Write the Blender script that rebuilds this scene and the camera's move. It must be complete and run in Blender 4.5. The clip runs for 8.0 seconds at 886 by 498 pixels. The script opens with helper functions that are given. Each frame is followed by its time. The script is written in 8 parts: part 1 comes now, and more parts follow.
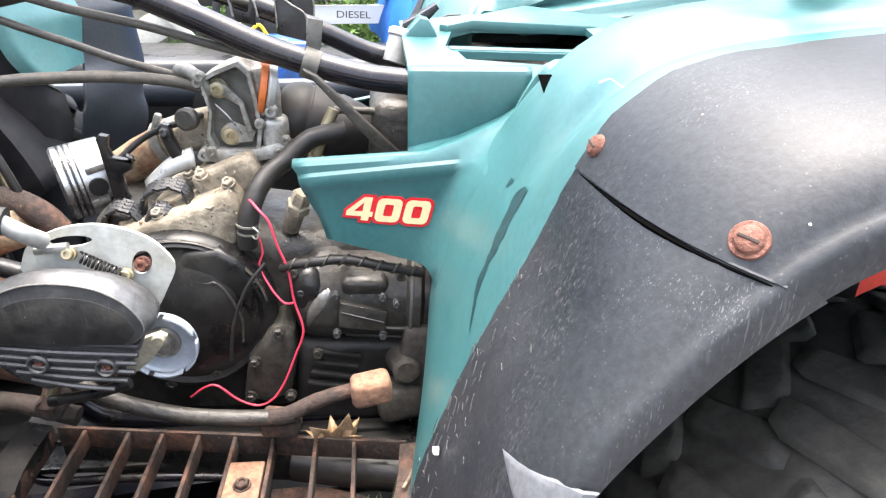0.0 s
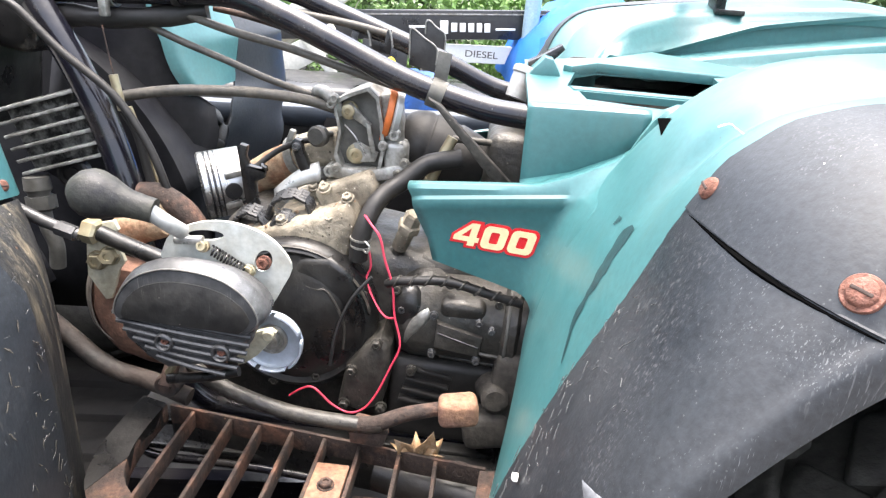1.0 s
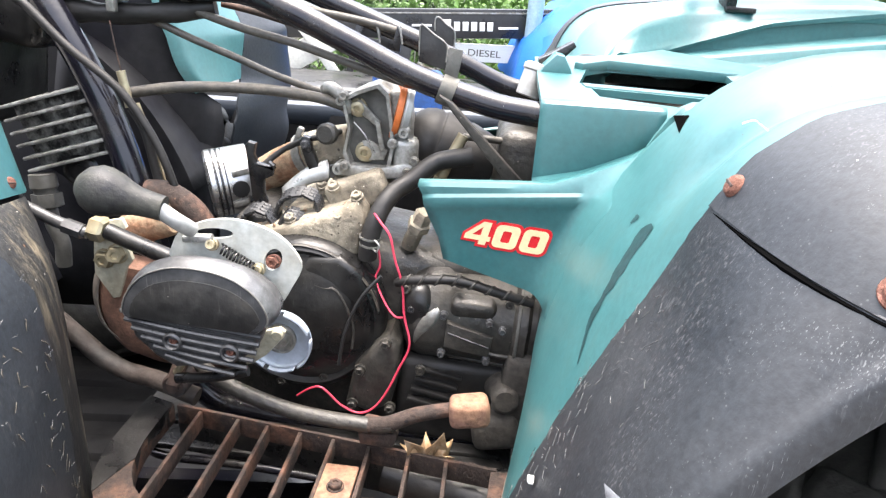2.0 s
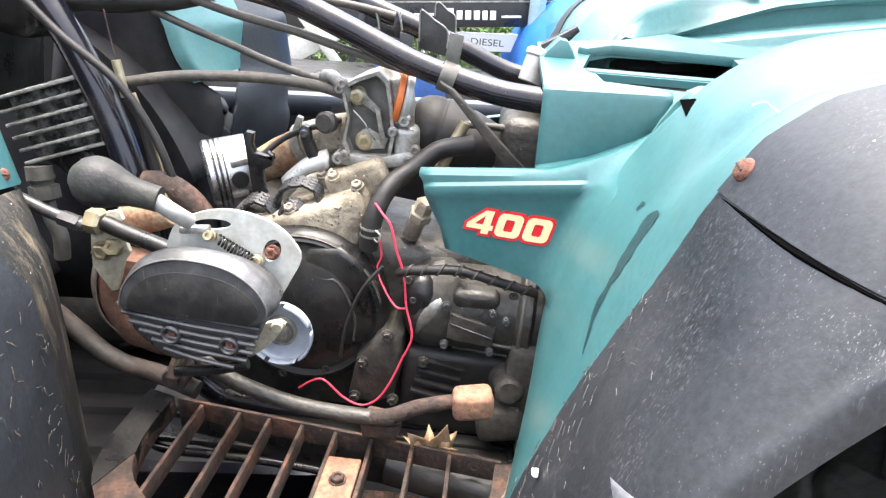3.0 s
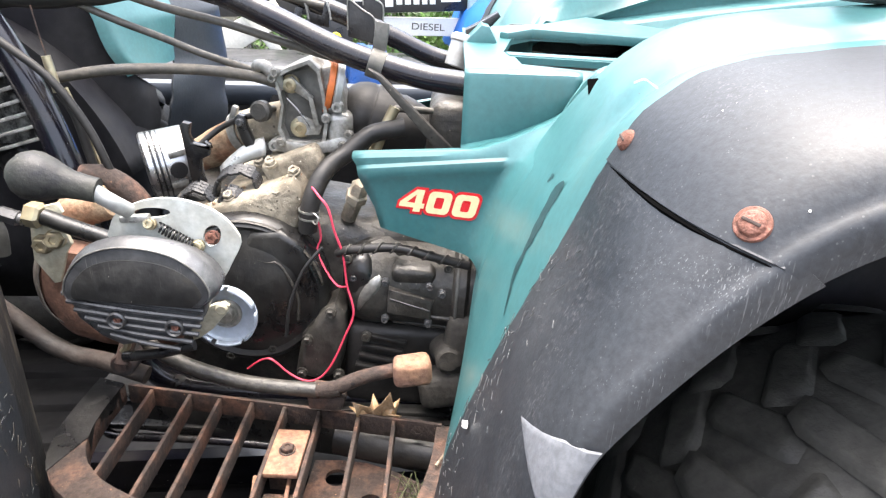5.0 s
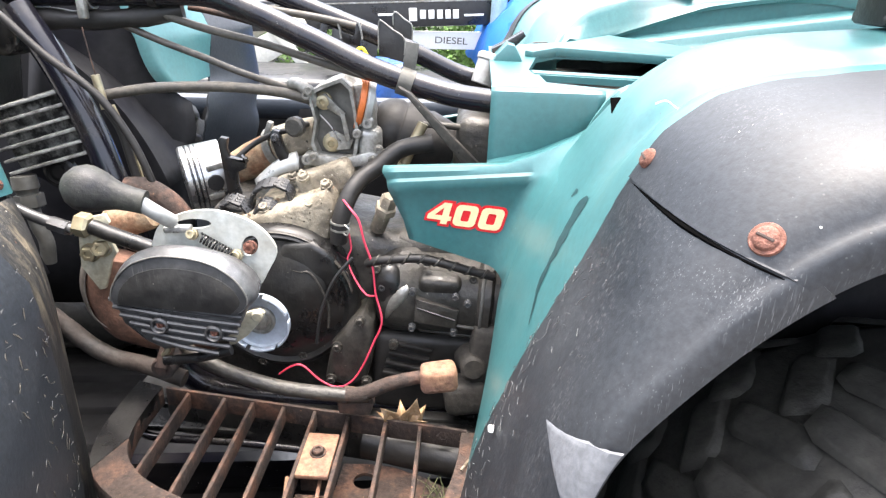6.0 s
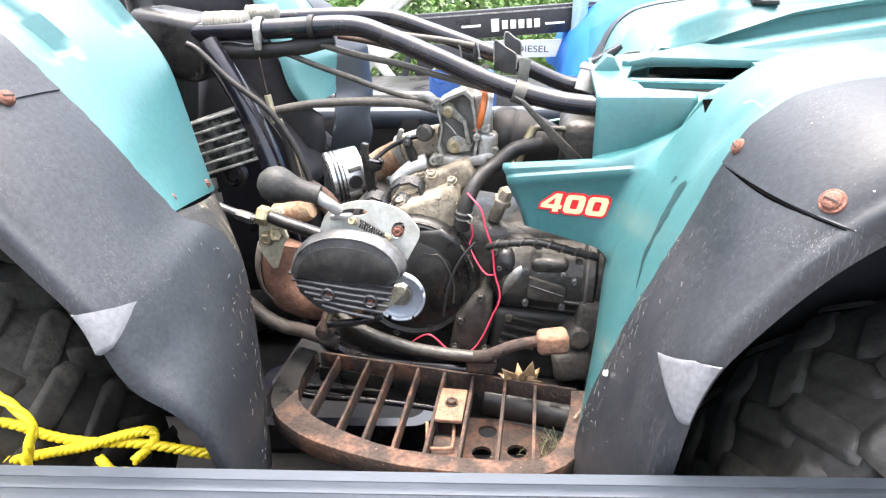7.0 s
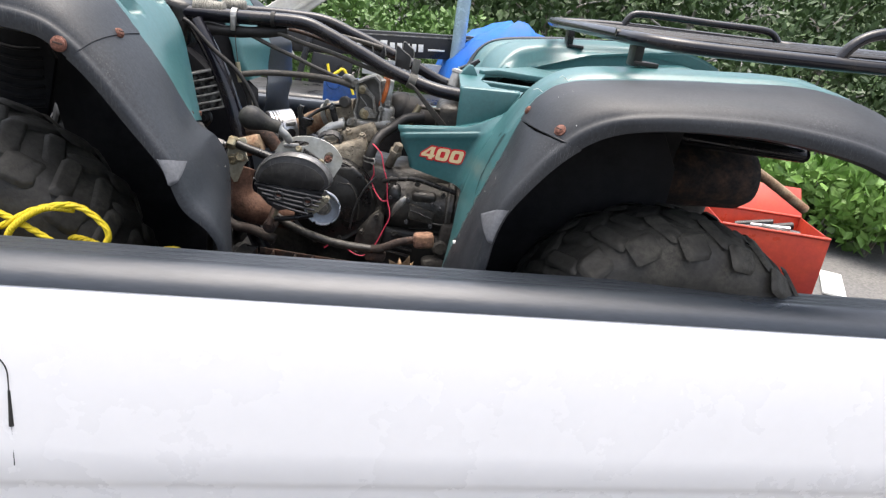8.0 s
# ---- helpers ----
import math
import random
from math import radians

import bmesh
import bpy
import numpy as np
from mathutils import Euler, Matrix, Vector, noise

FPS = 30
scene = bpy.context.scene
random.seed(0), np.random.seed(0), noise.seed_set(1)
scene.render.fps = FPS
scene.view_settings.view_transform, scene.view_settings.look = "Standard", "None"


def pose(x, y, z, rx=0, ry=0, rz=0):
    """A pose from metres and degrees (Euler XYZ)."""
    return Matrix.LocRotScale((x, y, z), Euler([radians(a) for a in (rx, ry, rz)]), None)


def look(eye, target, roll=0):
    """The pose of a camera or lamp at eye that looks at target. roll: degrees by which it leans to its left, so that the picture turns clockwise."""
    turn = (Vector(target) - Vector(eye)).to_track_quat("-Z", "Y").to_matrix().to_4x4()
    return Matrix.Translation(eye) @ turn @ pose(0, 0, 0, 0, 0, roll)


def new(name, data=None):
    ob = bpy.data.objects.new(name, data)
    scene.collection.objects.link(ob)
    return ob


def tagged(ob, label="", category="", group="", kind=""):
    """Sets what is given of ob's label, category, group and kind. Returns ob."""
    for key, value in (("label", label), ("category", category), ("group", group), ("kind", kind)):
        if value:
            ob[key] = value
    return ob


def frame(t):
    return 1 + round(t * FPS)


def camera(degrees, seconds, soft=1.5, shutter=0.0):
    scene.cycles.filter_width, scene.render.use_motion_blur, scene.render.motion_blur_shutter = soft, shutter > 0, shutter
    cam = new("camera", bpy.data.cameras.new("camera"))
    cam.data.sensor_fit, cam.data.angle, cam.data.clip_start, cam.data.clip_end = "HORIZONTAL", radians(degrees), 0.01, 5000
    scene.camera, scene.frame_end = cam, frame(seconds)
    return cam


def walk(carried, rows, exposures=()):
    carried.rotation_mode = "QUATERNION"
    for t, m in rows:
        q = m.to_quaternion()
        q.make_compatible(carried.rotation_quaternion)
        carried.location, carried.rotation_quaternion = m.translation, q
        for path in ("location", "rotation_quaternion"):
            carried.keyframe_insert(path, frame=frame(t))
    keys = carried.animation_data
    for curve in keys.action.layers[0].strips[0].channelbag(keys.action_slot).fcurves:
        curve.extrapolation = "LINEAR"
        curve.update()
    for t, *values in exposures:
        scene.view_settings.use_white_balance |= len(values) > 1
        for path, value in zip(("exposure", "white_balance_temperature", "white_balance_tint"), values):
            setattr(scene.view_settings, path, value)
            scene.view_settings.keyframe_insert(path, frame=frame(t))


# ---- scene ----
from mathutils import geometry
cam = camera(68.5, 8.0, soft=1.3)
PATH = [
    (0, (-0.149, -0.022, 1.7), (0.275, 1.739, 0.852), 1.8),
    (0.2, (-0.143, -0.027, 1.697), (0.124, 1.777, 0.874), 1.5),
    (0.5, (-0.141, -0.035, 1.699), (0.008, 1.805, 0.929), 2.3),
    (1, (-0.151, -0.041, 1.696), (-0.039, 1.808, 0.94), 4.1),
    (2.5, (-0.162, -0.027, 1.689), (-0.052, 1.819, 0.927), 4.2),
    (3, (-0.158, -0.023, 1.686), (-0.061, 1.814, 0.902), 3.6),
    (3.5, (-0.158, -0.026, 1.688), (-0.077, 1.806, 0.891), 3.0),
    (4, (-0.157, -0.03, 1.687), (-0.086, 1.797, 0.877), 2.0),
    (4.5, (-0.146, -0.055, 1.686), (-0.026, 1.767, 0.87), 1.8),
    (4.7, (-0.137, -0.062, 1.689), (0.068, 1.75, 0.868), 2.6),
    (5.8, (-0.149, -0.081, 1.704), (0.11, 1.738, 0.913), 2.8),
    (6, (-0.149, -0.09, 1.705), (0.027, 1.74, 0.917), 2.4),
    (6.5, (-0.134, -0.11, 1.698), (-0.071, 1.727, 0.909), 1.1),
    (6.8, (-0.163, -0.154, 1.717), (-0.201, 1.682, 0.924), -1.2),
    (7, (-0.21, -0.229, 1.73), (-0.266, 1.616, 0.961), -0.8),
    (7.2, (-0.261, -0.335, 1.737), (-0.271, 1.536, 1.031), 0.4),
    (7.3, (-0.3, -0.386, 1.745), (-0.262, 1.466, 1.002), 1.8),
    (7.5, (-0.331, -0.506, 1.738), (-0.211, 1.36, 1.028), 3.6),
    (7.8, (-0.326, -0.645, 1.748), (-0.025, 1.210, 1.061), 7.3),
    (8, (-0.278, -0.727, 1.727), (0.065, 1.121, 1.046), 7.5),
]
EXPOSURES = [(0, 2.96), (1.0, 2.99), (4.7, 3.02), (6.0, 3.06), (6.5, 3.11), (7.0, 3.18), (7.3, 3.02), (7.5, 2.84), (7.65, 2.40), (7.8, 1.88), (8, 1.65)]
walk(cam, [(t, look(eye, target, roll)) for t, eye, target, roll in PATH], EXPOSURES)

# world and sun: bright overcast
world = bpy.data.worlds.new("overcast_sky")
scene.world = world
world.use_nodes = True
wn = world.node_tree
sky = wn.nodes.new("ShaderNodeTexSky")
sky.sky_type = "NISHITA"
sky.sun_disc = False
sky.sun_elevation, sky.sun_rotation = radians(87), radians(0)
sky.air_density, sky.dust_density, sky.ozone_density = 0.8, 7.0, 0.3
wn.nodes["Background"].inputs["Strength"].default_value = 0.145
haze = wn.nodes.new("ShaderNodeHueSaturation")  # thin cloud greys the blue
haze.inputs["Saturation"].default_value = 0.68
wn.links.new(sky.outputs[0], haze.inputs["Color"])
wn.links.new(haze.outputs[0], wn.nodes["Background"].inputs["Color"])
sun_data = bpy.data.lights.new("sun", "SUN")
sun_data.energy, sun_data.angle, sun_data.color = 0.42, radians(80), (0.97, 0.985, 1.0)
sun = new("sun", sun_data)
sun.matrix_world = look((-0.35, 1.95, 4.5), (0, 0.7, 1.4))


# ---- materials ----
def mat(name, base, rough=0.5, metal=0.0, other=None, scale=8.0, amount=0.5, fine=60.0, fine_amount=0.25,
        bump=0.15, spec=0.5, specks=None, speck_amount=0.0, stretch=(1, 1, 1), edge=0.06, rough_var=0.15, coat=0.0, scratch=None, patch=None, hair=None, flecks=(), streak=None):
    """A node material: base colour broken up by large stains of another colour, fine grain, specks and relief."""
    m = bpy.data.materials.new(name)
    m.use_nodes = True
    nt = m.node_tree
    bsdf = nt.nodes["Principled BSDF"]
    tc = nt.nodes.new("ShaderNodeTexCoord")
    mp = nt.nodes.new("ShaderNodeMapping")
    mp.inputs["Scale"].default_value = stretch
    nt.links.new(tc.outputs["Object"], mp.inputs["Vector"])

    def noise_node(sc, detail=6.0, r=0.6):
        n = nt.nodes.new("ShaderNodeTexNoise")
        n.inputs["Scale"].default_value, n.inputs["Detail"].default_value, n.inputs["Roughness"].default_value = sc, detail, r
        nt.links.new(mp.outputs[0], n.inputs["Vector"])
        return n

    def ramp(src, lo, hi):
        r = nt.nodes.new("ShaderNodeMapRange")
        r.inputs["From Min"].default_value, r.inputs["From Max"].default_value = lo, hi
        nt.links.new(src, r.inputs["Value"])
        return r.outputs["Result"]

    def mix(fac, a, b):
        x = nt.nodes.new("ShaderNodeMix")
        x.data_type = "RGBA"
        for sock, val in ((x.inputs[0], fac), (x.inputs[6], a), (x.inputs[7], b)):
            if isinstance(val, bpy.types.NodeSocket):
                nt.links.new(val, sock)
            else:
                sock.default_value = val if isinstance(val, float) else (*val, 1.0)
        return x.outputs[2]

    big, small = noise_node(scale), noise_node(fine, 4.0)
    col = tuple(base)
    if other:
        f = ramp(big.outputs[0], 0.62 - amount * 0.35 - edge, 0.62 - amount * 0.35 + edge)
        col = mix(f, col, tuple(other))
    dark = nt.nodes.new("ShaderNodeMix")
    dark.data_type, dark.blend_type = "RGBA", "MULTIPLY"
    dark.inputs[0].default_value = 1.0
    g = ramp(small.outputs[0], 0.3, 0.7)
    gg = nt.nodes.new("ShaderNodeMapRange")
    gg.inputs["To Min"].default_value, gg.inputs["To Max"].default_value = 1.0 - fine_amount, 1.0 + fine_amount
    nt.links.new(g, gg.inputs["Value"])
    cc = nt.nodes.new("ShaderNodeCombineColor")
    for k in range(3):
        nt.links.new(gg.outputs["Result"], cc.inputs[k])
    if isinstance(col, tuple):
        dark.inputs[6].default_value = (*col, 1.0)
    else:
        nt.links.new(col, dark.inputs[6])
    nt.links.new(cc.outputs[0], dark.inputs[7])
    col = dark.outputs[2]
    if specks:
        sp = noise_node(fine * 2.3, 3.0, 0.75)
        f = ramp(sp.outputs[0], 0.74 - speck_amount * 0.2, 0.78 - speck_amount * 0.2)
        col = mix(f, col, tuple(specks))
    if patch:  # ragged dusty patches
        pa, pb = noise_node(5.5, 3.0), noise_node(95.0, 5.0, 0.8)
        two = nt.nodes.new("ShaderNodeMath")
        two.operation = "MULTIPLY"
        nt.links.new(ramp(pa.outputs[0], 0.52, 0.68), two.inputs[0])
        nt.links.new(ramp(pb.outputs[0], 0.44, 0.60), two.inputs[1])
        col = mix(two.outputs[0], col, tuple(patch))
    if scratch:  # fine upright scuffs in patches
        ms = nt.nodes.new("ShaderNodeMapping")
        ms.inputs["Scale"].default_value, ms.inputs["Rotation"].default_value = (1, 1, 0.06), (0.12, 0.1, 0)
        nt.links.new(tc.outputs["Object"], ms.inputs["Vector"])
        ns = nt.nodes.new("ShaderNodeTexNoise")
        ns.inputs["Scale"].default_value, ns.inputs["Detail"].default_value = 620.0, 2.0
        nt.links.new(ms.outputs[0], ns.inputs["Vector"])
        pt = noise_node(11.0, 2.0)
        both = nt.nodes.new("ShaderNodeMath")
        both.operation = "MULTIPLY"
        nt.links.new(ramp(ns.outputs[0], 0.57, 0.70), both.inputs[0])
        nt.links.new(ramp(pt.outputs[0], 0.46, 0.62), both.inputs[1])
        col = mix(both.outputs[0], col, tuple(scratch))
    if streak:  # mud that dried in long upright runs
        mk = nt.nodes.new("ShaderNodeMapping")
        mk.inputs["Scale"].default_value, mk.inputs["Rotation"].default_value = (1, 1, 0.16), (0.1, -0.12, 0)
        nt.links.new(tc.outputs["Object"], mk.inputs["Vector"])
        nk = nt.nodes.new("ShaderNodeTexNoise")
        nk.inputs["Scale"].default_value, nk.inputs["Detail"].default_value, nk.inputs["Roughness"].default_value = 48.0, 8.0, 0.75
        nt.links.new(mk.outputs[0], nk.inputs["Vector"])
        area = noise_node(7.5, 2.0)
        runs = nt.nodes.new("ShaderNodeMath")
        runs.operation = "MULTIPLY"
        nt.links.new(ramp(nk.outputs[0], 0.50, 0.70), runs.inputs[0])
        nt.links.new(ramp(area.outputs[0], 0.44, 0.58), runs.inputs[1])
        col = mix(runs.outputs[0], col, tuple(streak))
    if hair:  # single fine scratches in crossing directions
        for k, turn in enumerate(((0.0, 0.55, 0.0), (0.0, -0.95, 0.0))):
            mh = nt.nodes.new("ShaderNodeMapping")
            mh.inputs["Rotation"].default_value = turn
            mh.inputs["Scale"].default_value = (1, 1, 0.022)
            nt.links.new(tc.outputs["Object"], mh.inputs["Vector"])
            nh = nt.nodes.new("ShaderNodeTexNoise")
            nh.inputs["Scale"].default_value, nh.inputs["Detail"].default_value = 1100.0, 1.0
            nt.links.new(mh.outputs[0], nh.inputs["Vector"])
            gate = noise_node(16.0 + 5 * k, 3.0)
            two = nt.nodes.new("ShaderNodeMath")
            two.operation = "MULTIPLY"
            nt.links.new(ramp(nh.outputs[0], 0.665, 0.705), two.inputs[0])
            nt.links.new(ramp(gate.outputs[0], 0.53, 0.64), two.inputs[1])
            col = mix(two.outputs[0], col, tuple(hair))
    for tint, cells, size, share in flecks:  # scattered spots: chips, grit, splashes
        vo = nt.nodes.new("ShaderNodeTexVoronoi")
        vo.inputs["Scale"].default_value = cells
        wob = noise_node(cells * 3.0, 2.0)
        shift = nt.nodes.new("ShaderNodeVectorMath")
        shift.operation = "MULTIPLY_ADD"
        nt.links.new(wob.outputs[1], shift.inputs[0])
        shift.inputs[1].default_value = (0.16 / cells,) * 3
        nt.links.new(mp.outputs[0], shift.inputs[2])
        nt.links.new(shift.outputs[0], vo.inputs["Vector"])
        rgb = nt.nodes.new("ShaderNodeSeparateColor")
        nt.links.new(vo.outputs["Color"], rgb.inputs[0])
        near = nt.nodes.new("ShaderNodeMath")  # spots differ in size
        near.operation = "DIVIDE"
        nt.links.new(vo.outputs["Distance"], near.inputs[0])
        grow = nt.nodes.new("ShaderNodeMapRange")
        grow.inputs["To Min"].default_value, grow.inputs["To Max"].default_value = size * 0.25, size
        nt.links.new(rgb.outputs[1], grow.inputs["Value"])
        nt.links.new(grow.outputs["Result"], near.inputs[1])
        both = nt.nodes.new("ShaderNodeMath")
        both.operation = "MULTIPLY"
        nt.links.new(ramp(near.outputs[0], 1.0, 0.75), both.inputs[0])
        nt.links.new(ramp(rgb.outputs[0], 1.0 - share, 1.0 - share + 0.001), both.inputs[1])
        col = mix(both.outputs[0], col, tuple(tint))
    nt.links.new(col, bsdf.inputs["Base Color"])
    rv = nt.nodes.new("ShaderNodeMapRange")
    rv.inputs["To Min"].default_value, rv.inputs["To Max"].default_value = max(0.03, rough - rough_var), min(1.0, rough + rough_var)
    nt.links.new(ramp(big.outputs[0], 0.35, 0.65), rv.inputs["Value"])
    nt.links.new(rv.outputs["Result"], bsdf.inputs["Roughness"])
    bsdf.inputs["Metallic"].default_value = metal
    bsdf.inputs["Specular IOR Level"].default_value = spec
    bsdf.inputs["Coat Weight"].default_value, bsdf.inputs["Coat Roughness"].default_value = coat, 0.22
    if bump:
        b = nt.nodes.new("ShaderNodeBump")
        b.inputs["Strength"].default_value, b.inputs["Distance"].default_value = bump, 0.003
        nt.links.new(small.outputs[0], b.inputs["Height"])
        nt.links.new(b.outputs[0], bsdf.inputs["Normal"])
    return m


TEAL = mat("teal_plastic", (0.030, 0.108, 0.112), 0.36, other=(0.043, 0.136, 0.138), scale=9, amount=0.5, edge=0.2, fine=140, fine_amount=0.12, bump=0.05, spec=0.75,
           rough_var=0.07, coat=0.06, patch=(0.050, 0.122, 0.118), streak=(0.046, 0.120, 0.116),
           flecks=(((0.30, 0.36, 0.33), 110.0, 0.07, 0.05), ((0.045, 0.036, 0.024), 150.0, 0.10, 0.05), ((0.015, 0.05, 0.05), 60.0, 0.06, 0.06)))
STAIN = mat("dark_teal_stain", (0.008, 0.034, 0.036), 0.5, fine=160, fine_amount=0.3, bump=0.1)
GREY_FLECKS = (((0.30, 0.30, 0.285), 130.0, 0.065, 0.04), ((0.60, 0.60, 0.58), 40.0, 0.026, 0.035), ((0.003, 0.003, 0.004), 75.0, 0.075, 0.07), ((0.055, 0.056, 0.058), 420.0, 0.30, 0.16))
GREY = mat("grey_plastic", (0.0122, 0.0150, 0.0190), 0.49, other=(0.0215, 0.0238, 0.0270), scale=7, amount=0.5, edge=0.2, fine=210, fine_amount=0.32, bump=0.10, spec=0.56,
           scratch=(0.070, 0.071, 0.075), hair=(0.10, 0.102, 0.105), flecks=GREY_FLECKS, rough_var=0.12)
# Scuffed like GREY; the base is lightened to match the front flare's brightness.
GREY_WORN = mat("worn_grey_plastic", (0.0155, 0.0188, 0.0235), 0.46, other=(0.0250, 0.0288, 0.0335), scale=6, amount=0.5, edge=0.2, fine=210, fine_amount=0.32, bump=0.12, spec=0.42,
                scratch=(0.060, 0.060, 0.060), hair=(0.06, 0.061, 0.062), flecks=GREY_FLECKS, rough_var=0.08)
# Copy of GREY with weaker gloss, to tone down the upper flare's glare.
GREY_TOP = mat("upper_flare_plastic", (0.0125, 0.0148, 0.0182), 0.50, other=(0.0200, 0.0228, 0.0265), scale=7, amount=0.5, edge=0.2, fine=210, fine_amount=0.32, bump=0.10, spec=0.46,
               scratch=(0.055, 0.056, 0.060), hair=(0.055, 0.057, 0.06), flecks=GREY_FLECKS, rough_var=0.05)
GREY_MUD = mat("muddy_grey_plastic", (0.0110, 0.0122, 0.0140), 0.55, other=(0.020, 0.020, 0.0195), scale=9, amount=0.5, edge=0.2, fine=180, fine_amount=0.4, bump=0.25, spec=0.3,
               scratch=(0.12, 0.115, 0.10), patch=(0.065, 0.060, 0.048), streak=(0.21, 0.175, 0.12), hair=(0.20, 0.185, 0.15), flecks=GREY_FLECKS + (((0.16, 0.075, 0.03), 24.0, 0.10, 0.05), ((0.55, 0.54, 0.50), 75.0, 0.10, 0.12), ((0.30, 0.26, 0.18), 150.0, 0.16, 0.14)), rough_var=0.08)
GREY_IN = mat("grey_plastic_inside", (0.008, 0.008, 0.010), 0.6, other=(0.014, 0.014, 0.015), scale=9, amount=0.4, fine=60, spec=0.2)
# Glossless black that paints shade into openings.
GAP = mat("gap_shade_black", (0.003, 0.003, 0.003), 0.95, fine=60, fine_amount=0.2, bump=0, spec=0.0)
RUST = mat("rusty_steel", (0.112, 0.055, 0.034), 0.85, 0.1, other=(0.036, 0.025, 0.020), scale=24, amount=0.52, edge=0.10, fine=170, fine_amount=0.45, bump=0.6,
           specks=(0.26, 0.16, 0.10), speck_amount=0.3, flecks=(((0.24, 0.13, 0.075), 150.0, 0.20, 0.16), ((0.016, 0.013, 0.012), 90.0, 0.22, 0.14)))
FRAME_DULL = mat("dull_brown_pipe", (0.050, 0.045, 0.039), 0.7, 0.2, other=(0.045, 0.034, 0.028), scale=22, amount=0.5, edge=0.15, fine=130, fine_amount=0.3, bump=0.3)
RUST_TAN = mat("rust_and_dust", (0.33, 0.245, 0.155), 0.9, other=(0.22, 0.115, 0.065), scale=30, amount=0.35, edge=0.12, fine=180, fine_amount=0.35, bump=0.5)
RUST_PINK = mat("pinkish_flaky_rust", (0.23, 0.125, 0.072), 0.9, other=(0.16, 0.085, 0.058), scale=35, amount=0.4, edge=0.12, fine=180, fine_amount=0.35, bump=0.5,
                specks=(0.40, 0.28, 0.20), speck_amount=0.25)
COOLER = mat("chalky_alloy", (0.34, 0.34, 0.32), 0.7, 0.2, other=(0.15, 0.145, 0.13), scale=45, amount=0.35, edge=0.12, fine=130, fine_amount=0.3, bump=0.4)
COOLER_GRIME = mat("oily_alloy", (0.26, 0.255, 0.235), 0.75, 0.1, other=(0.03, 0.028, 0.025), scale=70, amount=0.40, edge=0.10, fine=160, fine_amount=0.4, bump=0.6)
RUST_DARK = mat("dark_rust", (0.085, 0.042, 0.026), 0.8, 0.2, other=(0.03, 0.026, 0.024), scale=25, amount=0.55, edge=0.12, fine=120, fine_amount=0.4, bump=0.4)
ALU = mat("dull_aluminium", (0.40, 0.40, 0.38), 0.42, 0.6, other=(0.20, 0.19, 0.165), scale=22, amount=0.5, edge=0.15, fine=120, fine_amount=0.3, bump=0.3)
KNOB = mat("worn_knob_rubber", (0.016, 0.016, 0.017), 0.58, other=(0.042, 0.042, 0.034), scale=24, amount=0.35, edge=0.12, fine=160, fine_amount=0.3, bump=0.3, specks=(0.25, 0.25, 0.20), speck_amount=0.3, spec=0.3)
ALU_LIGHT = mat("pale_aluminium", (0.44, 0.45, 0.44), 0.42, 0.45, other=(0.34, 0.33, 0.30), scale=16, amount=0.35, edge=0.2, fine=110, fine_amount=0.15, bump=0.12)
GREY_ALLOY = mat("worn_grey_alloy", (0.085, 0.085, 0.086), 0.34, 0.25, other=(0.04, 0.04, 0.04), scale=18, amount=0.45, edge=0.2, fine=110, fine_amount=0.25, bump=0.15)
PLATE = mat("grey_painted_plate", (0.50, 0.53, 0.505), 0.48, 0.0, other=(0.38, 0.37, 0.32), scale=26, amount=0.35, edge=0.2, fine=110, fine_amount=0.15, bump=0.12, patch=(0.26, 0.235, 0.18),
            flecks=(((0.10, 0.09, 0.07), 160.0, 0.16, 0.10),))
DUSTY = mat("dusty_aluminium", (0.36, 0.315, 0.235), 0.8, 0.1, other=(0.135, 0.115, 0.085), scale=30, amount=0.42, edge=0.16, fine=120, fine_amount=0.5, bump=0.9,
            specks=(0.50, 0.46, 0.38), speck_amount=0.35, flecks=(((0.62, 0.58, 0.48), 190.0, 0.26, 0.16), ((0.05, 0.04, 0.028), 130.0, 0.26, 0.12)))
BLACK_METAL = mat("black_painted_metal", (0.007, 0.007, 0.008), 0.34, 0.1, other=(0.019, 0.018, 0.016), scale=18, amount=0.42, edge=0.15, fine=90, fine_amount=0.35, bump=0.25, hair=(0.06, 0.058, 0.052),
                  flecks=(((0.16, 0.145, 0.115), 200.0, 0.18, 0.08),))
CASE = mat("grimy_engine_case", (0.021, 0.0198, 0.018), 0.48, 0.15, other=(0.048, 0.0435, 0.036), scale=20, amount=0.45, edge=0.16, fine=100, fine_amount=0.45, bump=0.55,
           patch=(0.070, 0.062, 0.048), flecks=(((0.22, 0.20, 0.16), 210.0, 0.22, 0.12), ((0.004, 0.004, 0.004), 120.0, 0.25, 0.10)))
TUBE = mat("black_frame_paint", (0.007, 0.007, 0.011), 0.20, 0.0, other=(0.018, 0.016, 0.015), scale=20, amount=0.25, edge=0.1, fine=110, fine_amount=0.3, bump=0.06, rough_var=0.06,
           specks=(0.4, 0.38, 0.34), speck_amount=0.12)
RUBBER = mat("black_rubber", (0.011, 0.0105, 0.010), 0.5, other=(0.024, 0.022, 0.020), scale=14, amount=0.4, edge=0.2, fine=90, fine_amount=0.3, bump=0.2, spec=0.35)
CABLE = mat("dusty_cable_sheath", (0.028, 0.026, 0.023), 0.55, other=(0.075, 0.066, 0.052), scale=26, amount=0.5, edge=0.2, fine=160, fine_amount=0.3, bump=0.25)
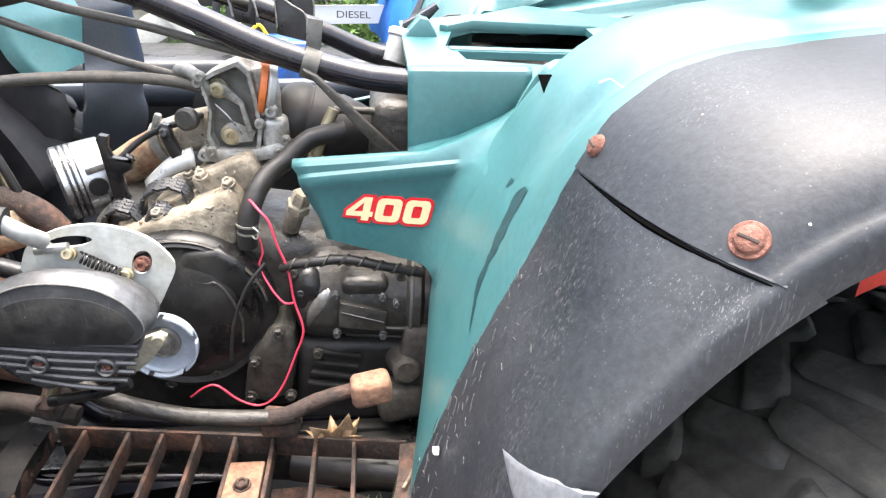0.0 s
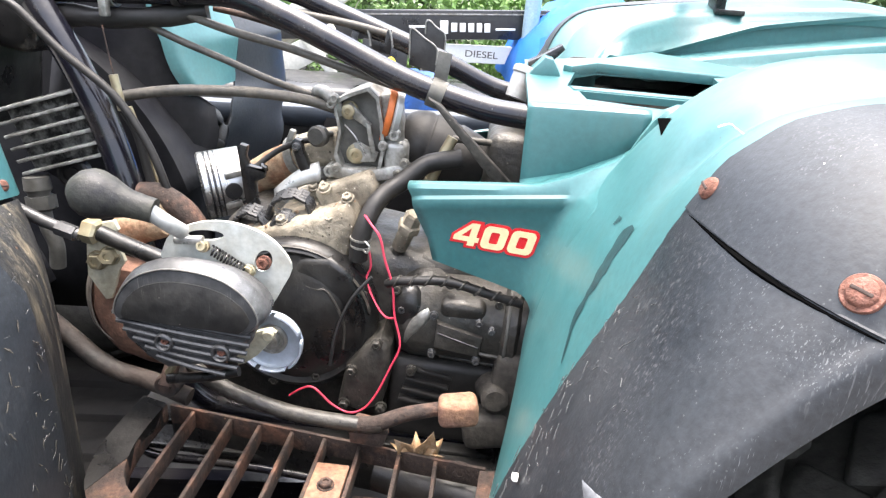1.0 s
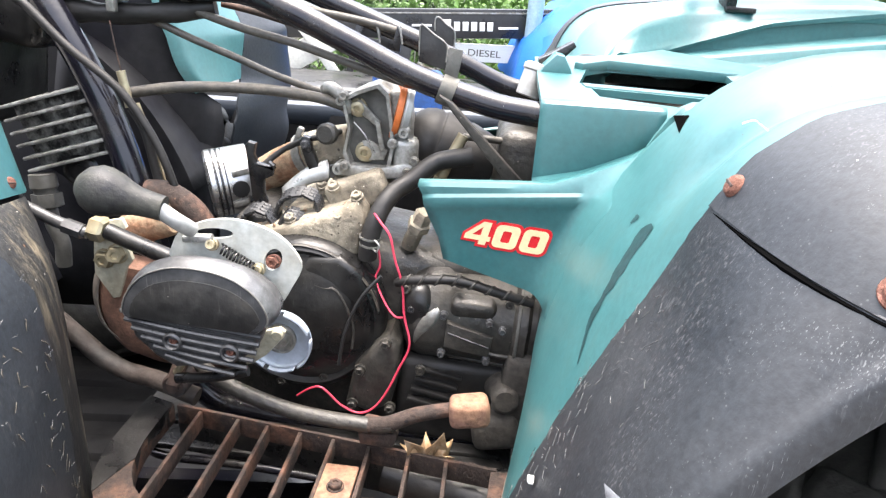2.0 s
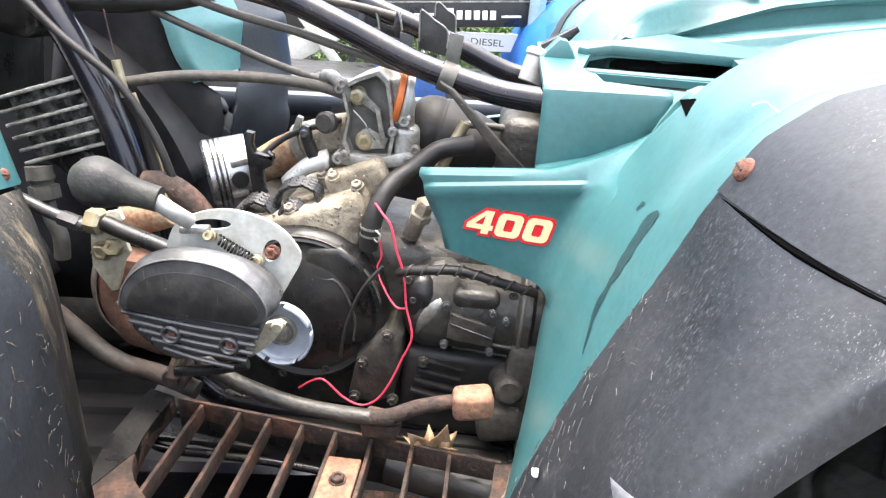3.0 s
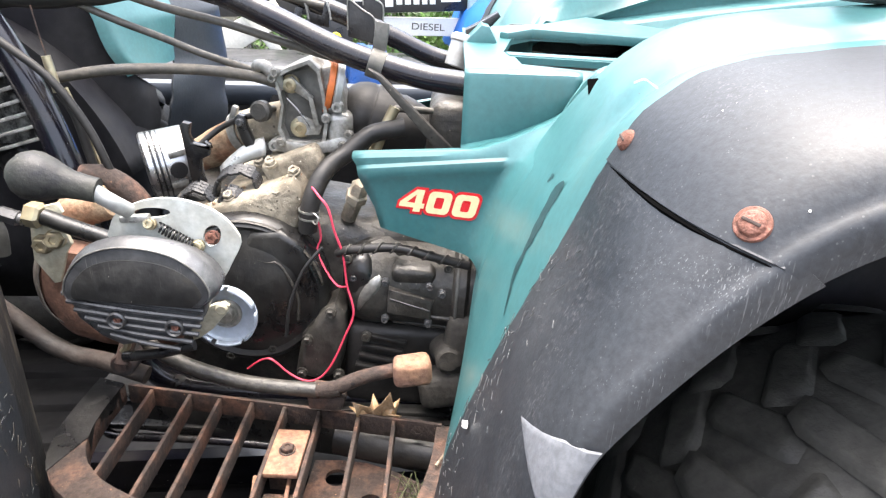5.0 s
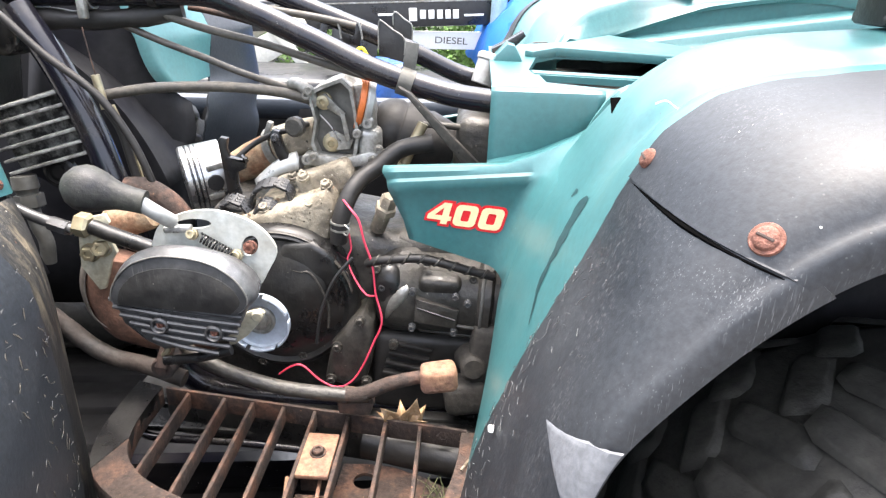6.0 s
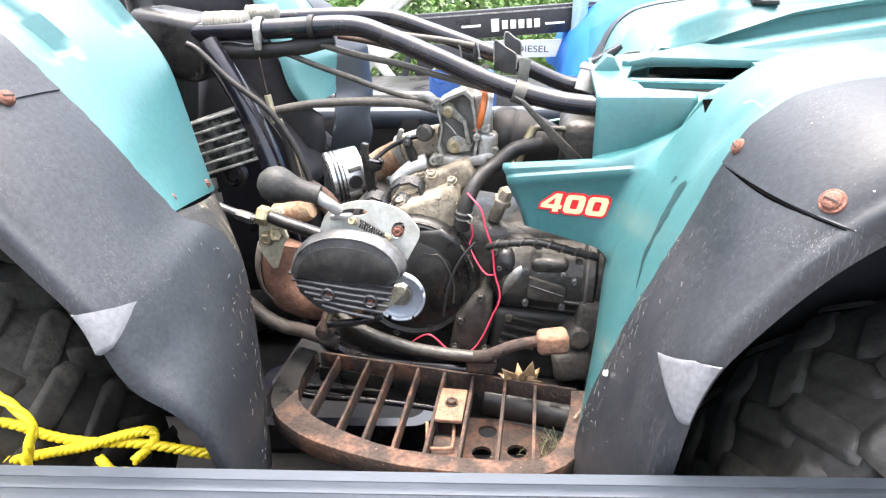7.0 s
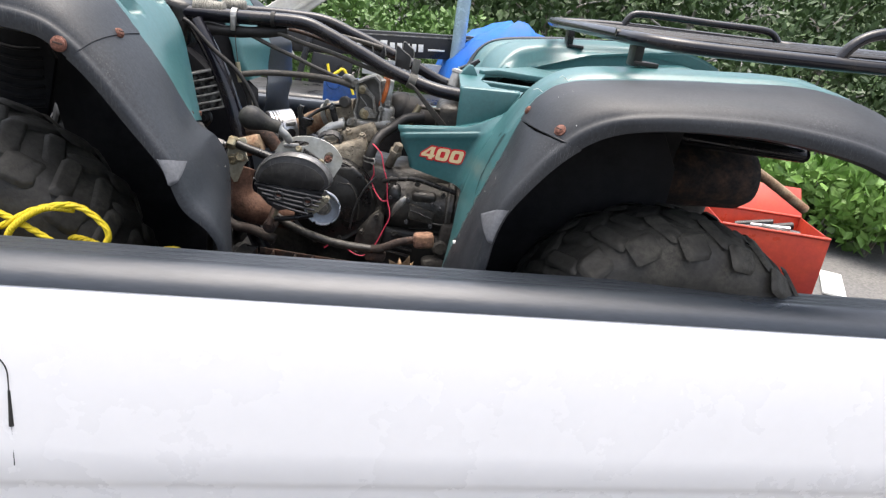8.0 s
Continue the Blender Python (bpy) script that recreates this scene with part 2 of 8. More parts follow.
TYRE = mat("tyre_rubber", (0.020, 0.0195, 0.018), 0.62, other=(0.038, 0.036, 0.030), scale=11, amount=0.5, edge=0.2, fine=70, fine_amount=0.4, bump=0.5, patch=(0.072, 0.068, 0.055), spec=0.35)
FACE = mat("scuffed_black_face", (0.018, 0.0175, 0.017), 0.50, other=(0.030, 0.029, 0.026), scale=22, amount=0.45, edge=0.15, fine=120, fine_amount=0.35, bump=0.2, hair=(0.09, 0.085, 0.075), patch=(0.06, 0.05, 0.036),
           flecks=(((0.30, 0.28, 0.24), 170.0, 0.14, 0.06),))
FACE_BAND = mat("scuffed_dark_band", (0.036, 0.037, 0.038), 0.42, other=(0.055, 0.055, 0.054), scale=24, amount=0.45, edge=0.15, fine=120, fine_amount=0.3, bump=0.15, hair=(0.12, 0.118, 0.11))
COVER = mat("worn_cover_alloy", (0.165, 0.168, 0.172), 0.36, 0.25, other=(0.062, 0.062, 0.062), scale=26, amount=0.45, edge=0.15, fine=120, fine_amount=0.25, bump=0.15, hair=(0.30, 0.30, 0.29),
            flecks=(((0.42, 0.41, 0.38), 190.0, 0.16, 0.08), ((0.03, 0.03, 0.03), 130.0, 0.18, 0.08)))
GREY_EDGE = mat("lighter_grey_edge", (0.050, 0.052, 0.056), 0.45, other=(0.025, 0.027, 0.03), scale=40, amount=0.4, edge=0.15, fine=200, fine_amount=0.25, bump=0.1)
HORN = mat("orange_brown_rust", (0.165, 0.082, 0.050), 0.85, 0.05, other=(0.095, 0.050, 0.034), scale=20, amount=0.45, edge=0.18, fine=150, fine_amount=0.35, bump=0.4)
DULL_STEEL = mat("dusty_clamp_steel", (0.135, 0.132, 0.120), 0.55, 0.3, other=(0.075, 0.072, 0.062), scale=40, amount=0.4, edge=0.15, fine=160, fine_amount=0.3, bump=0.25)
MUDDY = mat("muddy_brown_grey_metal", (0.060, 0.053, 0.043), 0.8, 0.1, other=(0.034, 0.030, 0.025), scale=30, amount=0.45, edge=0.15, fine=130, fine_amount=0.4, bump=0.5)
MUD = mat("dried_tan_mud", (0.085, 0.075, 0.056), 0.9, other=(0.045, 0.041, 0.034), scale=60, amount=0.5, edge=0.2, fine=220, fine_amount=0.4, bump=0.4)
CHIP = mat("pale_scuffed_chips", (0.105, 0.105, 0.10), 0.7, other=(0.05, 0.052, 0.055), scale=50, amount=0.5, edge=0.2, fine=220, fine_amount=0.3, bump=0.2)
HALF_SHELL = mat("dull_grey_half_shell", (0.135, 0.125, 0.110), 0.6, 0.2, other=(0.075, 0.060, 0.048), scale=22, amount=0.4, edge=0.2, fine=120, fine_amount=0.3, bump=0.3)
CHROME = mat("machined_aluminium", (0.50, 0.50, 0.50), 0.30, 0.9, other=(0.38, 0.37, 0.36), scale=20, amount=0.4, edge=0.2, fine=220, fine_amount=0.06, bump=0.04, rough_var=0.08)
ZINC = mat("yellowed_zinc", (0.42, 0.38, 0.26), 0.45, 0.6, other=(0.24, 0.19, 0.11), scale=40, amount=0.4, edge=0.15, fine=160, fine_amount=0.25, bump=0.2)
CREAM_ZINC = mat("cream_passivated_zinc", (0.50, 0.48, 0.37), 0.5, 0.1, other=(0.36, 0.33, 0.24), scale=50, amount=0.4, edge=0.15, fine=160, fine_amount=0.2, bump=0.2)
# Flare plastic lightened: the step's sky reflection is put into the colour.
STEP_SKY_LIT = mat("sky_lit_step_plastic", (0.135, 0.140, 0.150), 0.45, other=(0.115, 0.12, 0.128), scale=30, amount=0.35, edge=0.2, fine=200, fine_amount=0.2, bump=0.1)
CARB = mat("stained_carburettor_alloy", (0.34, 0.34, 0.32), 0.45, 0.4, other=(0.16, 0.15, 0.125), scale=38, amount=0.42, edge=0.14, fine=140, fine_amount=0.3, bump=0.3)
TAPE = mat("weathered_tape", (0.30, 0.29, 0.25), 0.7, other=(0.17, 0.16, 0.135), scale=30, amount=0.4, edge=0.15, fine=120, fine_amount=0.25, bump=0.4)
CUP = mat("galvanised_cup", (0.50, 0.57, 0.66), 0.36, 0.35, other=(0.40, 0.44, 0.50), scale=20, amount=0.4, edge=0.2, fine=150, fine_amount=0.1, bump=0.05)
BOLT_RUST = mat("rusty_screw", (0.20, 0.085, 0.06), 0.75, 0.2, other=(0.14, 0.06, 0.04), scale=90, amount=0.5, edge=0.1, fine=400, fine_amount=0.4, bump=0.6)
RED_WIRE = mat("red_wire", (0.55, 0.045, 0.085), 0.4, fine=100, fine_amount=0.1, bump=0)
RED = mat("red_decal", (0.55, 0.02, 0.025), 0.35, fine=150, fine_amount=0.08, bump=0)
CREAM = mat("cream_decal", (0.72, 0.58, 0.33), 0.4, fine=150, fine_amount=0.08, bump=0)
ORANGE = mat("orange_gasket", (0.48, 0.12, 0.025), 0.5, fine=150, fine_amount=0.15, bump=0.1)
LINER = mat("black_bed_liner", (0.004, 0.004, 0.0045), 0.6, other=(0.011, 0.0105, 0.010), scale=6, amount=0.4, edge=0.2, fine=60, fine_amount=0.3, bump=0.2, spec=0.12)
RAIL = mat("black_rail_cap", (0.021, 0.0262, 0.034), 0.40, other=(0.033, 0.040, 0.050), scale=5, amount=0.4, edge=0.25, fine=150, fine_amount=0.15, bump=0.12, stretch=(0.3, 1, 1),
           specks=(0.12, 0.12, 0.12), speck_amount=0.1, spec=0.66)
WHITE = mat("white_car_paint", (0.88, 0.88, 0.88), 0.3, fine=40, fine_amount=0.01, bump=0.0, coat=0.5)
YELLOW = mat("yellow_rope", (0.75, 0.58, 0.02), 0.6, fine=180, fine_amount=0.2, bump=0.3)
TARP = mat("blue_tarp", (0.012, 0.10, 0.42), 0.62, other=(0.022, 0.15, 0.50), scale=5, amount=0.4, edge=0.2, fine=120, fine_amount=0.12, bump=0.3, spec=0.25)
RED_BOX = mat("red_enamel", (0.52, 0.065, 0.028), 0.42, other=(0.38, 0.035, 0.025), scale=5, amount=0.4, edge=0.2, fine=60, fine_amount=0.12, bump=0.08)
BLUE_PAINT = mat("blue_machine_paint", (0.012, 0.08, 0.31), 0.4, other=(0.012, 0.05, 0.16), scale=9, amount=0.4, edge=0.2, fine=70, fine_amount=0.2, bump=0.1)
NAVY = mat("dark_navy_paint", (0.010, 0.028, 0.075), 0.5, other=(0.02, 0.022, 0.03), scale=6, amount=0.5, edge=0.2, fine=50, fine_amount=0.25, bump=0.1, spec=0.2)
LOADER_BLACK = mat("black_loader_paint", (0.012, 0.012, 0.013), 0.35, other=(0.02, 0.02, 0.02), scale=5, fine=60, bump=0.05)
LOADER_WHITE = mat("off_white_paint", (0.62, 0.62, 0.57), 0.5, other=(0.45, 0.43, 0.36), scale=4, amount=0.35, edge=0.2, fine=60, fine_amount=0.12, bump=0.1)
PIPE = mat("pale_blue_pipe", (0.38, 0.53, 0.60), 0.35, 0.3, other=(0.28, 0.40, 0.47), scale=9, fine=80, fine_amount=0.1, bump=0.1)
LEAF = mat("leaf_green", (0.06, 0.13, 0.025), 0.5, other=(0.10, 0.19, 0.04), scale=3, amount=0.5, edge=0.2, fine=20, fine_amount=0.3, bump=0)
LEAF_DARK = mat("dark_leaf_green", (0.03, 0.065, 0.018), 0.55, other=(0.055, 0.10, 0.028), scale=2, amount=0.5, edge=0.2, fine=15, fine_amount=0.35, bump=0)
LEAF_BRIGHT = mat("young_leaf_green", (0.10, 0.21, 0.035), 0.5, other=(0.15, 0.27, 0.06), scale=3, amount=0.5, edge=0.2, fine=20, fine_amount=0.3, bump=0)
BARK = mat("bark", (0.13, 0.11, 0.09), 0.9, other=(0.30, 0.29, 0.27), scale=9, amount=0.35, fine=60, fine_amount=0.4, bump=0.6)
DRY_LEAF = mat("dry_leaf", (0.38, 0.28, 0.18), 0.75, other=(0.30, 0.19, 0.10), scale=60, fine=200, fine_amount=0.25, bump=0.3)
TWIG = mat("dry_twig_bark", (0.27, 0.22, 0.16), 0.85, other=(0.15, 0.115, 0.08), scale=60, fine=200, fine_amount=0.3, bump=0.4)
STRAW = mat("dry_grass", (0.19, 0.175, 0.11), 0.8, other=(0.085, 0.10, 0.045), scale=60, fine=100, bump=0)
ASPHALT = mat("asphalt", (0.105, 0.103, 0.099), 0.9, other=(0.14, 0.135, 0.125), scale=1.3, amount=0.5, edge=0.25, fine=45, fine_amount=0.4, bump=0.6)
ROCK = mat("brown_rock", (0.20, 0.155, 0.11), 0.9, other=(0.12, 0.10, 0.08), scale=5, fine=30, fine_amount=0.3, bump=0.6)
SIDING = mat("brown_siding", (0.11, 0.085, 0.065), 0.8, other=(0.07, 0.055, 0.045), scale=3, fine=30, fine_amount=0.2, bump=0.2, stretch=(0.1, 1, 1))
PAPER = mat("white_card", (0.75, 0.75, 0.70), 0.7, fine=80, fine_amount=0.05, bump=0.05)


# ---- mesh helpers ----
def spline(pts, n):
    """n points along a smooth curve through pts, evenly by length."""
    p = [Vector(q) for q in pts]
    if len(p) == 2:
        return [p[0].lerp(p[1], i / (n - 1)) for i in range(n)]
    dense = []
    for i in range(len(p) - 1):
        a, b, c, d = p[max(i - 1, 0)], p[i], p[i + 1], p[min(i + 2, len(p) - 1)]
        for k in range(12):
            t = k / 12
            dense.append(0.5 * ((2 * b) + (c - a) * t + (2 * a - 5 * b + 4 * c - d) * t * t + (3 * b - a - 3 * c + d) * t ** 3))
    dense.append(p[-1])
    run = [0.0]
    for a, b in zip(dense, dense[1:]):
        run.append(run[-1] + (b - a).length)
    out, j = [], 0
    for i in range(n):
        s = run[-1] * i / (n - 1)
        while j < len(run) - 2 and run[j + 1] < s:
            j += 1
        f = (s - run[j]) / max(run[j + 1] - run[j], 1e-9)
        out.append(dense[j].lerp(dense[j + 1], min(max(f, 0), 1)))
    return out


def tube(bm, pts, r, n=0, seg=10, r_end=None, caps=True):
    """A round tube along a curve."""
    n = n or max(6, 5 * len(pts))
    path = spline(pts, n) if len(pts) > 2 else [Vector(q) for q in pts]
    n = len(path)
    up = Vector((0.13, 0.31, 0.94))
    rings = []
    for i, c in enumerate(path):
        d = (path[min(i + 1, n - 1)] - path[max(i - 1, 0)]).normalized()
        side = d.cross(up)
        if side.length < 0.1:
            side = d.cross(Vector((1, 0, 0)))
        side.normalize()
        top = side.cross(d).normalized()
        up = top
        rr = r if r_end is None else r + (r_end - r) * i / (n - 1)
        rings.append([bm.verts.new(c + rr * (math.cos(2 * math.pi * k / seg) * side + math.sin(2 * math.pi * k / seg) * top)) for k in range(seg)])
    for a, b in zip(rings, rings[1:]):
        for k in range(seg):
            bm.faces.new((a[k], a[(k + 1) % seg], b[(k + 1) % seg], b[k]))
    if caps:
        bm.faces.new(list(reversed(rings[0])))
        bm.faces.new(rings[-1])
    return bm


def lathe(bm, origin, axis, profile, seg=28, start=0.0, sweep=2 * math.pi):
    """A body of revolution: profile rows (radius, distance along the axis)."""
    o, ax = Vector(origin), Vector(axis).normalized()
    s = ax.cross(Vector((0, 0, 1)))
    if s.length < 0.2:
        s = ax.cross(Vector((1, 0, 0)))
    s.normalize()
    t = ax.cross(s)
    full = sweep > 6.28
    m = seg if full else seg + 1
    rings = []
    for r, h in profile:
        if r < 1e-6:
            rings.append([bm.verts.new(o + ax * h)])
        else:
            rings.append([bm.verts.new(o + ax * h + r * (math.cos(start + sweep * k / seg) * s + math.sin(start + sweep * k / seg) * t)) for k in range(m)])
    for a, b in zip(rings, rings[1:]):
        for k in range(seg):
            k2 = (k + 1) % m
            va = [a[k % len(a)], a[k2 % len(a)]]
            vb = [b[k2 % len(b)], b[k % len(b)]]
            quad = []
            for v in va + vb:
                if v not in quad:
                    quad.append(v)
            if len(quad) >= 3:
                bm.faces.new(quad)
    return bm


def block(bm, centre, size, rot=(0, 0, 0), bevel=0.0, seg=2, taper=1.0):
    """A box with rounded edges, turned by rot degrees; taper narrows its top."""
    b = bmesh.new()
    bmesh.ops.create_cube(b, size=1.0)
    for v in b.verts:
        k = taper if v.co.z > 0 else 1.0
        v.co = Vector((v.co.x * size[0] * k, v.co.y * size[1] * k, v.co.z * size[2]))
    if bevel:
        bmesh.ops.bevel(b, geom=b.edges[:], offset=bevel, segments=seg, profile=0.5, affect="EDGES")
    return join(bm, b, pose(*centre, *rot))


def join(bm, b, m=None):
    """Adds the bmesh b to bm, moved by m."""
    if m is not None:
        bmesh.ops.transform(b, matrix=m, verts=b.verts[:])
    table = {v: bm.verts.new(v.co) for v in b.verts}
    for f in b.faces:
        bm.faces.new([table[v] for v in f.verts])
    b.free()
    return bm


def prism(bm, outline, lo, hi, bevel=0.0, holes=(), axis="v", seg=2):
    """A plate with an outline in the side view (u, w), from lo to hi across; axis 'w': outline (u, v), from lo to hi in height. Holes go through it."""
    b = bmesh.new()
    loops = [list(outline)] + [list(h) for h in holes]

    def place(p, h):
        return Vector((p[0], h, p[1])) if axis == "v" else Vector((p[0], p[1], h))
    if not holes:
        n = len(outline)
        lows = [b.verts.new(place(p, lo)) for p in outline]
        highs = [b.verts.new(place(p, hi)) for p in outline]
        b.faces.new(lows), b.faces.new(list(reversed(highs)))
        rims = [b.faces.new((lows[i], highs[i], highs[(i + 1) % n], lows[(i + 1) % n])) for i in range(n)]
    else:
        flat = [p for l in loops for p in l]
        tris = geometry.tessellate_polygon([[Vector((p[0], p[1], 0)) for p in l] for l in loops])
        lows = [b.verts.new(place(p, lo)) for p in flat]
        highs = [b.verts.new(place(p, hi)) for p in flat]
        for t in tris:
            b.faces.new([lows[i] for i in t])
            b.faces.new([highs[i] for i in reversed(t)])
        k = 0
        for l in loops:
            n = len(l)
            for i in range(n):
                a, c = k + i, k + (i + 1) % n
                b.faces.new((lows[a], highs[a], highs[c], lows[c]))
            k += n
    bmesh.ops.recalc_face_normals(b, faces=b.faces[:])
    if bevel and not holes:
        rim_edges = [e for e in b.edges if abs((e.verts[0].co - e.verts[1].co)[1 if axis == "v" else 2]) < 1e-6]
        bmesh.ops.bevel(b, geom=rim_edges, offset=bevel, segments=seg, profile=0.5, affect="EDGES")
    return join(bm, b)


def ellipse(cu, cw, ru, rw, n=24, turn=0.0, a0=0.0, a1=360.0):
    out = []
    closed = abs(a1 - a0) >= 359.9
    for k in range(n):
        a = radians(a0 + (a1 - a0) * k / (n if closed else n - 1))
        x, y = ru * math.cos(a), rw * math.sin(a)
        c, s = math.cos(radians(turn)), math.sin(radians(turn))
        out.append((cu + x * c - y * s, cw + x * s + y * c))
    return out


def loft(bm, rows, flip=False):
    """A sheet through rows of points."""
    grid = [[bm.verts.new(p) for p in row] for row in rows]
    for a, b in zip(grid, grid[1:]):
        for i in range(len(a) - 1):
            q = (a[i], a[i + 1], b[i + 1], b[i])
            bm.faces.new(tuple(reversed(q)) if flip else q)
    return bm


def part(name, bm, material, parent=None, label="", smooth=38, thick=0.0, recalc=True, split=False):
    """Links a bmesh as one mesh object under a thing or a part."""
    if recalc:
        bmesh.ops.recalc_face_normals(bm, faces=bm.faces[:])
    me = bpy.data.meshes.new(name)
    bm.to_mesh(me)
    bm.free()
    me.materials.append(material)
    if smooth:
        me.polygons.foreach_set("use_smooth", [True] * len(me.polygons))
        me.set_sharp_from_angle(angle=radians(smooth))
    ob = new(name, me)
    if parent:
        ob.parent = parent
    if thick:
        s = ob.modifiers.new("thickness", "SOLIDIFY")
        s.thickness, s.offset = thick, 0.0
        if split:
            e = ob.modifiers.new("edges", "EDGE_SPLIT")
            e.split_angle = radians(60)
    return tagged(ob, label)


def thing(name, label, category, group="", m=None, kind=""):
    e = new(name)
    e.empty_display_size = 0.1
    if m is not None:
        e.matrix_basis = m
    return tagged(e, label, category, group, kind)


def single(name, bm, material, label, category, kind="", group="", smooth=38, thick=0.0):
    return tagged(part(name, bm, material, None, label, smooth, thick), label, category, group, kind)


B = bmesh.new
# ---- ground and distance ----
bm = B()
N = 60
for i in range(N + 1):
    for j in range(N + 1):
        def spread(k):
            s = (2 * k / N - 1)
            return math.copysign(abs(s) ** 3.2 * 900 + abs(s) * 12, s)
        x, y = spread(i), spread(j)
        rise = 0.05 * noise.noise((x * 0.3, y * 0.3, 0)) if max(abs(x), abs(y)) > 4 else 0.0
        bm.verts.new((x, y, rise))
bm.verts.ensure_lookup_table()
for i in range(N):
    for j in range(N):
        k = i * (N + 1) + j
        bm.faces.new([bm.verts[q] for q in (k, k + N + 1, k + N + 2, k + 1)])
single("ground", bm, ASPHALT, "worn grey asphalt yard around the truck", "ground", "structure")

# ---- the truck that carries the quad bike ----
RAIL_Z, BED_Z = 1.355, 0.87
TAIL, HEAD = 1.06, -1.28
truck = thing("pickup_truck", "white pickup truck bed with black plastic rail caps", "truck", m=pose(0, 0, 0))


def rail_profile(sign, y0):
    """Section of a rail cap: flat grooved top, rolled outer lip."""
    pts = [(0.104, -0.05), (0.104, -0.008), (0.100, 0.0), (0.089, 0.001), (0.0880, -0.0006), (0.0865, 0.001), (0.076, 0.001), (0.0750, -0.0006), (0.0735, 0.001),
           (0.062, 0.001), (0.0610, -0.0006), (0.0595, 0.001), (0.046, 0.0005), (0.038, -0.001), (0.027, -0.006), (0.018, -0.012), (0.011, -0.019), (0.008, -0.027), (0.013, -0.031)]
    return [(y0 + sign * p[0], RAIL_Z + p[1]) for p in pts]


def tilt_z(x, sign):
    """Height offset of the near side, falling towards the tail, tuned to fit the camera's view."""
    return 0.004 - 0.010 * (x + 0.1) if sign > 0 else 0.0


def rail(sign, y0, name, label):
    rows = []
    for i in range(41):
        x = HEAD + (TAIL - HEAD) * i / 40
        sag = 0.0015 * noise.noise((x * 2, y0, 0))
        rows.append([Vector((x, y, z + sag + tilt_z(x, sign))) for y, z in rail_profile(sign, y0)])
    b = B()
    loft(b, rows)
    return part(name, b, RAIL, truck, label, smooth=50, thick=0.003)


rail(1, 0.086, "bed_rail_cap", "black grooved plastic rail cap")
rail(-1, 1.87, "bed_rail_cap", "black grooved plastic rail cap")


def bed_side(sign, y0):
    """Outer skin with its shoulder, crease and rolled lower edge."""
    sec = [(0.016, -0.026), (0.010, -0.030), (0.004, -0.036), (-0.001, -0.055), (-0.010, -0.10), (-0.018, -0.17), (-0.024, -0.25), (-0.026, -0.30), (-0.018, -0.315),
           (-0.012, -0.33), (-0.014, -0.45), (-0.010, -0.58), (0.0, -0.70), (0.02, -0.73)]
    rows = []
    for i in range(25):
        x = HEAD + (TAIL - HEAD) * i / 24
        rows.append([Vector((x, y0 + sign * a, RAIL_Z + h + tilt_z(x, sign))) for a, h in sec])
    b = B()
    loft(b, rows)
    return part("bed_side", b, WHITE, truck, "glossy white painted bed side", smooth=40, thick=0.002)


near_side = bed_side(1, 0.086)
bed_side(-1, 1.87)
def round_rect(x0, x1, z0, z1, r, n=7):
    out = []
    for cx, cz, a in ((x1 - r, z1 - r, 0), (x0 + r, z1 - r, 90), (x0 + r, z0 + r, 180), (x1 - r, z0 + r, 270)):
        out += [(cx + r * math.cos(radians(a + 90 * k / n)), cz + r * math.sin(radians(a + 90 * k / n))) for k in range(n + 1)]
    return out


# the fuel flap follows the skin of the bed side
SKIN = [(1.05, 0.0735), (1.06, 0.062), (1.11, 0.062), (1.19, 0.068), (1.26, 0.076), (1.30, 0.083)]


def skin(x, z):
    return along_skin(z - tilt_z(x, 1)) - 0.0012


def along_skin(z):
    for (a, p), (c, q) in zip(SKIN, SKIN[1:]):
        if z <= c:
            break
    return p + (q - p) * (z - a) / (c - a)


flap = round_rect(-0.8642, -0.6758, 1.062, 1.2532, 0.0345)
ring = [(x, skin(x, z), z) for x, z in flap]
part("fuel_door_gap", tube(B(), ring + ring[:1], 0.0009, n=160, seg=6, caps=False), LOADER_BLACK, near_side, "dark gap round the fuel flap")
part("finger_notch", tube(B(), [(-0.6755, skin(-0.6755, z) + 0.001, z) for z in (1.146, 1.160, 1.172, 1.184, 1.198)], 0.0034, n=20, seg=8, r_end=0.0018), LOADER_BLACK, near_side, "dark finger notch beside the fuel flap")

b = B()
rows = []
prof = []
for k in range(14):  # ribbed floor of the liner, one moulded sheet
    y = 0.195 + k * 0.112
    prof += [(y, -0.012), (y + 0.048, -0.012), (y + 0.056, 0.0), (y + 0.104, 0.0)]
for i in range(3):
    rows.append([Vector((HEAD + (TAIL - HEAD) * i / 2, y, BED_Z + h)) for y, h in prof])
loft(b, rows)
part("bed_floor", b, LINER, truck, "black ribbed plastic bed liner floor", smooth=30, thick=0.006)
for sign, y0 in ((1, 0.186), (-1, 1.77)):
    b = B()
    rows = []
    for k in range(9):
        x = HEAD + k * 0.26
        for dx, d in ((0.0, 0.004), (0.10, 0.004), (0.112, 0.018), (0.158, 0.018), (0.17, 0.004)):
            rows.append([Vector((min(x + dx, TAIL), y0 + sign * (d if 0 < h < 3 else 0.004), BED_Z + z)) for h, z in enumerate((0.0, 0.04, 0.44, 0.465))])
    loft(b, rows)
    part("bed_liner_wall", b, LINER, truck, "black ribbed plastic liner wall")
b = B()
block(b, (HEAD - 0.02, 0.978, (RAIL_Z + BED_Z) / 2 - 0.02), (0.03, 1.60, RAIL_Z - BED_Z), bevel=0.006)
part("bed_headboard", b, LINER, truck, "black bed headboard")
b = B()
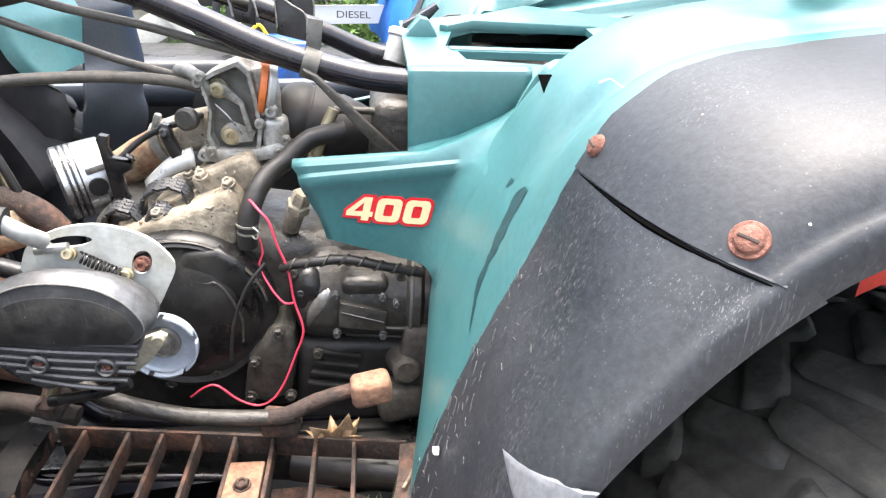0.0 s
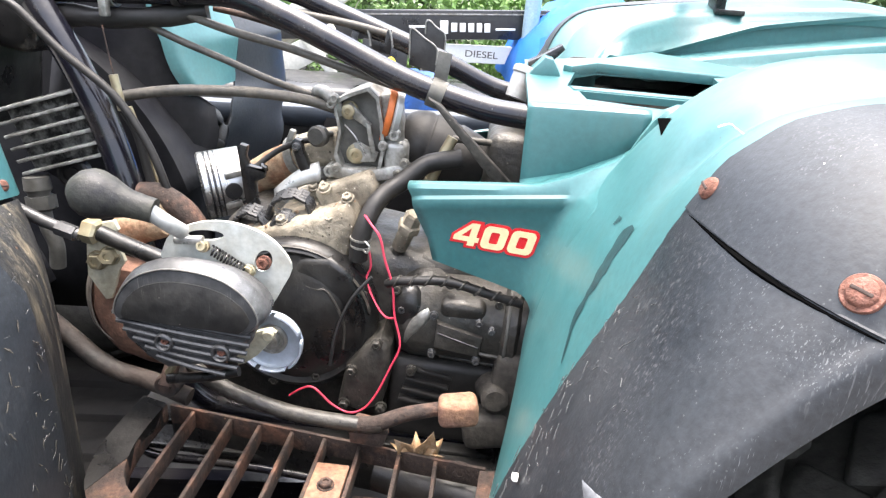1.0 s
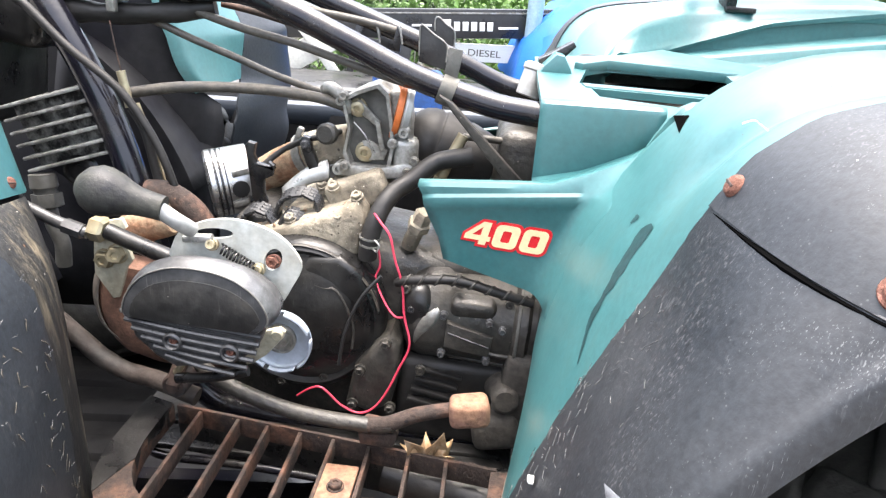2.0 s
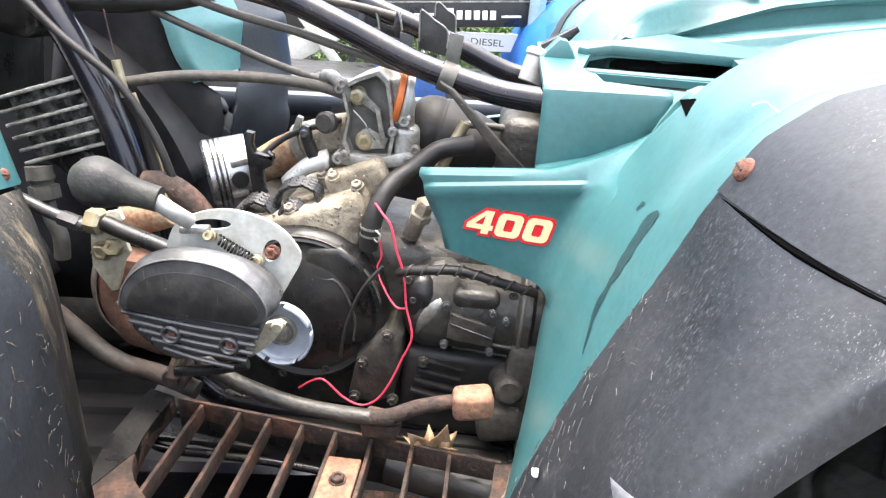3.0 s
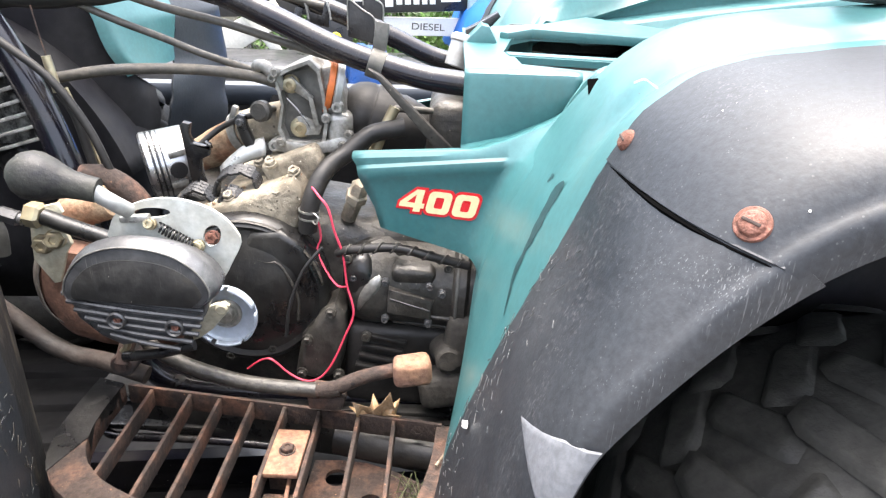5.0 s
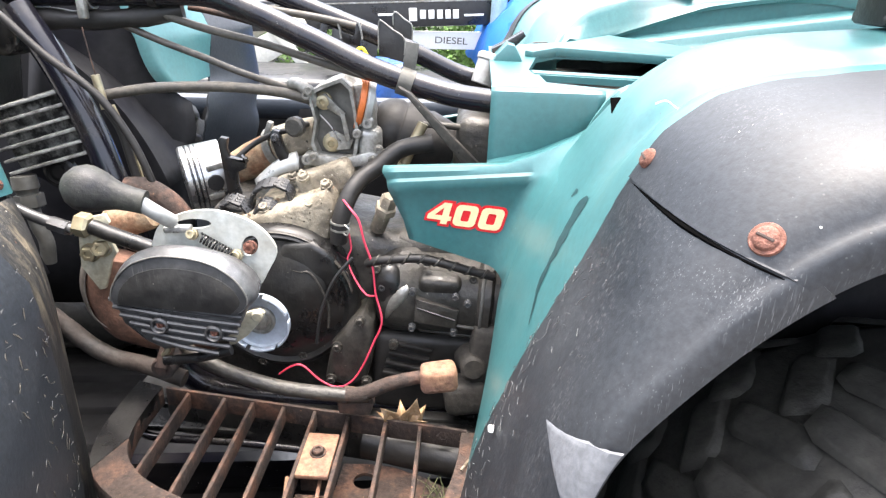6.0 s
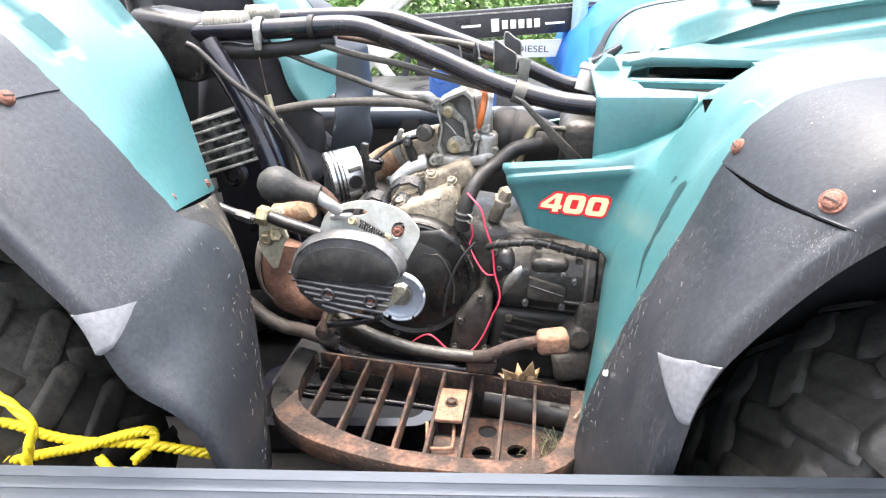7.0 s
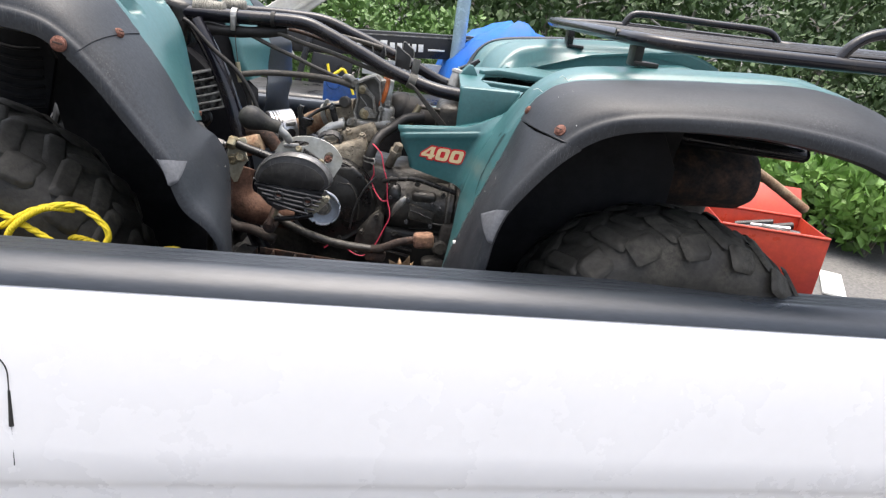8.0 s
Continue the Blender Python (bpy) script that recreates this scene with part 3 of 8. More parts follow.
block(b, (TAIL + 0.26, 0.978, BED_Z - 0.03), (0.50, 1.50, 0.045), bevel=0.008)
gate = part("tailgate", b, LINER, truck, "lowered black-lined tailgate")
for k in range(8):
    part("gate_rib", block(B(), (TAIL + 0.26, 0.36 + k * 0.177, BED_Z - 0.005), (0.46, 0.06, 0.008), bevel=0.003), LINER, gate)
for y in (0.55, 1.40):
    part("chassis_rail", block(B(), ((TAIL + HEAD) / 2, y, 0.70), (TAIL - HEAD, 0.08, 0.18), bevel=0.01), BLACK_METAL, truck, "dark steel chassis rail")
for y, s in ((0.10, 1), (1.856, -1)):
    b = B()
    lathe(b, (-0.10, y, 0.36), (0, s, 0), [(0.0, 0.06), (0.20, 0.06), (0.22, 0.02), (0.30, 0.0), (0.345, 0.02), (0.36, 0.05), (0.36, 0.18), (0.345, 0.21), (0.22, 0.22), (0.0, 0.22)], seg=40)
    part("wheel", b, RUBBER, truck, "black truck tyre")

def rough_up_early(bm):
    """A ragged outline for small spots."""
    for v in bm.verts:
        v.co += Vector((0.0, noise.noise(v.co * 310), noise.noise(v.co * 290 + Vector((3, 0, 0))))) * 0.0022
    return bm


# ---- the quad bike: u to its tail, v to the far side, w up ----
atv = thing("quad_bike", "weathered teal quad bike, seat off, engine stripped, in a truck bed", "quad bike",
            m=pose(0, 0.755, 0, 0, 0, -7))
NS = 72


SKEW = radians(-3.0)


def flip_v(p):
    """The point on the far side that matches p."""
    k = p.x * math.sin(SKEW) + p.y * math.cos(SKEW)
    v = p.y - 2 * k * math.cos(SKEW)
    return Vector((p.x - 2 * k * math.sin(SKEW), v, p.z + 0.09 * max(0.0, v - 0.15)))


def flip_front(p):
    """The point of the far front fender that matches p, shifted and tucked to fit the camera's view."""
    d = -p.y - 0.29
    tuck = min(0.69 * max(0.0, 1.582 - p.z), 0.17) * (0.35 + 0.65 * max(d, 0.0) / 0.29)
    return Vector((p.x - 0.06 + 0.276 * d - tuck, 0.24 + 1.24 * d, p.z))


def sheet(pairs, bulge, hub, lip=0.0, lift=0.0):
    """A bulged sheet between two guide curves, as a function of (f along, t across); t past 1 turns under as a lip."""
    inner, outer = spline([p[0] for p in pairs], 241), spline([p[1] for p in pairs], 241)

    def at(line, f):
        x = min(max(f, 0.0), 1.0) * 240
        i = min(int(x), 239)
        return line[i].lerp(line[i + 1], x - i)

    def point(f, t):
        a, c = at(inner, f), at(outer, f)
        out = Vector((a.x - hub[0], 0, a.z - hub[1])).normalized()
        if t > 1:
            o2 = Vector((c.x - hub[0], 0, c.z - hub[1])).normalized()
            return c - o2 * lip * (t - 1) + Vector((0, 0.018 * (t - 1), 0)) + out * lift
        ctrl = (a + c) / 2 + out * bulge + Vector((0, -bulge * (2.5 if bulge > 0.01 else 0.9), 0))
        return (1 - t) ** 2 * a + 2 * t * (1 - t) * ctrl + t * t * c + out * lift
    return point


def shell(pairs, n, bulge, lift, hub, groove=0.0):
    """Rows of a sheet; a shallow groove runs along its crest and fades out downwards."""
    s = sheet(pairs, bulge, hub, 0.0, lift)
    rows = []
    for i in range(n):
        row = []
        for k in range(25):
            p = s(i / (n - 1), k / 24)
            out = Vector((p.x - hub[0], -0.10, p.z - hub[1])).normalized()
            fade = min(max((p.z - 1.53) / 0.07, 0.0), 1.0)
            t = k / 24
            row.append(p + out * groove * fade * (0.45 * math.exp(-((t - 0.30) / 0.20) ** 2) - math.exp(-((t - 0.70) / 0.09) ** 2)))
        rows.append(row)
    return rows


# guides of the rear fender: (boundary between teal and grey, arch edge)
REAR = [((-0.036, -0.355, 1.12), (0.040, -0.545, 1.12)), ((-0.020, -0.36, 1.26), (0.022, -0.555, 1.27)), ((0.008, -0.365, 1.36), (0.030, -0.560, 1.372)),
        ((0.033, -0.375, 1.435), (0.041, -0.56, 1.428)), ((0.055, -0.39, 1.50), (0.062, -0.56, 1.472)), ((0.080, -0.405, 1.575), (0.118, -0.56, 1.542)),
        ((0.104, -0.415, 1.615), (0.175, -0.562, 1.585)), ((0.150, -0.42, 1.640), (0.240, -0.575, 1.606)), ((0.270, -0.42, 1.656), (0.340, -0.58, 1.615)),
        ((0.410, -0.42, 1.668), (0.450, -0.58, 1.613)), ((0.550, -0.42, 1.674), (0.585, -0.58, 1.590)), ((0.690, -0.42, 1.640), (0.690, -0.575, 1.535)),
        ((0.800, -0.42, 1.560), (0.780, -0.565, 1.45))]
HUB_R, HUB_F, AXLE_W = (0.37, 1.160), (-0.85, 1.165), 1.162
FRONT = [((-0.440, -0.335, 1.10), (-0.352, -0.545, 1.10)), ((-0.428, -0.345, 1.30), (-0.372, -0.565, 1.335)), ((-0.428, -0.355, 1.42), (-0.425, -0.58, 1.410)),
         ((-0.446, -0.372, 1.473), (-0.452, -0.58, 1.466)), ((-0.471, -0.402, 1.503), (-0.500, -0.58, 1.524)), ((-0.512, -0.425, 1.585), (-0.550, -0.58, 1.582)),
         ((-0.552, -0.44, 1.645), (-0.590, -0.58, 1.617)), ((-0.590, -0.45, 1.690), (-0.632, -0.58, 1.636)), ((-0.660, -0.455, 1.722), (-0.710, -0.58, 1.640)),
         ((-0.800, -0.455, 1.735), (-0.840, -0.58, 1.632)), ((-0.950, -0.45, 1.715), (-0.960, -0.58, 1.60)), ((-1.08, -0.44, 1.66), (-1.07, -0.57, 1.54))]


ROLL = 0.006
TS = [0, 0.08, 0.17, 0.27, 0.38, 0.5, 0.60, 0.68, 0.75, 0.80, 0.84, 0.86, 0.875, 0.90, 0.95, 1.0, 1.4, 2.0]


def flare_surface(pairs, hub, lift):
    """The flare's outer skin as a function of (f, t), with its hollow, raised rim and rolled edge."""
    s = sheet(pairs, 0.022, hub, 0.004, lift)

    def point(f, t):
        p = s(f, t)
        if t > 0.86:  # the edge rolls under
            o = Vector((p.x - hub[0], 0, p.z - hub[1])).normalized()
            p = p + (Vector((0, ROLL, 0)) - o * ROLL * 1.2) * min((t - 0.86) / 0.14, 1.0) ** 2
        if 0.68 < t < 0.875:  # shallow hollow that leaves a raised rim along the arch
            p = p + Vector((0, 0.0032, 0)) * min((t - 0.68) / 0.16, (0.875 - t) / 0.03, 1.0)
        return p
    return point


def flare(pairs, hub, seam_in, seam_out, dip, mirror):
    """Two grey flare pieces; the upper one overlaps the lower along a curved seam."""
    def seam(t):
        t = min(t, 1.0)
        return seam_in + (seam_out - seam_in) * t - dip * math.sin(math.pi * t)
    made = []
    for nm, n, lift in (("lower_flare", 70, 0.0025), ("upper_flare", 80, 0.0045)):
        s = flare_surface(pairs, hub, lift)
        rows = []
        for i in range(n):
            k = i / (n - 1)
            row = []
            for t in TS:
                if t == 0:
                    t = 0.012 * noise.noise((k * 9, 1.7, 0)) + 0.016 * noise.noise((k * 31, 4.1, 0)) - 0.006
                f = seam(t) * k if nm == "lower_flare" else (seam(t) - 0.006) + (1.006 - seam(t)) * k
                p = s(f, t)
                row.append(mirror(p) if mirror else p)
            rows.append(row)
        bb = B()
        loft(bb, rows)
        made.append(part(nm, bb, GREY_WORN if pairs is FRONT else GREY_TOP if nm == "upper_flare" else GREY, atv, "scuffed dark grey plastic wheel flare", smooth=60, thick=0.004, split=True))
    return made


rear_near = flare(REAR, HUB_R, 0.379, 0.410, 0.007, None)
flare(REAR, HUB_R, 0.379, 0.410, 0.007, flip_v)
front_near = flare(FRONT, HUB_F, 0.504, 0.530, 0.0, None)
flare(FRONT, HUB_F, 0.504, 0.530, 0.0, flip_front)


# the near front flare turns inwards below the teal fender
turn_out = spline([FRONT[0][0], FRONT[1][0], FRONT[2][0], FRONT[3][0], FRONT[4][0]], 30)
turn_in = spline([(-0.470, -0.265, 1.10), (-0.468, -0.267, 1.24), (-0.474, -0.260, 1.37), (-0.490, -0.248, 1.43), (-0.514, -0.232, 1.470)], 30)
rows = []
for a, c in zip(turn_out, turn_in):
    mid = (a + c) / 2 + Vector((0.012, -0.006, 0.0))
    rows.append([a + Vector((-0.002, -0.012, 0))] + [(1 - t) ** 2 * a + 2 * t * (1 - t) * mid + t * t * c for t in (0, 0.12, 0.25, 0.4, 0.55, 0.7, 0.85, 1.0)] + [c + Vector((-0.014, 0.010, 0))])
part("flare_return", loft(B(), rows), GREY_MUD, front_near[0], "muddy inner return of the flare", smooth=60, thick=0.003)


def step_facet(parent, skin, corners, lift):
    """Upward step at the arch edge of a flare, between four (f, t) corners of its skin; it runs out into the flare. Its
    pale colour paints the sky's reflection.
    """
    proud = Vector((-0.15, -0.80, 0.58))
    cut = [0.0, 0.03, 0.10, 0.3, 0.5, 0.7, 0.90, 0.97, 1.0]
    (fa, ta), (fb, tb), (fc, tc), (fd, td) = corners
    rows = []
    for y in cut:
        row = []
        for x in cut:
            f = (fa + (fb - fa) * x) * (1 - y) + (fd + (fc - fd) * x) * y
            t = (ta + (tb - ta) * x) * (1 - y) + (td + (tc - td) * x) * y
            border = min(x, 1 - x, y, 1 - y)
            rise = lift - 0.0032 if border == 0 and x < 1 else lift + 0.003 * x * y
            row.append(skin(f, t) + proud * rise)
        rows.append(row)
    part("flare_step", loft(B(), rows), STEP_SKY_LIT, parent, "step of the flare, painted pale for the sky's reflection", smooth=50)


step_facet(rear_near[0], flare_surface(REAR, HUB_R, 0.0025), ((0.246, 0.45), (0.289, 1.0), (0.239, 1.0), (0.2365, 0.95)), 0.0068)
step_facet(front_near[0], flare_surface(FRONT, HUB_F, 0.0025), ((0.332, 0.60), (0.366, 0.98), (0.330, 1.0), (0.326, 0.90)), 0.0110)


def dried_runs(parent, skin, fs, ts, count, reach, width, material, seed, label):
    """Thin dried runs and flakes that hug a flare's skin, following its length."""
    g = random.Random(seed)
    b = B()
    for k in range(count):
        t = ts[0] + (ts[1] - ts[0]) * g.random() ** 1.5
        f, l, w = g.uniform(*fs), reach * g.uniform(0.25, 1.0), width * g.uniform(0.4, 1.0)
        sway, n = g.uniform(-0.03, 0.03), 7
        rows = []
        for i in range(n):
            q = i / (n - 1)
            h = w * math.sin(math.pi * min(max(q, 0.04), 0.96)) * (0.7 + 0.6 * g.random())
            tt = t + sway * q + 0.006 * noise.noise((q * 3, k, seed))
            rows.append([skin(f + l * q, max(tt - h, 0.0)), skin(f + l * q, tt + h)])
        loft(b, rows)
    tagged(part("dried_mud", b, material, parent, smooth=60, thick=0.0004), label, kind="stuff")


front_skin, rear_skin = flare_surface(FRONT, HUB_F, 0.0072), flare_surface(REAR, HUB_R, 0.0072)
dried_runs(front_near[0], front_skin, (0.04, 0.28), (0.0, 0.30), 40, 0.012, 0.0040, MUD, 3, "tan dried mud flakes")
dried_runs(front_near[0], front_skin, (0.06, 0.34), (0.0, 0.55), 60, 0.004, 0.0035, CHIP, 4, "pale chips and flakes")
dried_runs(rear_near[0], rear_skin, (0.10, 0.31), (0.0, 0.24), 70, 0.010, 0.0024, CHIP, 5, "pale scuffs along the inner edge")
dried_runs(rear_near[0], rear_skin, (0.12, 0.33), (0.05, 0.5), 45, 0.004, 0.0035, CHIP, 6, "pale chips and flakes")
# seam where the upper flare has lifted off the lower one; a black strip paints its shade
seam_sheet = sheet(REAR, 0.022, HUB_R, 0.004, 0.0042)


def seam_at(t, below, out=0.0):
    return seam_sheet(0.379 + 0.031 * t - 0.007 * math.sin(math.pi * t) - below, t) + Vector((0.0, -0.8, 0.6)) * out


b = B()
tube(b, [seam_at(t, 0.0075) for t in (0.0, 0.08, 0.16, 0.24, 0.32, 0.40)], 0.0004, n=30, seg=6, r_end=0.0022)
tube(b, [seam_at(t, 0.0075) for t in (0.40, 0.48, 0.56, 0.64, 0.72, 0.80, 0.90)], 0.0022, n=34, seg=6, r_end=0.0003)
part("seam_gap", b, GAP, rear_near[0], "black strip painting the shade in the seam between the flare pieces")
part("seam_edge", tube(B(), [seam_at(t, 0.0060, 0.0012) for t in (0.01, 0.12, 0.24, 0.36, 0.48, 0.60, 0.74, 0.9)], 0.0009, n=50, seg=5), GREY_EDGE, rear_near[1], "paler edge along the seam")
# dark inner guards of the front fenders
for mirror in (False, True):
    rows = []
    for u, w, k in ((-0.452, 1.10, 0.0), (-0.448, 1.22, 0.0), (-0.448, 1.33, 0.0), (-0.452, 1.42, 0.0), (-0.464, 1.47, 0.2), (-0.482, 1.505, 1.0), (-0.515, 1.59, 1.0), (-0.542, 1.68, 1.0), (-0.566, 1.725, 1.0)):
        if not mirror:
            rows.append([Vector((u - x, -0.232, w)) for x in (0.055, 0.10, 0.20, 0.32)])
            continue
        row = [Vector((u - 0.006, -0.300, w)), Vector((u - 0.035, -0.285, w)), Vector((u - 0.10, -0.272, w)), Vector((u - 0.20, -0.262, w)), Vector((u - 0.32, -0.255, w))]
        row.insert(0, Vector((u + 0.012 * (1 - k), -0.345 + 0.045 * k, w)))  # it meets the flare
        rows.append([flip_front(p) for p in row])
    bb = B()
    loft(bb, rows)
    part("inner_guard", bb, GREY_IN, atv, "dark inner mudguard", smooth=60, thick=0.003)

# teal bodywork of the rear fender: crest, then down to the tray
REAR_IN = [((0.008, -0.175, 1.12), REAR[0][0]), ((0.008, -0.175, 1.26), REAR[1][0]), ((0.008, -0.172, 1.35), REAR[2][0]), ((0.020, -0.168, 1.42), REAR[3][0]),
           ((0.045, -0.172, 1.49), REAR[4][0]), ((0.095, -0.19, 1.575), REAR[5][0]), ((0.135, -0.225, 1.628), REAR[6][0]), ((0.185, -0.25, 1.655), REAR[7][0]),
           ((0.290, -0.26, 1.668), REAR[8][0]), ((0.420, -0.265, 1.677), REAR[9][0]), ((0.560, -0.265, 1.681), REAR[10][0]), ((0.70, -0.265, 1.648), REAR[11][0]),
           ((0.81, -0.265, 1.565), REAR[12][0])]
FAR_IN = [((-0.468, -0.310, 1.497), FRONT[4][0]), ((-0.490, -0.294, 1.535), (-0.489, -0.411, 1.537)), ((-0.515, -0.290, 1.59), FRONT[5][0]), ((-0.542, -0.285, 1.68), FRONT[6][0]),
          ((-0.570, -0.28, 1.735), FRONT[7][0]), ((-0.650, -0.27, 1.785), FRONT[8][0]), ((-0.80, -0.26, 1.80), FRONT[9][0]), ((-0.95, -0.26, 1.775), FRONT[10][0]),
          ((-1.08, -0.26, 1.71), FRONT[11][0])]
FRONT_IN = [((-0.516, -0.231, 1.472), FRONT[4][0]), ((-0.5255, -0.230, 1.512), (-0.489, -0.412, 1.538)), ((-0.538, -0.230, 1.575), FRONT[5][0]), ((-0.553, -0.230, 1.636), FRONT[6][0]),
            ((-0.584, -0.232, 1.685), FRONT[7][0]), ((-0.650, -0.245, 1.765), FRONT[8][0]), ((-0.80, -0.26, 1.80), FRONT[9][0]), ((-0.95, -0.26, 1.775), FRONT[10][0]),
            ((-1.08, -0.26, 1.71), FRONT[11][0])]
for mirror in (False, True):
    for pairs, hub, nm in ((REAR_IN, HUB_R, "rear_fender"), (FAR_IN if mirror else FRONT_IN, HUB_F, "front_fender")):
        rows = shell(pairs, NS, 0.007 if nm == "rear_fender" else 0.004, 0.002, hub, groove=0.0125 if nm == "rear_fender" else 0.0)
        if nm == "rear_fender":
            inner = []
            for i, r in enumerate(rows):
                a = r[0]
                k = min(max((a.z - 1.56) / 0.08, 0.0), 1.0)
                ledge = min(max(1.600 + 0.13 * (a.x - 0.18), 1.598), a.z - 0.022) - a.z
                crease = max(ledge + min(max((a.x - 0.15) * 0.17, 0.0), 0.034), ledge + 0.007)
                low = min(crease + 0.004, -0.018)
                profile = [(0.007, -0.003), (0.012, -0.008), (0.016, -0.016)] + [(0.016 + 0.014 * q, -0.016 + (low + 0.016) * q) for q in (0.25, 0.5, 0.75, 0.95)]
                profile += [(0.034, crease), (0.033, crease - 0.003), (0.027, crease - 0.005), (0.026, ledge + 0.002), (0.030, ledge), (0.058, ledge - 0.001), (0.062, ledge - 0.004),
                            (0.063, ledge - 0.012), (0.080, 1.592 - a.z), (0.115, 1.590 - a.z)]
                inner.append([a + Vector((0.17 * d * k, d * k, h * k)) for d, h in reversed(profile)])
            rows = [p + r for p, r in zip(inner, rows)]
        else:
            s = sheet(pairs, 0.004, hub, 0.0, 0.002)
            rows = []
            for i in range(90):
                f = i / 89
                row = [s(f, 0) + Vector((-0.012, 0.012, -0.004)), s(f, 0) + Vector((-0.003, 0.006, 0.0))]
                for k in range(33):
                    t = k / 32
                    p = s(f, t)
                    for t0, f0 in ((0.10, 0.272), (0.76, 0.250)):
                        a = min(max((0.13 - abs(t - t0)) / 0.05, 0), 1) * min(max((f - f0) / 0.014, 0), 1)
                        p = p + Vector((-0.010 * a, 0.004 * a, -0.014 * a))
                    row.append(p)
                rows.append(row)
        if mirror:
            if nm == "front_fender":
                rows = [r for r in rows if r[0].z > 1.493]
            rows = [[(flip_v if nm == "rear_fender" else flip_front)(p) for p in r] for r in rows]
        bb = B()
        loft(bb, rows)
        part(nm, bb, TEAL, atv, "dusty teal plastic fender", smooth=60, thick=0.004, split=True)
# Solid black triangle on the fender; it paints the shade of an open corner.
b = B()
gap = [Vector((0.105, -0.170, 1.589)), Vector((0.0995, -0.238, 1.6012)), Vector((0.089, -0.257, 1.590))]
lift = Vector((-0.75, 0.15, 0.60))
top, low = [b.verts.new(q + lift * 0.0022) for q in gap], [b.verts.new(q - lift * 0.002) for q in gap]
b.faces.new(top), b.faces.new(list(reversed(low)))
for i in range(3):
    b.faces.new((top[i], low[i], low[(i + 1) % 3], top[(i + 1) % 3]))
part("corner_gap", b, GAP, atv, "black plate painting the shaded opening where the panel meets the fender", smooth=0)
# dark stains that ran down the fender
stain_sheet = sheet(REAR_IN, 0.007, HUB_R, 0.0, 0.0046)
for course, w0, tint in ((((0.240, 0.883), (0.248, 0.845), (0.254, 0.815), (0.261, 0.770), (0.273, 0.752), (0.287, 0.733), (0.310, 0.70), (0.327, 0.683), (0.336, 0.70)), 0.043, STAIN),
                         (((0.322, 0.52), (0.326, 0.53), (0.330, 0.54)), 0.025, STAIN)):
    line = spline([(f * 10, t, 0.0) for f, t in course], 25)
    rows = []
    for i, q in enumerate(line):
        k = i / 24
        wd = w0 * (0.30 + 0.70 * k ** 0.8) * min(1.0, math.sqrt(max(0.0, (1.02 - k) / 0.12)), math.sqrt((k + 0.02) / 0.12)) * (0.95 + 0.55 * noise.noise((k * 9, course[0][0] * 40, 0)))
        t = q.y + 0.010 * noise.noise((k * 14, 3, course[0][0] * 9))
        rows.append([stain_sheet(q.x / 10, t - wd), stain_sheet(q.x / 10, t), stain_sheet(q.x / 10, t + wd)])
    part("stain", loft(B(), rows), tint, atv, "dark dried run on the teal plastic", smooth=60)
# seat tray between the rear fenders


def tilted(b):
    """Tips the tray up towards the far side."""
    for v in b.verts:
        v.co.z += (v.co.y + 0.09) * 0.12 * min(max((0.34 - v.co.x) / 0.12, 0.0), 1.0)
    return b


b = B()
prism(b, [(-0.0165, -0.108), (0.10, -0.142), (0.17, -0.165), (0.30, -0.165), (0.76, -0.165), (0.76, 0.31), (0.30, 0.235), (0.17, 0.21), (0.10, 0.150), (-0.018, 0.100)], 1.578, 1.586,
      holes=[[(0.048, -0.072), (0.20, -0.105), (0.215, -0.050), (0.042, -0.040)], [(0.030, -0.020), (0.225, -0.030), (0.225, 0.080), (0.075, 0.078), (0.045, 0.05)]], axis="w")
seat_tray = part("seat_tray", tilted(b), TEAL, atv, "teal seat tray with dark slots")
for pts, hh in (([(0.036, -0.037), (0.200, -0.046), (0.200, -0.034), (0.032, -0.024)], 1.588), ([(0.030, 0.052), (0.070, 0.084), (0.26, 0.094), (0.26, 0.080), (0.075, 0.076), (0.040, 0.046)], 1.594)):
    part("tray_rib", tilted(prism(B(), pts, 1.581, hh, bevel=0.002, axis="w")), TEAL, seat_tray)
b = B()
prism(b, [(-0.018, 1.590), (-0.010, 1.606), (0.004, 1.621), (0.014, 1.619), (0.022, 1.606), (0.030, 1.590)], 0.020, 0.060, bevel=0.003)
part("tray_hook", b, TEAL, seat_tray)
# Box and added panel close the view through the slots and keep them dark.
b = B()
block(b, (0.16, 0.055, 1.525), (0.30, 0.26, 0.07), (7, 0, 0), bevel=0.01)
part("slot_backing", prism(B(), [(0.0, 1.45), (0.45, 1.45), (0.45, 1.600), (0.20, 1.612), (0.06, 1.606), (0.0, 1.585)], 0.225, 0.232, bevel=0.002), CASE, atv, "grimy panel added to darken the seat tray's slots")
part("battery_box", b, CASE, atv, "dark box below the seat tray")

# the side cover with its decal, and its mirror
def along(stops, u):
    """Straight interpolation between rows (u, value)."""
    for (a, p), (c, q) in zip(stops, stops[1:]):
        if u <= c:
            break
    return p + (q - p) * (u - a) / (c - a)


EDGE_V = [(-0.14, -0.125), (0.0, -0.1545), (0.037, -0.161), (0.075, -0.171), (0.10, -0.189)]
EDGE_W = [(-0.14, 1.4900), (0.0, 1.5085), (0.037, 1.5245), (0.075, 1.546), (0.10, 1.574)]
FOOT_V = [(-0.018, -0.124), (0.035, -0.132), (0.076, -0.143), (0.106, -0.152)]
FOOT_W = [(-0.018, 1.502), (0.035, 1.518), (0.076, 1.5405), (0.106, 1.563)]


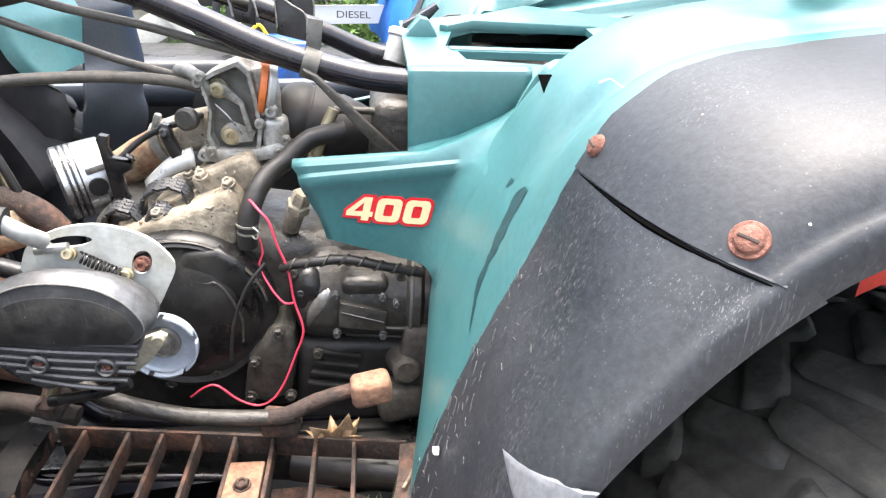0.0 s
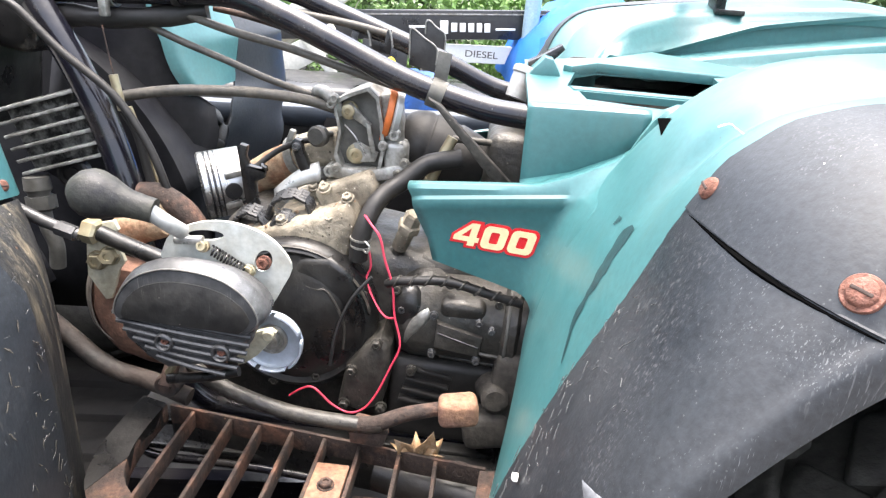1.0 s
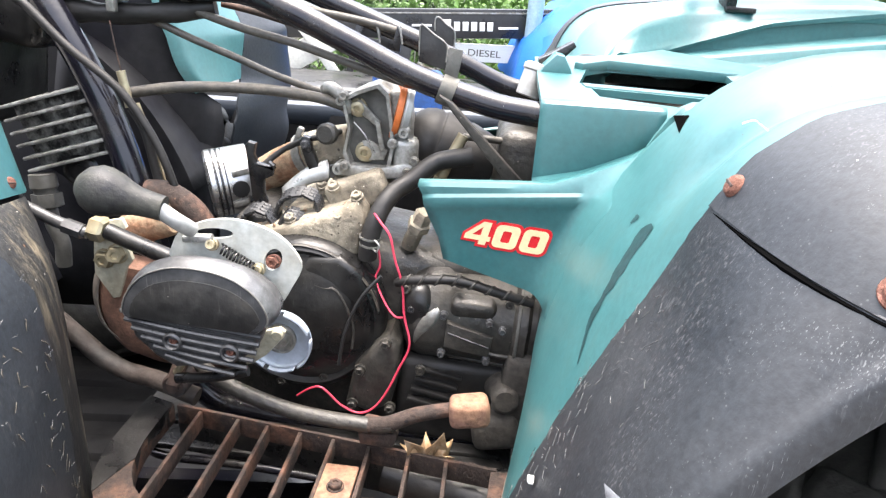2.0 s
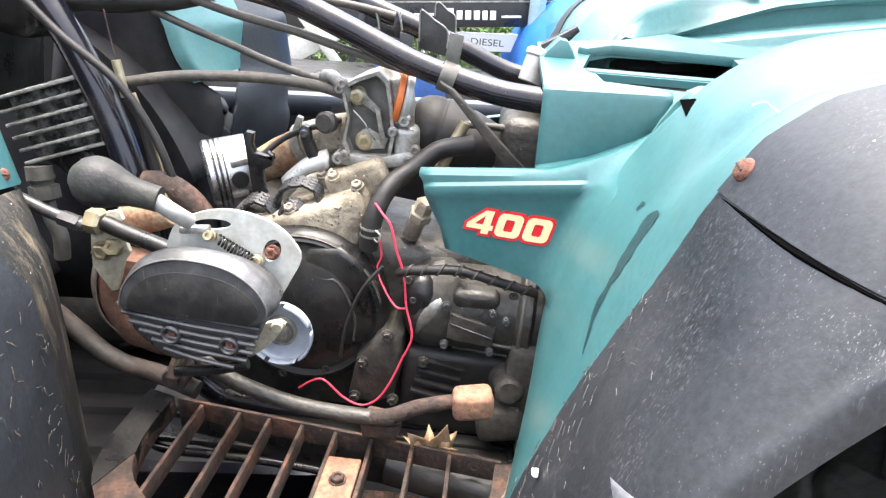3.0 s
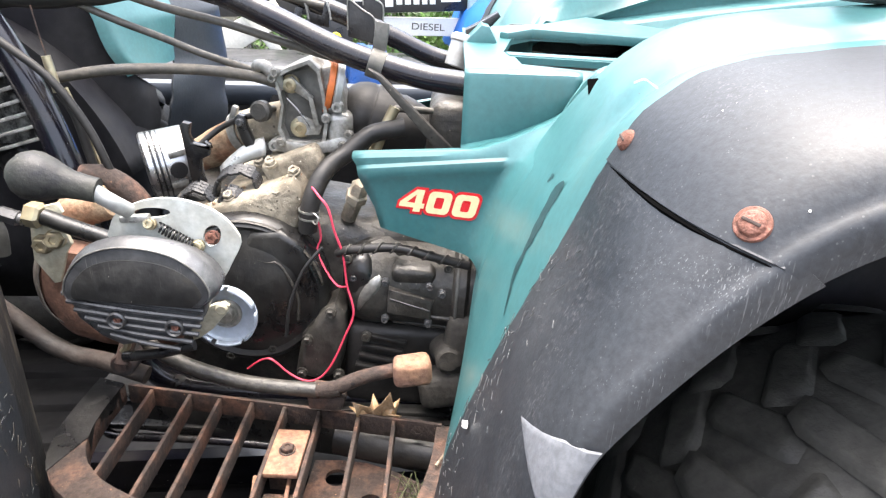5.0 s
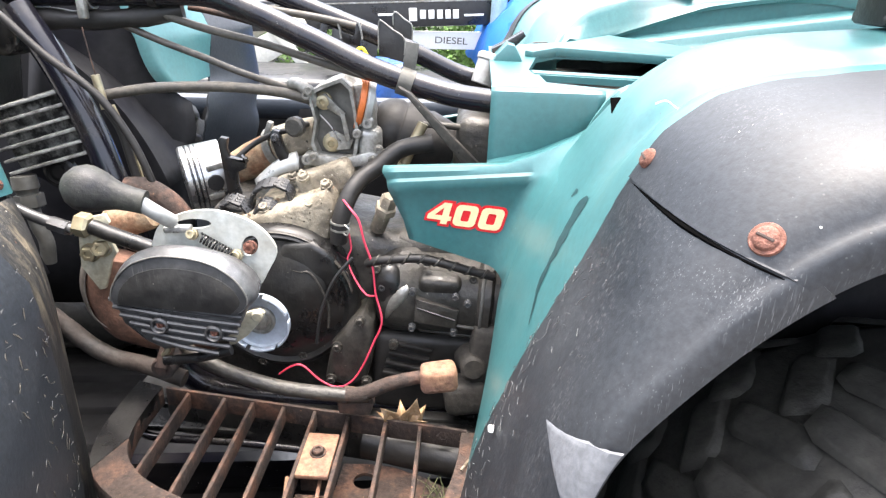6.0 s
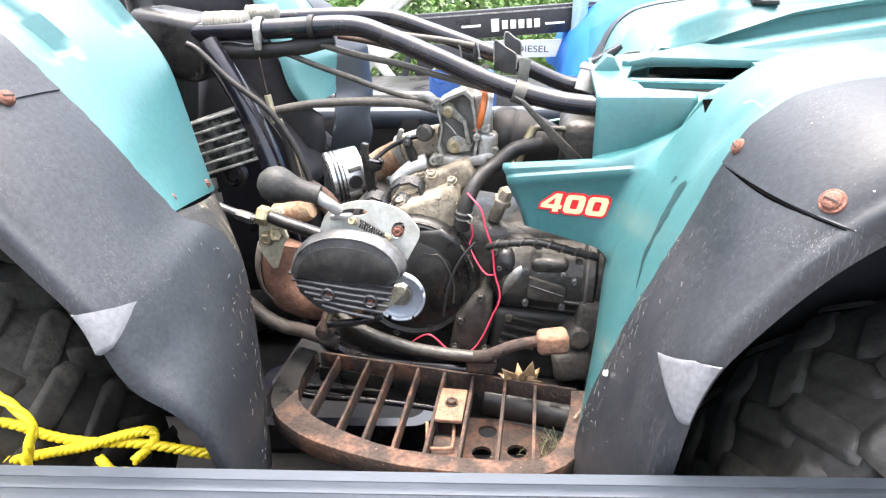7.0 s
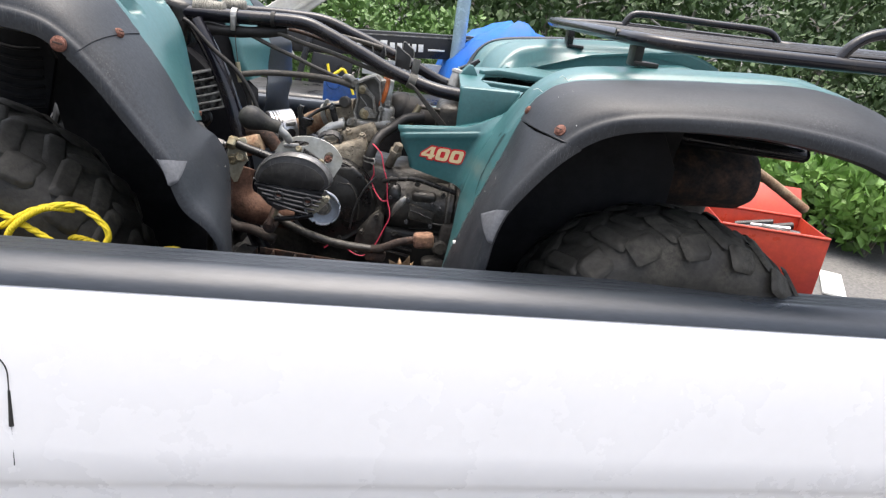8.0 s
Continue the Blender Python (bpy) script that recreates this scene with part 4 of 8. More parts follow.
def side_cover(mirror):
    """Flat panel with a rolled lip, filleted into the fender; above it a shelf that ramps up beside an upright wall."""
    flank = sheet(REAR_IN, 0.007, HUB_R, 0.0, 0.004)
    fs = [k / 300 for k in range(301)]
    heights = [flank(f, 0).z for f in fs]

    def flank_at(w):
        return next((f for f, h in zip(fs, heights) if h >= w), 1.0)

    def face(u):
        return -0.128 - 0.22 * (u + 0.135)

    def low(u):
        return 1.4075 - 0.20 * (u + 0.105)
    lip = [  # start, offset from the face, height
        (-0.103, 0.014, lambda u: low(u) - 0.003), (-0.105, 0.0, low), (-0.112, -0.0005, lambda u: low(u) + 0.022), (-0.127, -0.001, lambda u: 1.4585 + 0.172 * (u + 0.124)),
        (-0.129, -0.0035, lambda u: 1.4640 + 0.172 * (u + 0.124)), (-0.131, -0.0052, lambda u: 1.4705 + 0.17 * (u + 0.124)), (-0.132, -0.0045, lambda u: 1.4760 + 0.168 * (u + 0.124)),
        (-0.133, -0.0015, lambda u: 1.4795 + 0.165 * (u + 0.124))]
    tracks = []
    for u0, off, height in lip:
        end = 0.02
        for _ in range(4):
            end = flank(flank_at(height(end)), 0.0).x
        u1 = end - 0.022
        track = [Vector((u, face(u) + off, height(u))) for u in [u0 + (u1 - u0) * k / 11 for k in range(12)]]
        f = flank_at(height(end))
        corner, stop = Vector((end, face(end) + off * 0.3, height(end))), flank(f, 0.20)
        for k in range(1, 8):
            q = k / 7
            track.append((1 - q) ** 2 * track[11] + 2 * q * (1 - q) * corner + q * q * stop)
        track.append(flank(f, 0.30) + Vector((0.006, 0, -0.002)))
        tracks.append(track)
    for du, dv, dw in ((0.0, -0.0035, -0.0045), (0.0, -0.0008, -0.0010), (0.0, 0.003, 0.0), (0.0, 0.010, -0.001)):
        us = [-0.138 + 0.140 * k / 9 for k in range(10)] + [0.002 + 0.098 * k / 10 for k in range(1, 11)]
        tracks.append([Vector((u, along(EDGE_V, u) + dv, along(EDGE_W, u) + dw)) for u in us])
    rows = [[t[k] for t in tracks] for k in range(20)]
    wall = []
    for k in range(15):
        u = -0.0175 + 0.1205 * k / 14
        e = Vector((u, along(EDGE_V, u) + 0.003, along(EDGE_W, u) - 0.0005))
        g = Vector((u, along(FOOT_V, u), along(FOOT_W, u)))
        q = k / 14
        t = Vector((u, -0.119 - 0.032 * q, 1.5815 + 0.0065 * q))
        wall.append([e, e.lerp(g, 0.5) + Vector((0, 0, -0.001)), g + (e - g) * 0.12, g + Vector((0, 0.0018, 0.0022)), g + (t - g) * 0.10 + Vector((0, 0.001, 0)), g.lerp(t, 0.5), g + (t - g) * 0.93,
                     t + Vector((0, 0.001, 0.001)), t + Vector((0, 0.005, 0.0032)), t + Vector((0, 0.016, 0.0036))])
    if mirror:
        rows, wall = [[flip_v(p) for p in r] for r in rows], [[flip_v(p) for p in r] for r in wall]
    b = B()
    loft(b, rows)
    loft(b, wall)
    return part("side_cover", b, TEAL, atv, "teal plastic side cover", smooth=26, thick=0.003)


cover = side_cover(False)
side_cover(True)


def lettering(name, text, size, parent, m, material, offset=0.0, shear=0.0, extrude=0.0004, width=1.0, label=""):
    """Flat raised lettering in the built-in font."""
    cu = bpy.data.curves.new(name, "FONT")
    cu.body, cu.size, cu.offset, cu.shear, cu.extrude = text, size, offset, shear, extrude
    cu.align_x, cu.align_y = "CENTER", "CENTER"
    tmp = bpy.data.objects.new(name, cu)
    scene.collection.objects.link(tmp)
    bpy.context.view_layer.update()
    me = bpy.data.meshes.new_from_object(tmp.evaluated_get(bpy.context.evaluated_depsgraph_get()))
    bpy.data.objects.remove(tmp)
    me.name = name
    me.materials.clear()
    me.materials.append(material)
    me.transform(Matrix.Diagonal((width, 1, 1, 1)))
    ob = new(name, me)
    ob.parent = parent
    ob.matrix_basis = m
    return tagged(ob, label)


DECAL = pose(-0.0385, -0.1513, 1.4455, 90, 0, -12.4)


def slanted(x0, x1, z0, z1, r, slant=0.24):
    return [(x + z * slant, z) for x, z in round_rect(x0, x1, z0, z1, r, 4)]


def decal_piece(name, material, outlines, depth, label):
    b = B()
    for outer, holes in outlines:
        prism(b, outer, depth, depth + 0.0006, holes=holes)
    bmesh.ops.transform(b, matrix=pose(0, 0, 0, -90, 0, 0), verts=b.verts[:])
    ob = part(name, b, material, cover, label, smooth=0)
    ob.matrix_basis = DECAL
    return ob


HH = 0.0132
four = [(x + z * 0.24, z) for x, z in ((-0.0445, -0.0085), (-0.0445, -0.003), (-0.0285, HH), (-0.0195, HH), (-0.0195, -0.003), (-0.0160, -0.003), (-0.0160, -0.0085),
                                       (-0.0195, -0.0085), (-0.0195, -HH), (-0.0275, -HH), (-0.0275, -0.0085))]
four_eye = [(x + z * 0.24, z) for x, z in ((-0.0365, -0.003), (-0.0275, 0.0075), (-0.0275, -0.003))]
zeros = [(slanted(x, x + 0.0265, -HH, HH, 0.006), [slanted(x + 0.0085, x + 0.018, -HH + 0.0065, HH - 0.0065, 0.002)]) for x in (-0.0135, 0.0165)]
rim = 0.0030
four_back = [(x + z * 0.24, z) for x, z in ((-0.0445 - rim, -0.0085 - rim), (-0.0445 - rim, -0.002), (-0.0300, HH + rim), (-0.0160, HH + rim), (-0.0135, 0.0), (-0.0135, -0.0085 - rim),
                                            (-0.0165, -0.0085 - rim), (-0.0165, -HH - rim), (-0.0275 - rim, -HH - rim), (-0.0275 - rim, -0.0085 - rim))]
decal_piece("decal_outline", RED, [(four_back, [])], -0.0008, "red outline of the number decal")
for k, x in enumerate((-0.0135, 0.0165)):
    decal_piece("decal_outline", RED, [(slanted(x - rim, x + 0.0265 + rim, -HH - rim, HH + rim, 0.008), [])], -0.0009 - 0.0001 * k, "red outline of the number decal")
decal_piece("decal_number", CREAM, [(four, [four_eye])] + zeros, -0.0014, "cream number decal 400")


def slot_screw(parent, at, normal, r, washer):
    """A rusty pan-head screw with a driver slot on a washer."""
    b = B()
    n = Vector(normal).normalized()
    o = Vector(at)
    lathe(b, o, n, [(washer, -0.005), (washer, 0.0008), (washer * 0.95, 0.0016), (r * 1.06, 0.0018), (r, 0.0030), (r * 0.86, 0.0041), (r * 0.6, 0.0046), (0, 0.0048)], seg=24)
    ob = part("screw", b, BOLT_RUST, parent, "rusty slotted screw on a washer")
    s = n.cross(Vector((0, 0, 1))).normalized()
    b = B()
    block(b, (0, 0, 0), (r * 1.5, r * 0.26, 0.002), bevel=0.0004)
    q = n.to_track_quat("Z", "X").to_matrix().to_4x4()
    slot = part("screw_slot", b, RUST_DARK, ob)
    slot.matrix_basis = Matrix.Translation(o + n * 0.0043) @ q @ pose(0, 0, 0, 0, 0, 80)
    return ob


def on_sheet(pairs, hub, near):
    """The place and outward normal of a flare nearest to a point."""
    f = sheet(pairs, 0.022, hub, 0.016, 0.006)
    best = min(((f(i / 160, k / 30) - Vector(near)).length, i / 160, k / 30) for i in range(161) for k in range(31))
    i, k = best[1], best[2]
    p = f(i, k)
    n = (f(i + 0.01, k) - p).cross(f(i, k + 0.02 if k < 0.9 else k - 0.02) - p).normalized()
    out = Vector((p.x - hub[0], -0.2, p.z - hub[1]))
    return p, n if n.dot(out) > 0 else -n


for pairs, hub, owner, near, r, washer in ((REAR, HUB_R, rear_near[1], (0.111, -0.538, 1.581), 0.0066, 0.0092), (REAR, HUB_R, rear_near[1], (0.080, -0.418, 1.588), 0.0065, 0.0075),
                                           (FRONT, HUB_F, front_near[1], (-0.594, -0.552, 1.615), 0.0085, 0.0105), (FRONT, HUB_F, front_near[1], (-0.552, -0.500, 1.636), 0.0065, 0.0075)):
    place, normal = on_sheet(pairs, hub, near)
    slot_screw(owner, place, normal, r, washer)
slot_screw(atv, (-0.5125, -0.250, 1.4890), (0.85, -0.45, 0.25), 0.0055, 0.0065)
slot_screw(atv, (-0.4850, -0.376, 1.5110), (0.85, -0.45, 0.25), 0.0055, 0.0065)


for p, r in (((-0.009, -0.397, 1.340), 0.0031),):
    b = B()
    lathe(b, p, (-1, 0, 0.15), [(r, -0.002), (r, 0.001), (r * 0.7, 0.0022), (0, 0.0025)], seg=9)
    part("paint_splash", rough_up_early(b), PAPER, atv, "white splash of paint")


rng = random.Random(21)
for near, spread, count in (((0.150, -0.470, 1.622), 0.014, 3), ((0.135, -0.480, 1.606), 0.010, 1), ((0.145, -0.525, 1.580), 0.014, 2)):
    for k in range(count):
        at = [c + rng.gauss(0, spread) for c in near]
        place, normal = on_sheet(REAR, HUB_R, at)
        r = rng.uniform(0.0005, 0.0012)
        b = B()
        lathe(b, place - normal * 0.0005, normal, [(r, -0.001), (r, 0.0004), (r * 0.6, 0.0008), (0, 0.0009)], seg=7)
        part("paint_splash", rough_up_early(b) if r > 0.0012 else b, PAPER, rear_near[1], "white splash of paint")
for f, t, r in ((0.452, 0.74, 0.010), (0.415, 0.80, 0.012)):
    c = stain_sheet(f, t)
    pts = [c + Vector((r * (k - 2) * 0.5, -0.002 * (k % 2), 0.0015 + 0.003 * math.sin(k * 1.6))) for k in range(5)]
    part("paint_curl", tube(B(), pts, 0.0006, n=14, seg=5), PAPER, atv, "loose curl of peeled film")


# wheels
def atv_wheel(hub, v_out, v_in, R):
    """A fat knobbly tyre on a dark rim."""
    sgn = 1 if v_in > v_out else -1
    w = abs(v_in - v_out)
    b = B()
    prof = [(R * 0.50, 0.03), (R * 0.56, 0.006), (R * 0.70, -0.004), (R * 0.84, 0.004), (R * 0.93, 0.022), (R * 0.975, 0.05), (R * 0.985, w / 2), (R * 0.975, w - 0.05),
            (R * 0.93, w - 0.022), (R * 0.84, w - 0.004), (R * 0.70, w + 0.004), (R * 0.56, w - 0.006), (R * 0.50, w - 0.03)]
    lathe(b, (hub[0], v_out, hub[1]), (0, sgn, 0), prof, seg=56)
    wheel = part("wheel", b, TYRE, atv, "dusty knobbly quad tyre", smooth=50)
    lug = B()
    count = 20
    for k in range(count):
        for row in range(6):
            a = 2 * math.pi * (k + (0.5 if row % 2 else 0)) / count
            h = w * (0.075, 0.24, 0.42, 0.58, 0.76, 0.925)[row]
            r = R * (0.915, 0.978, 0.986, 0.986, 0.978, 0.915)[row] + 0.002
            tilt = (40, 16, 4, -4, -16, -40)[row]
            sx, sy, sz = (0.050, 0.046, 0.0070) if row in (0, 5) else (0.030, 0.074, 0.0060)
            bb = B()
            rings = []
            for kz, zz in ((1.16, -0.5), (1.0, 0.05), (0.90, 0.36), (0.76, 0.48), (0.5, 0.5)):
                rings.append([bb.verts.new((sx * 0.5 * kz * qx, sy * 0.5 * kz * qy, sz * zz)) for qx, qy in
                              ((-1, -0.85), (-0.8, -1), (0.55, -0.92), (1, -0.6), (1, 0.85), (0.8, 1), (-0.55, 0.92), (-1, 0.6))])
            for ra, rb in zip(rings, rings[1:]):
                for q in range(8):
                    bb.faces.new((ra[q], ra[(q + 1) % 8], rb[(q + 1) % 8], rb[q]))
            bb.faces.new(rings[-1])
            yaw = (20, 26, 30, -30, -26, -20)[row]
            m = Matrix.Translation((hub[0], v_out + sgn * h, hub[1])) @ Matrix.Rotation(a, 4, "Y") @ Matrix.Translation((0, 0, r)) @ pose(0, 0, 0, sgn * tilt, 0, yaw)
            join(lug, bb, m)
    part("tread", lug, TYRE, wheel, "worn tread lugs", smooth=60)
    b = B()
    lathe(b, (hub[0], v_out + sgn * 0.02, hub[1]), (0, sgn, 0), [(R * 0.52, 0.0), (R * 0.50, 0.006), (R * 0.46, 0.03), (R * 0.30, 0.05), (R * 0.18, 0.035), (0.0, 0.035)], seg=36)
    part("rim", b, BLACK_METAL, wheel, "black steel rim")


atv_wheel(HUB_R, -0.545, -0.305, 0.288)
atv_wheel(HUB_R, 0.545, 0.305, 0.288)
WHEEL_F = (-0.85, 1.192)
atv_wheel(WHEEL_F, -0.560, -0.345, 0.32)
atv_wheel(WHEEL_F, 0.560, 0.345, 0.32)
# axle and rear swing arm, inner wheel wells
part("front_axle", tube(B(), [(HUB_F[0], -0.44, AXLE_W), (HUB_F[0], 0.44, AXLE_W)], 0.02, seg=14), RUST_DARK, atv, "rusty front axle")
b = B()
tube(b, [(HUB_R[0], -0.42, AXLE_W), (HUB_R[0], 0.42, AXLE_W)], 0.025, seg=14)
tube(b, [(0.02, -0.10, 1.20), (0.2, -0.11, 1.18), (HUB_R[0], -0.12, AXLE_W)], 0.028)
tube(b, [(0.02, 0.10, 1.20), (0.2, 0.11, 1.18), (HUB_R[0], 0.12, AXLE_W)], 0.028)
part("axle", b, RUST_DARK, atv, "rusty axle and swing arms")
for hub, sg in ((HUB_R, 1), (HUB_F, -1)):
    for side in (-1, 1):
        rows = []
        for a in range(13):
            ang = radians(20 + (85 if sg > 0 else 48) * a / 12)
            rows.append([Vector((hub[0] - sg * 0.335 * math.cos(ang), side * v, hub[1] + 0.05 + 0.40 * math.sin(ang))) for v in (0.30, 0.20, 0.17)] +
                        [Vector((hub[0] - sg * 0.20 * math.cos(ang), side * 0.165, hub[1] + 0.02 + 0.20 * math.sin(ang)))])
        part("wheel_well", loft(B(), rows), GREY_IN, atv, "dark inner wheel well", smooth=60, thick=0.003)
# Added sheet whose black stands for the shade under the rear arch.
part("arch_shade_panel", prism(B(), [(0.03, 1.12), (0.03, 1.44), (0.07, 1.55), (0.14, 1.60), (0.34, 1.61), (0.40, 1.50), (0.40, 1.12)], -0.292, -0.286, bevel=0.002), GREY_IN, atv, "black panel added for the shade behind the rear tyre")
# ribbed splash guard over the front tyre
b = B()
prism(b, [(-0.888, 1.44), (-0.884, 1.60), (-0.80, 1.615), (-0.765, 1.56), (-0.79, 1.44)], -0.262, -0.250, bevel=0.003)
guard = part("splash_guard", b, GREY_IN, atv, "black ribbed splash guard")
for k in range(8):
    part("guard_rib", tube(B(), [(-0.872, -0.263, 1.458 + 0.017 * k), (-0.83, -0.268, 1.452 + 0.017 * k), (-0.788, -0.263, 1.456 + 0.017 * k)], 0.004, n=8, seg=6), GREY_IN, guard)
# under-tail: frame, muffler, rear lamp bracket
b = B()
lathe(b, (0.30, 0.02, 1.42), (1, 0, 0.05), [(0.0, 0.0), (0.06, 0.0), (0.075, 0.02), (0.075, 0.38), (0.06, 0.41), (0.03, 0.42), (0.0, 0.42)], seg=24)
part("muffler", b, RUST_DARK, atv, "rusty black muffler")
# Added block, placed to fit the camera's view: it covers the toolbox's left end.
b = B()
block(b, (0.53, 0.16, 1.315), (0.27, 0.15, 0.17), (0, 4, 0), bevel=0.03, seg=3)
lathe(b, (HUB_R[0], 0.10, AXLE_W), (0, 1, 0), [(0.0, 0.0), (0.07, 0.0), (0.085, 0.02), (0.085, 0.12), (0.06, 0.15), (0.0, 0.15)], seg=24)
part("muffler_side_block", b, CASE, atv, "dark block added below the muffler")
part("tow_bar", tube(B(), [(0.715, 0.15, 1.455), (0.797, 0.15, 1.435), (0.955, 0.15, 1.35)], 0.013, n=16, seg=12), RUST_TAN, atv, "dusty tan rear bar")
b = B()
tube(b, [(0.10, -0.12, 1.56), (0.45, -0.12, 1.54), (0.74, -0.12, 1.53)], 0.016)
tube(b, [(0.10, 0.12, 1.56), (0.45, 0.12, 1.54), (0.74, 0.12, 1.53)], 0.016)
tube(b, [(0.74, -0.12, 1.53), (0.78, 0.0, 1.52), (0.74, 0.12, 1.53)], 0.016)
part("subframe", b, TUBE, atv, "black rear subframe tubes")

# rear rack
rack = part("rear_rack", tube(B(), [(0.24, 0.40, 1.738), (0.40, 0.41, 1.748), (0.60, 0.42, 1.752), (0.86, 0.42, 1.755), (0.93, 0.38, 1.755), (0.945, 0.2, 1.755), (0.945, -0.2, 1.752),
                                       (0.93, -0.36, 1.745), (0.86, -0.41, 1.738), (0.66, -0.41, 1.728), (0.40, -0.41, 1.722), (0.30, -0.40, 1.722), (0.255, -0.36, 1.724),
                                       (0.235, -0.2, 1.728), (0.228, 0.0, 1.732), (0.228, 0.25, 1.736), (0.235, 0.38, 1.738)], 0.0115, n=110, seg=10, caps=False), TUBE, atv, "worn black tubular rear rack")
for k in range(6):
    v = -0.30 + k * 0.12
    part("rack_bar", tube(B(), [(0.232, v, 1.730 + 0.01 * (k / 5)), (0.6, v, 1.737 + 0.01 * (k / 5)), (0.944, v, 1.753)], 0.007, seg=8), TUBE, rack)
for v in (-0.40, 0.41):
    part("rack_hoop", tube(B(), [(0.44 + (0.14 if v < 0 else 0.0), v, 1.728 + 0.02 * (v > 0)), (0.455 + (0.14 if v < 0 else 0.0), v, 1.755 + 0.02 * (v > 0)), (0.49 + (0.14 if v < 0 else 0.0), v, 1.777 + 0.01 * (v > 0)),
                               (0.70, v, 1.787), (0.84, v, 1.787), (0.88, v, 1.770), (0.89, v, 1.75)], 0.0095, n=40), TUBE, rack, "raised side hoop")
for v in (-0.30, 0.30):
    b = B()
    block(b, (0.275, v, 1.705), (0.016, 0.045, 0.055), bevel=0.003)
    block(b, (0.29, v, 1.683), (0.045, 0.05, 0.008), bevel=0.002)
    part("rack_post", b, BLACK_METAL, rack, "black rack bracket")
# ---- engine and running gear of the quad bike ----

def rough_up(bm, amount=0.0012, scale=60):
    """Casting unevenness."""
    for v in bm.verts:
        v.co += Vector((noise.noise(v.co * scale), noise.noise(v.co * scale + Vector((9, 0, 0))), noise.noise(v.co * scale + Vector((0, 9, 0))))) * amount
    return bm


def bolt(parent, at, normal, r=0.006, material=None, h=0.005, name="bolt"):
    """A hex-head or socket bolt on its flange."""
    b = B()
    n = Vector(normal).normalized()
    lathe(b, at, n, [(r * 1.25, -0.003), (r * 1.25, 0.001), (r * 1.05, 0.0015)], seg=14)
    lathe(b, at, n, [(r, 0.001), (r, h), (r * 0.88, h + 0.001), (r * 0.5, h + 0.001), (r * 0.42, h - 0.001), (0, h - 0.001)], seg=6 if r > 0.0055 else 12)
    return part(name, b, material or ZINC, parent, smooth=25)


# crankcase: one moulded body from several swellings
b = B()
block(b, (-0.235, 0.0, 1.325), (0.30, 0.17, 0.15), (0, 8, 0), bevel=0.03, seg=4)
rough_up(b)
crankcase = part("crankcase", b, CASE, atv, "grimy dark engine crankcase")
part("lower_case", rough_up(block(B(), (-0.255, 0.0, 1.19), (0.34, 0.15, 0.16), (0, 0, 0), bevel=0.03, seg=4)), CASE, crankcase)
part("gear_case", rough_up(block(B(), (-0.10, 0.0, 1.27), (0.22, 0.16, 0.24), (0, -4, 0), bevel=0.03, seg=4)), CASE, crankcase)

# dusty top of the case, cylinder base
b = B()
prism(b, [(-0.352, 1.375), (-0.336, 1.405), (-0.296, 1.418), (-0.262, 1.428), (-0.232, 1.440), (-0.214, 1.449), (-0.203, 1.436), (-0.205, 1.39), (-0.220, 1.372), (-0.28, 1.362)],
      -0.105, 0.10, bevel=0.012, seg=3)
block(b, (-0.222, -0.01, 1.446), (0.075, 0.10, 0.040), (0, -22, 0), bevel=0.008, seg=3)
rough_up(b, 0.002, 50)
case_top = part("case_top", b, DUSTY, crankcase, "dust-covered aluminium case top")
for u, v, w in ((-0.292, -0.094, 1.421), (-0.232, -0.097, 1.429), (-0.248, -0.062, 1.455), (-0.27, -0.03, 1.446), (-0.215, -0.082, 1.452)):
    bolt(case_top, (u, v, w), (-0.2, -0.5, 0.85), 0.0065, DUSTY)
rng = random.Random(11)
for k in range(26):
    b = B()
    u, v = rng.uniform(-0.33, -0.20), rng.uniform(-0.10, -0.03)
    bmesh.ops.create_icosphere(b, subdivisions=1, radius=rng.uniform(0.0012, 0.0034))
    w = 1.407 + 0.30 * (u + 0.33) + rng.uniform(0.0, 0.004)
    bmesh.ops.transform(b, matrix=pose(u, v, w), verts=b.verts[:])
    part("dirt_clod", rough_up(b, 0.001, 300), RUST_TAN if k % 3 else DUSTY, case_top)
# black alternator-side housing behind the ring
b = B()
lathe(b, (-0.272, -0.085, 1.305), (0, -1, 0), [(0.0, 0.0), (0.100, 0.0), (0.102, 0.02), (0.098, 0.034), (0.090, 0.040), (0.084, 0.036), (0.078, 0.038), (0.060, 0.046), (0.030, 0.050), (0.0, 0.050)], seg=44)
rough_up(b, 0.0008)
housing = part("clutch_housing", b, BLACK_METAL, crankcase, "round black clutch housing")
b = B()
lathe(b, (-0.272, -0.1225, 1.305), (0, -1, 0), [(0.0935, 0.0), (0.0955, 0.0022), (0.0975, 0.0)], seg=48, start=radians(190), sweep=radians(150))
part("dust_rim", b, CASE, housing, "grime caught on the housing rim", thick=0.0006)
b = B()
prism(b, [(-0.282, 1.352), (-0.262, 1.388), (-0.225, 1.392), (-0.198, 1.372), (-0.190, 1.335), (-0.196, 1.300), (-0.215, 1.335), (-0.248, 1.358)], -0.128, -0.06, bevel=0.008, seg=3)
part("housing_shoulder", b, BLACK_METAL, crankcase, "black painted shoulder of the housing")
b = B()
tube(b, [(-0.262, -0.130, 1.358), (-0.242, -0.130, 1.352), (-0.230, -0.130, 1.352), (-0.218, -0.130, 1.335), (-0.207, -0.130, 1.305), (-0.208, -0.130, 1.275)], 0.0018, n=24, seg=8)
part("case_rib", b, CASE, crankcase)
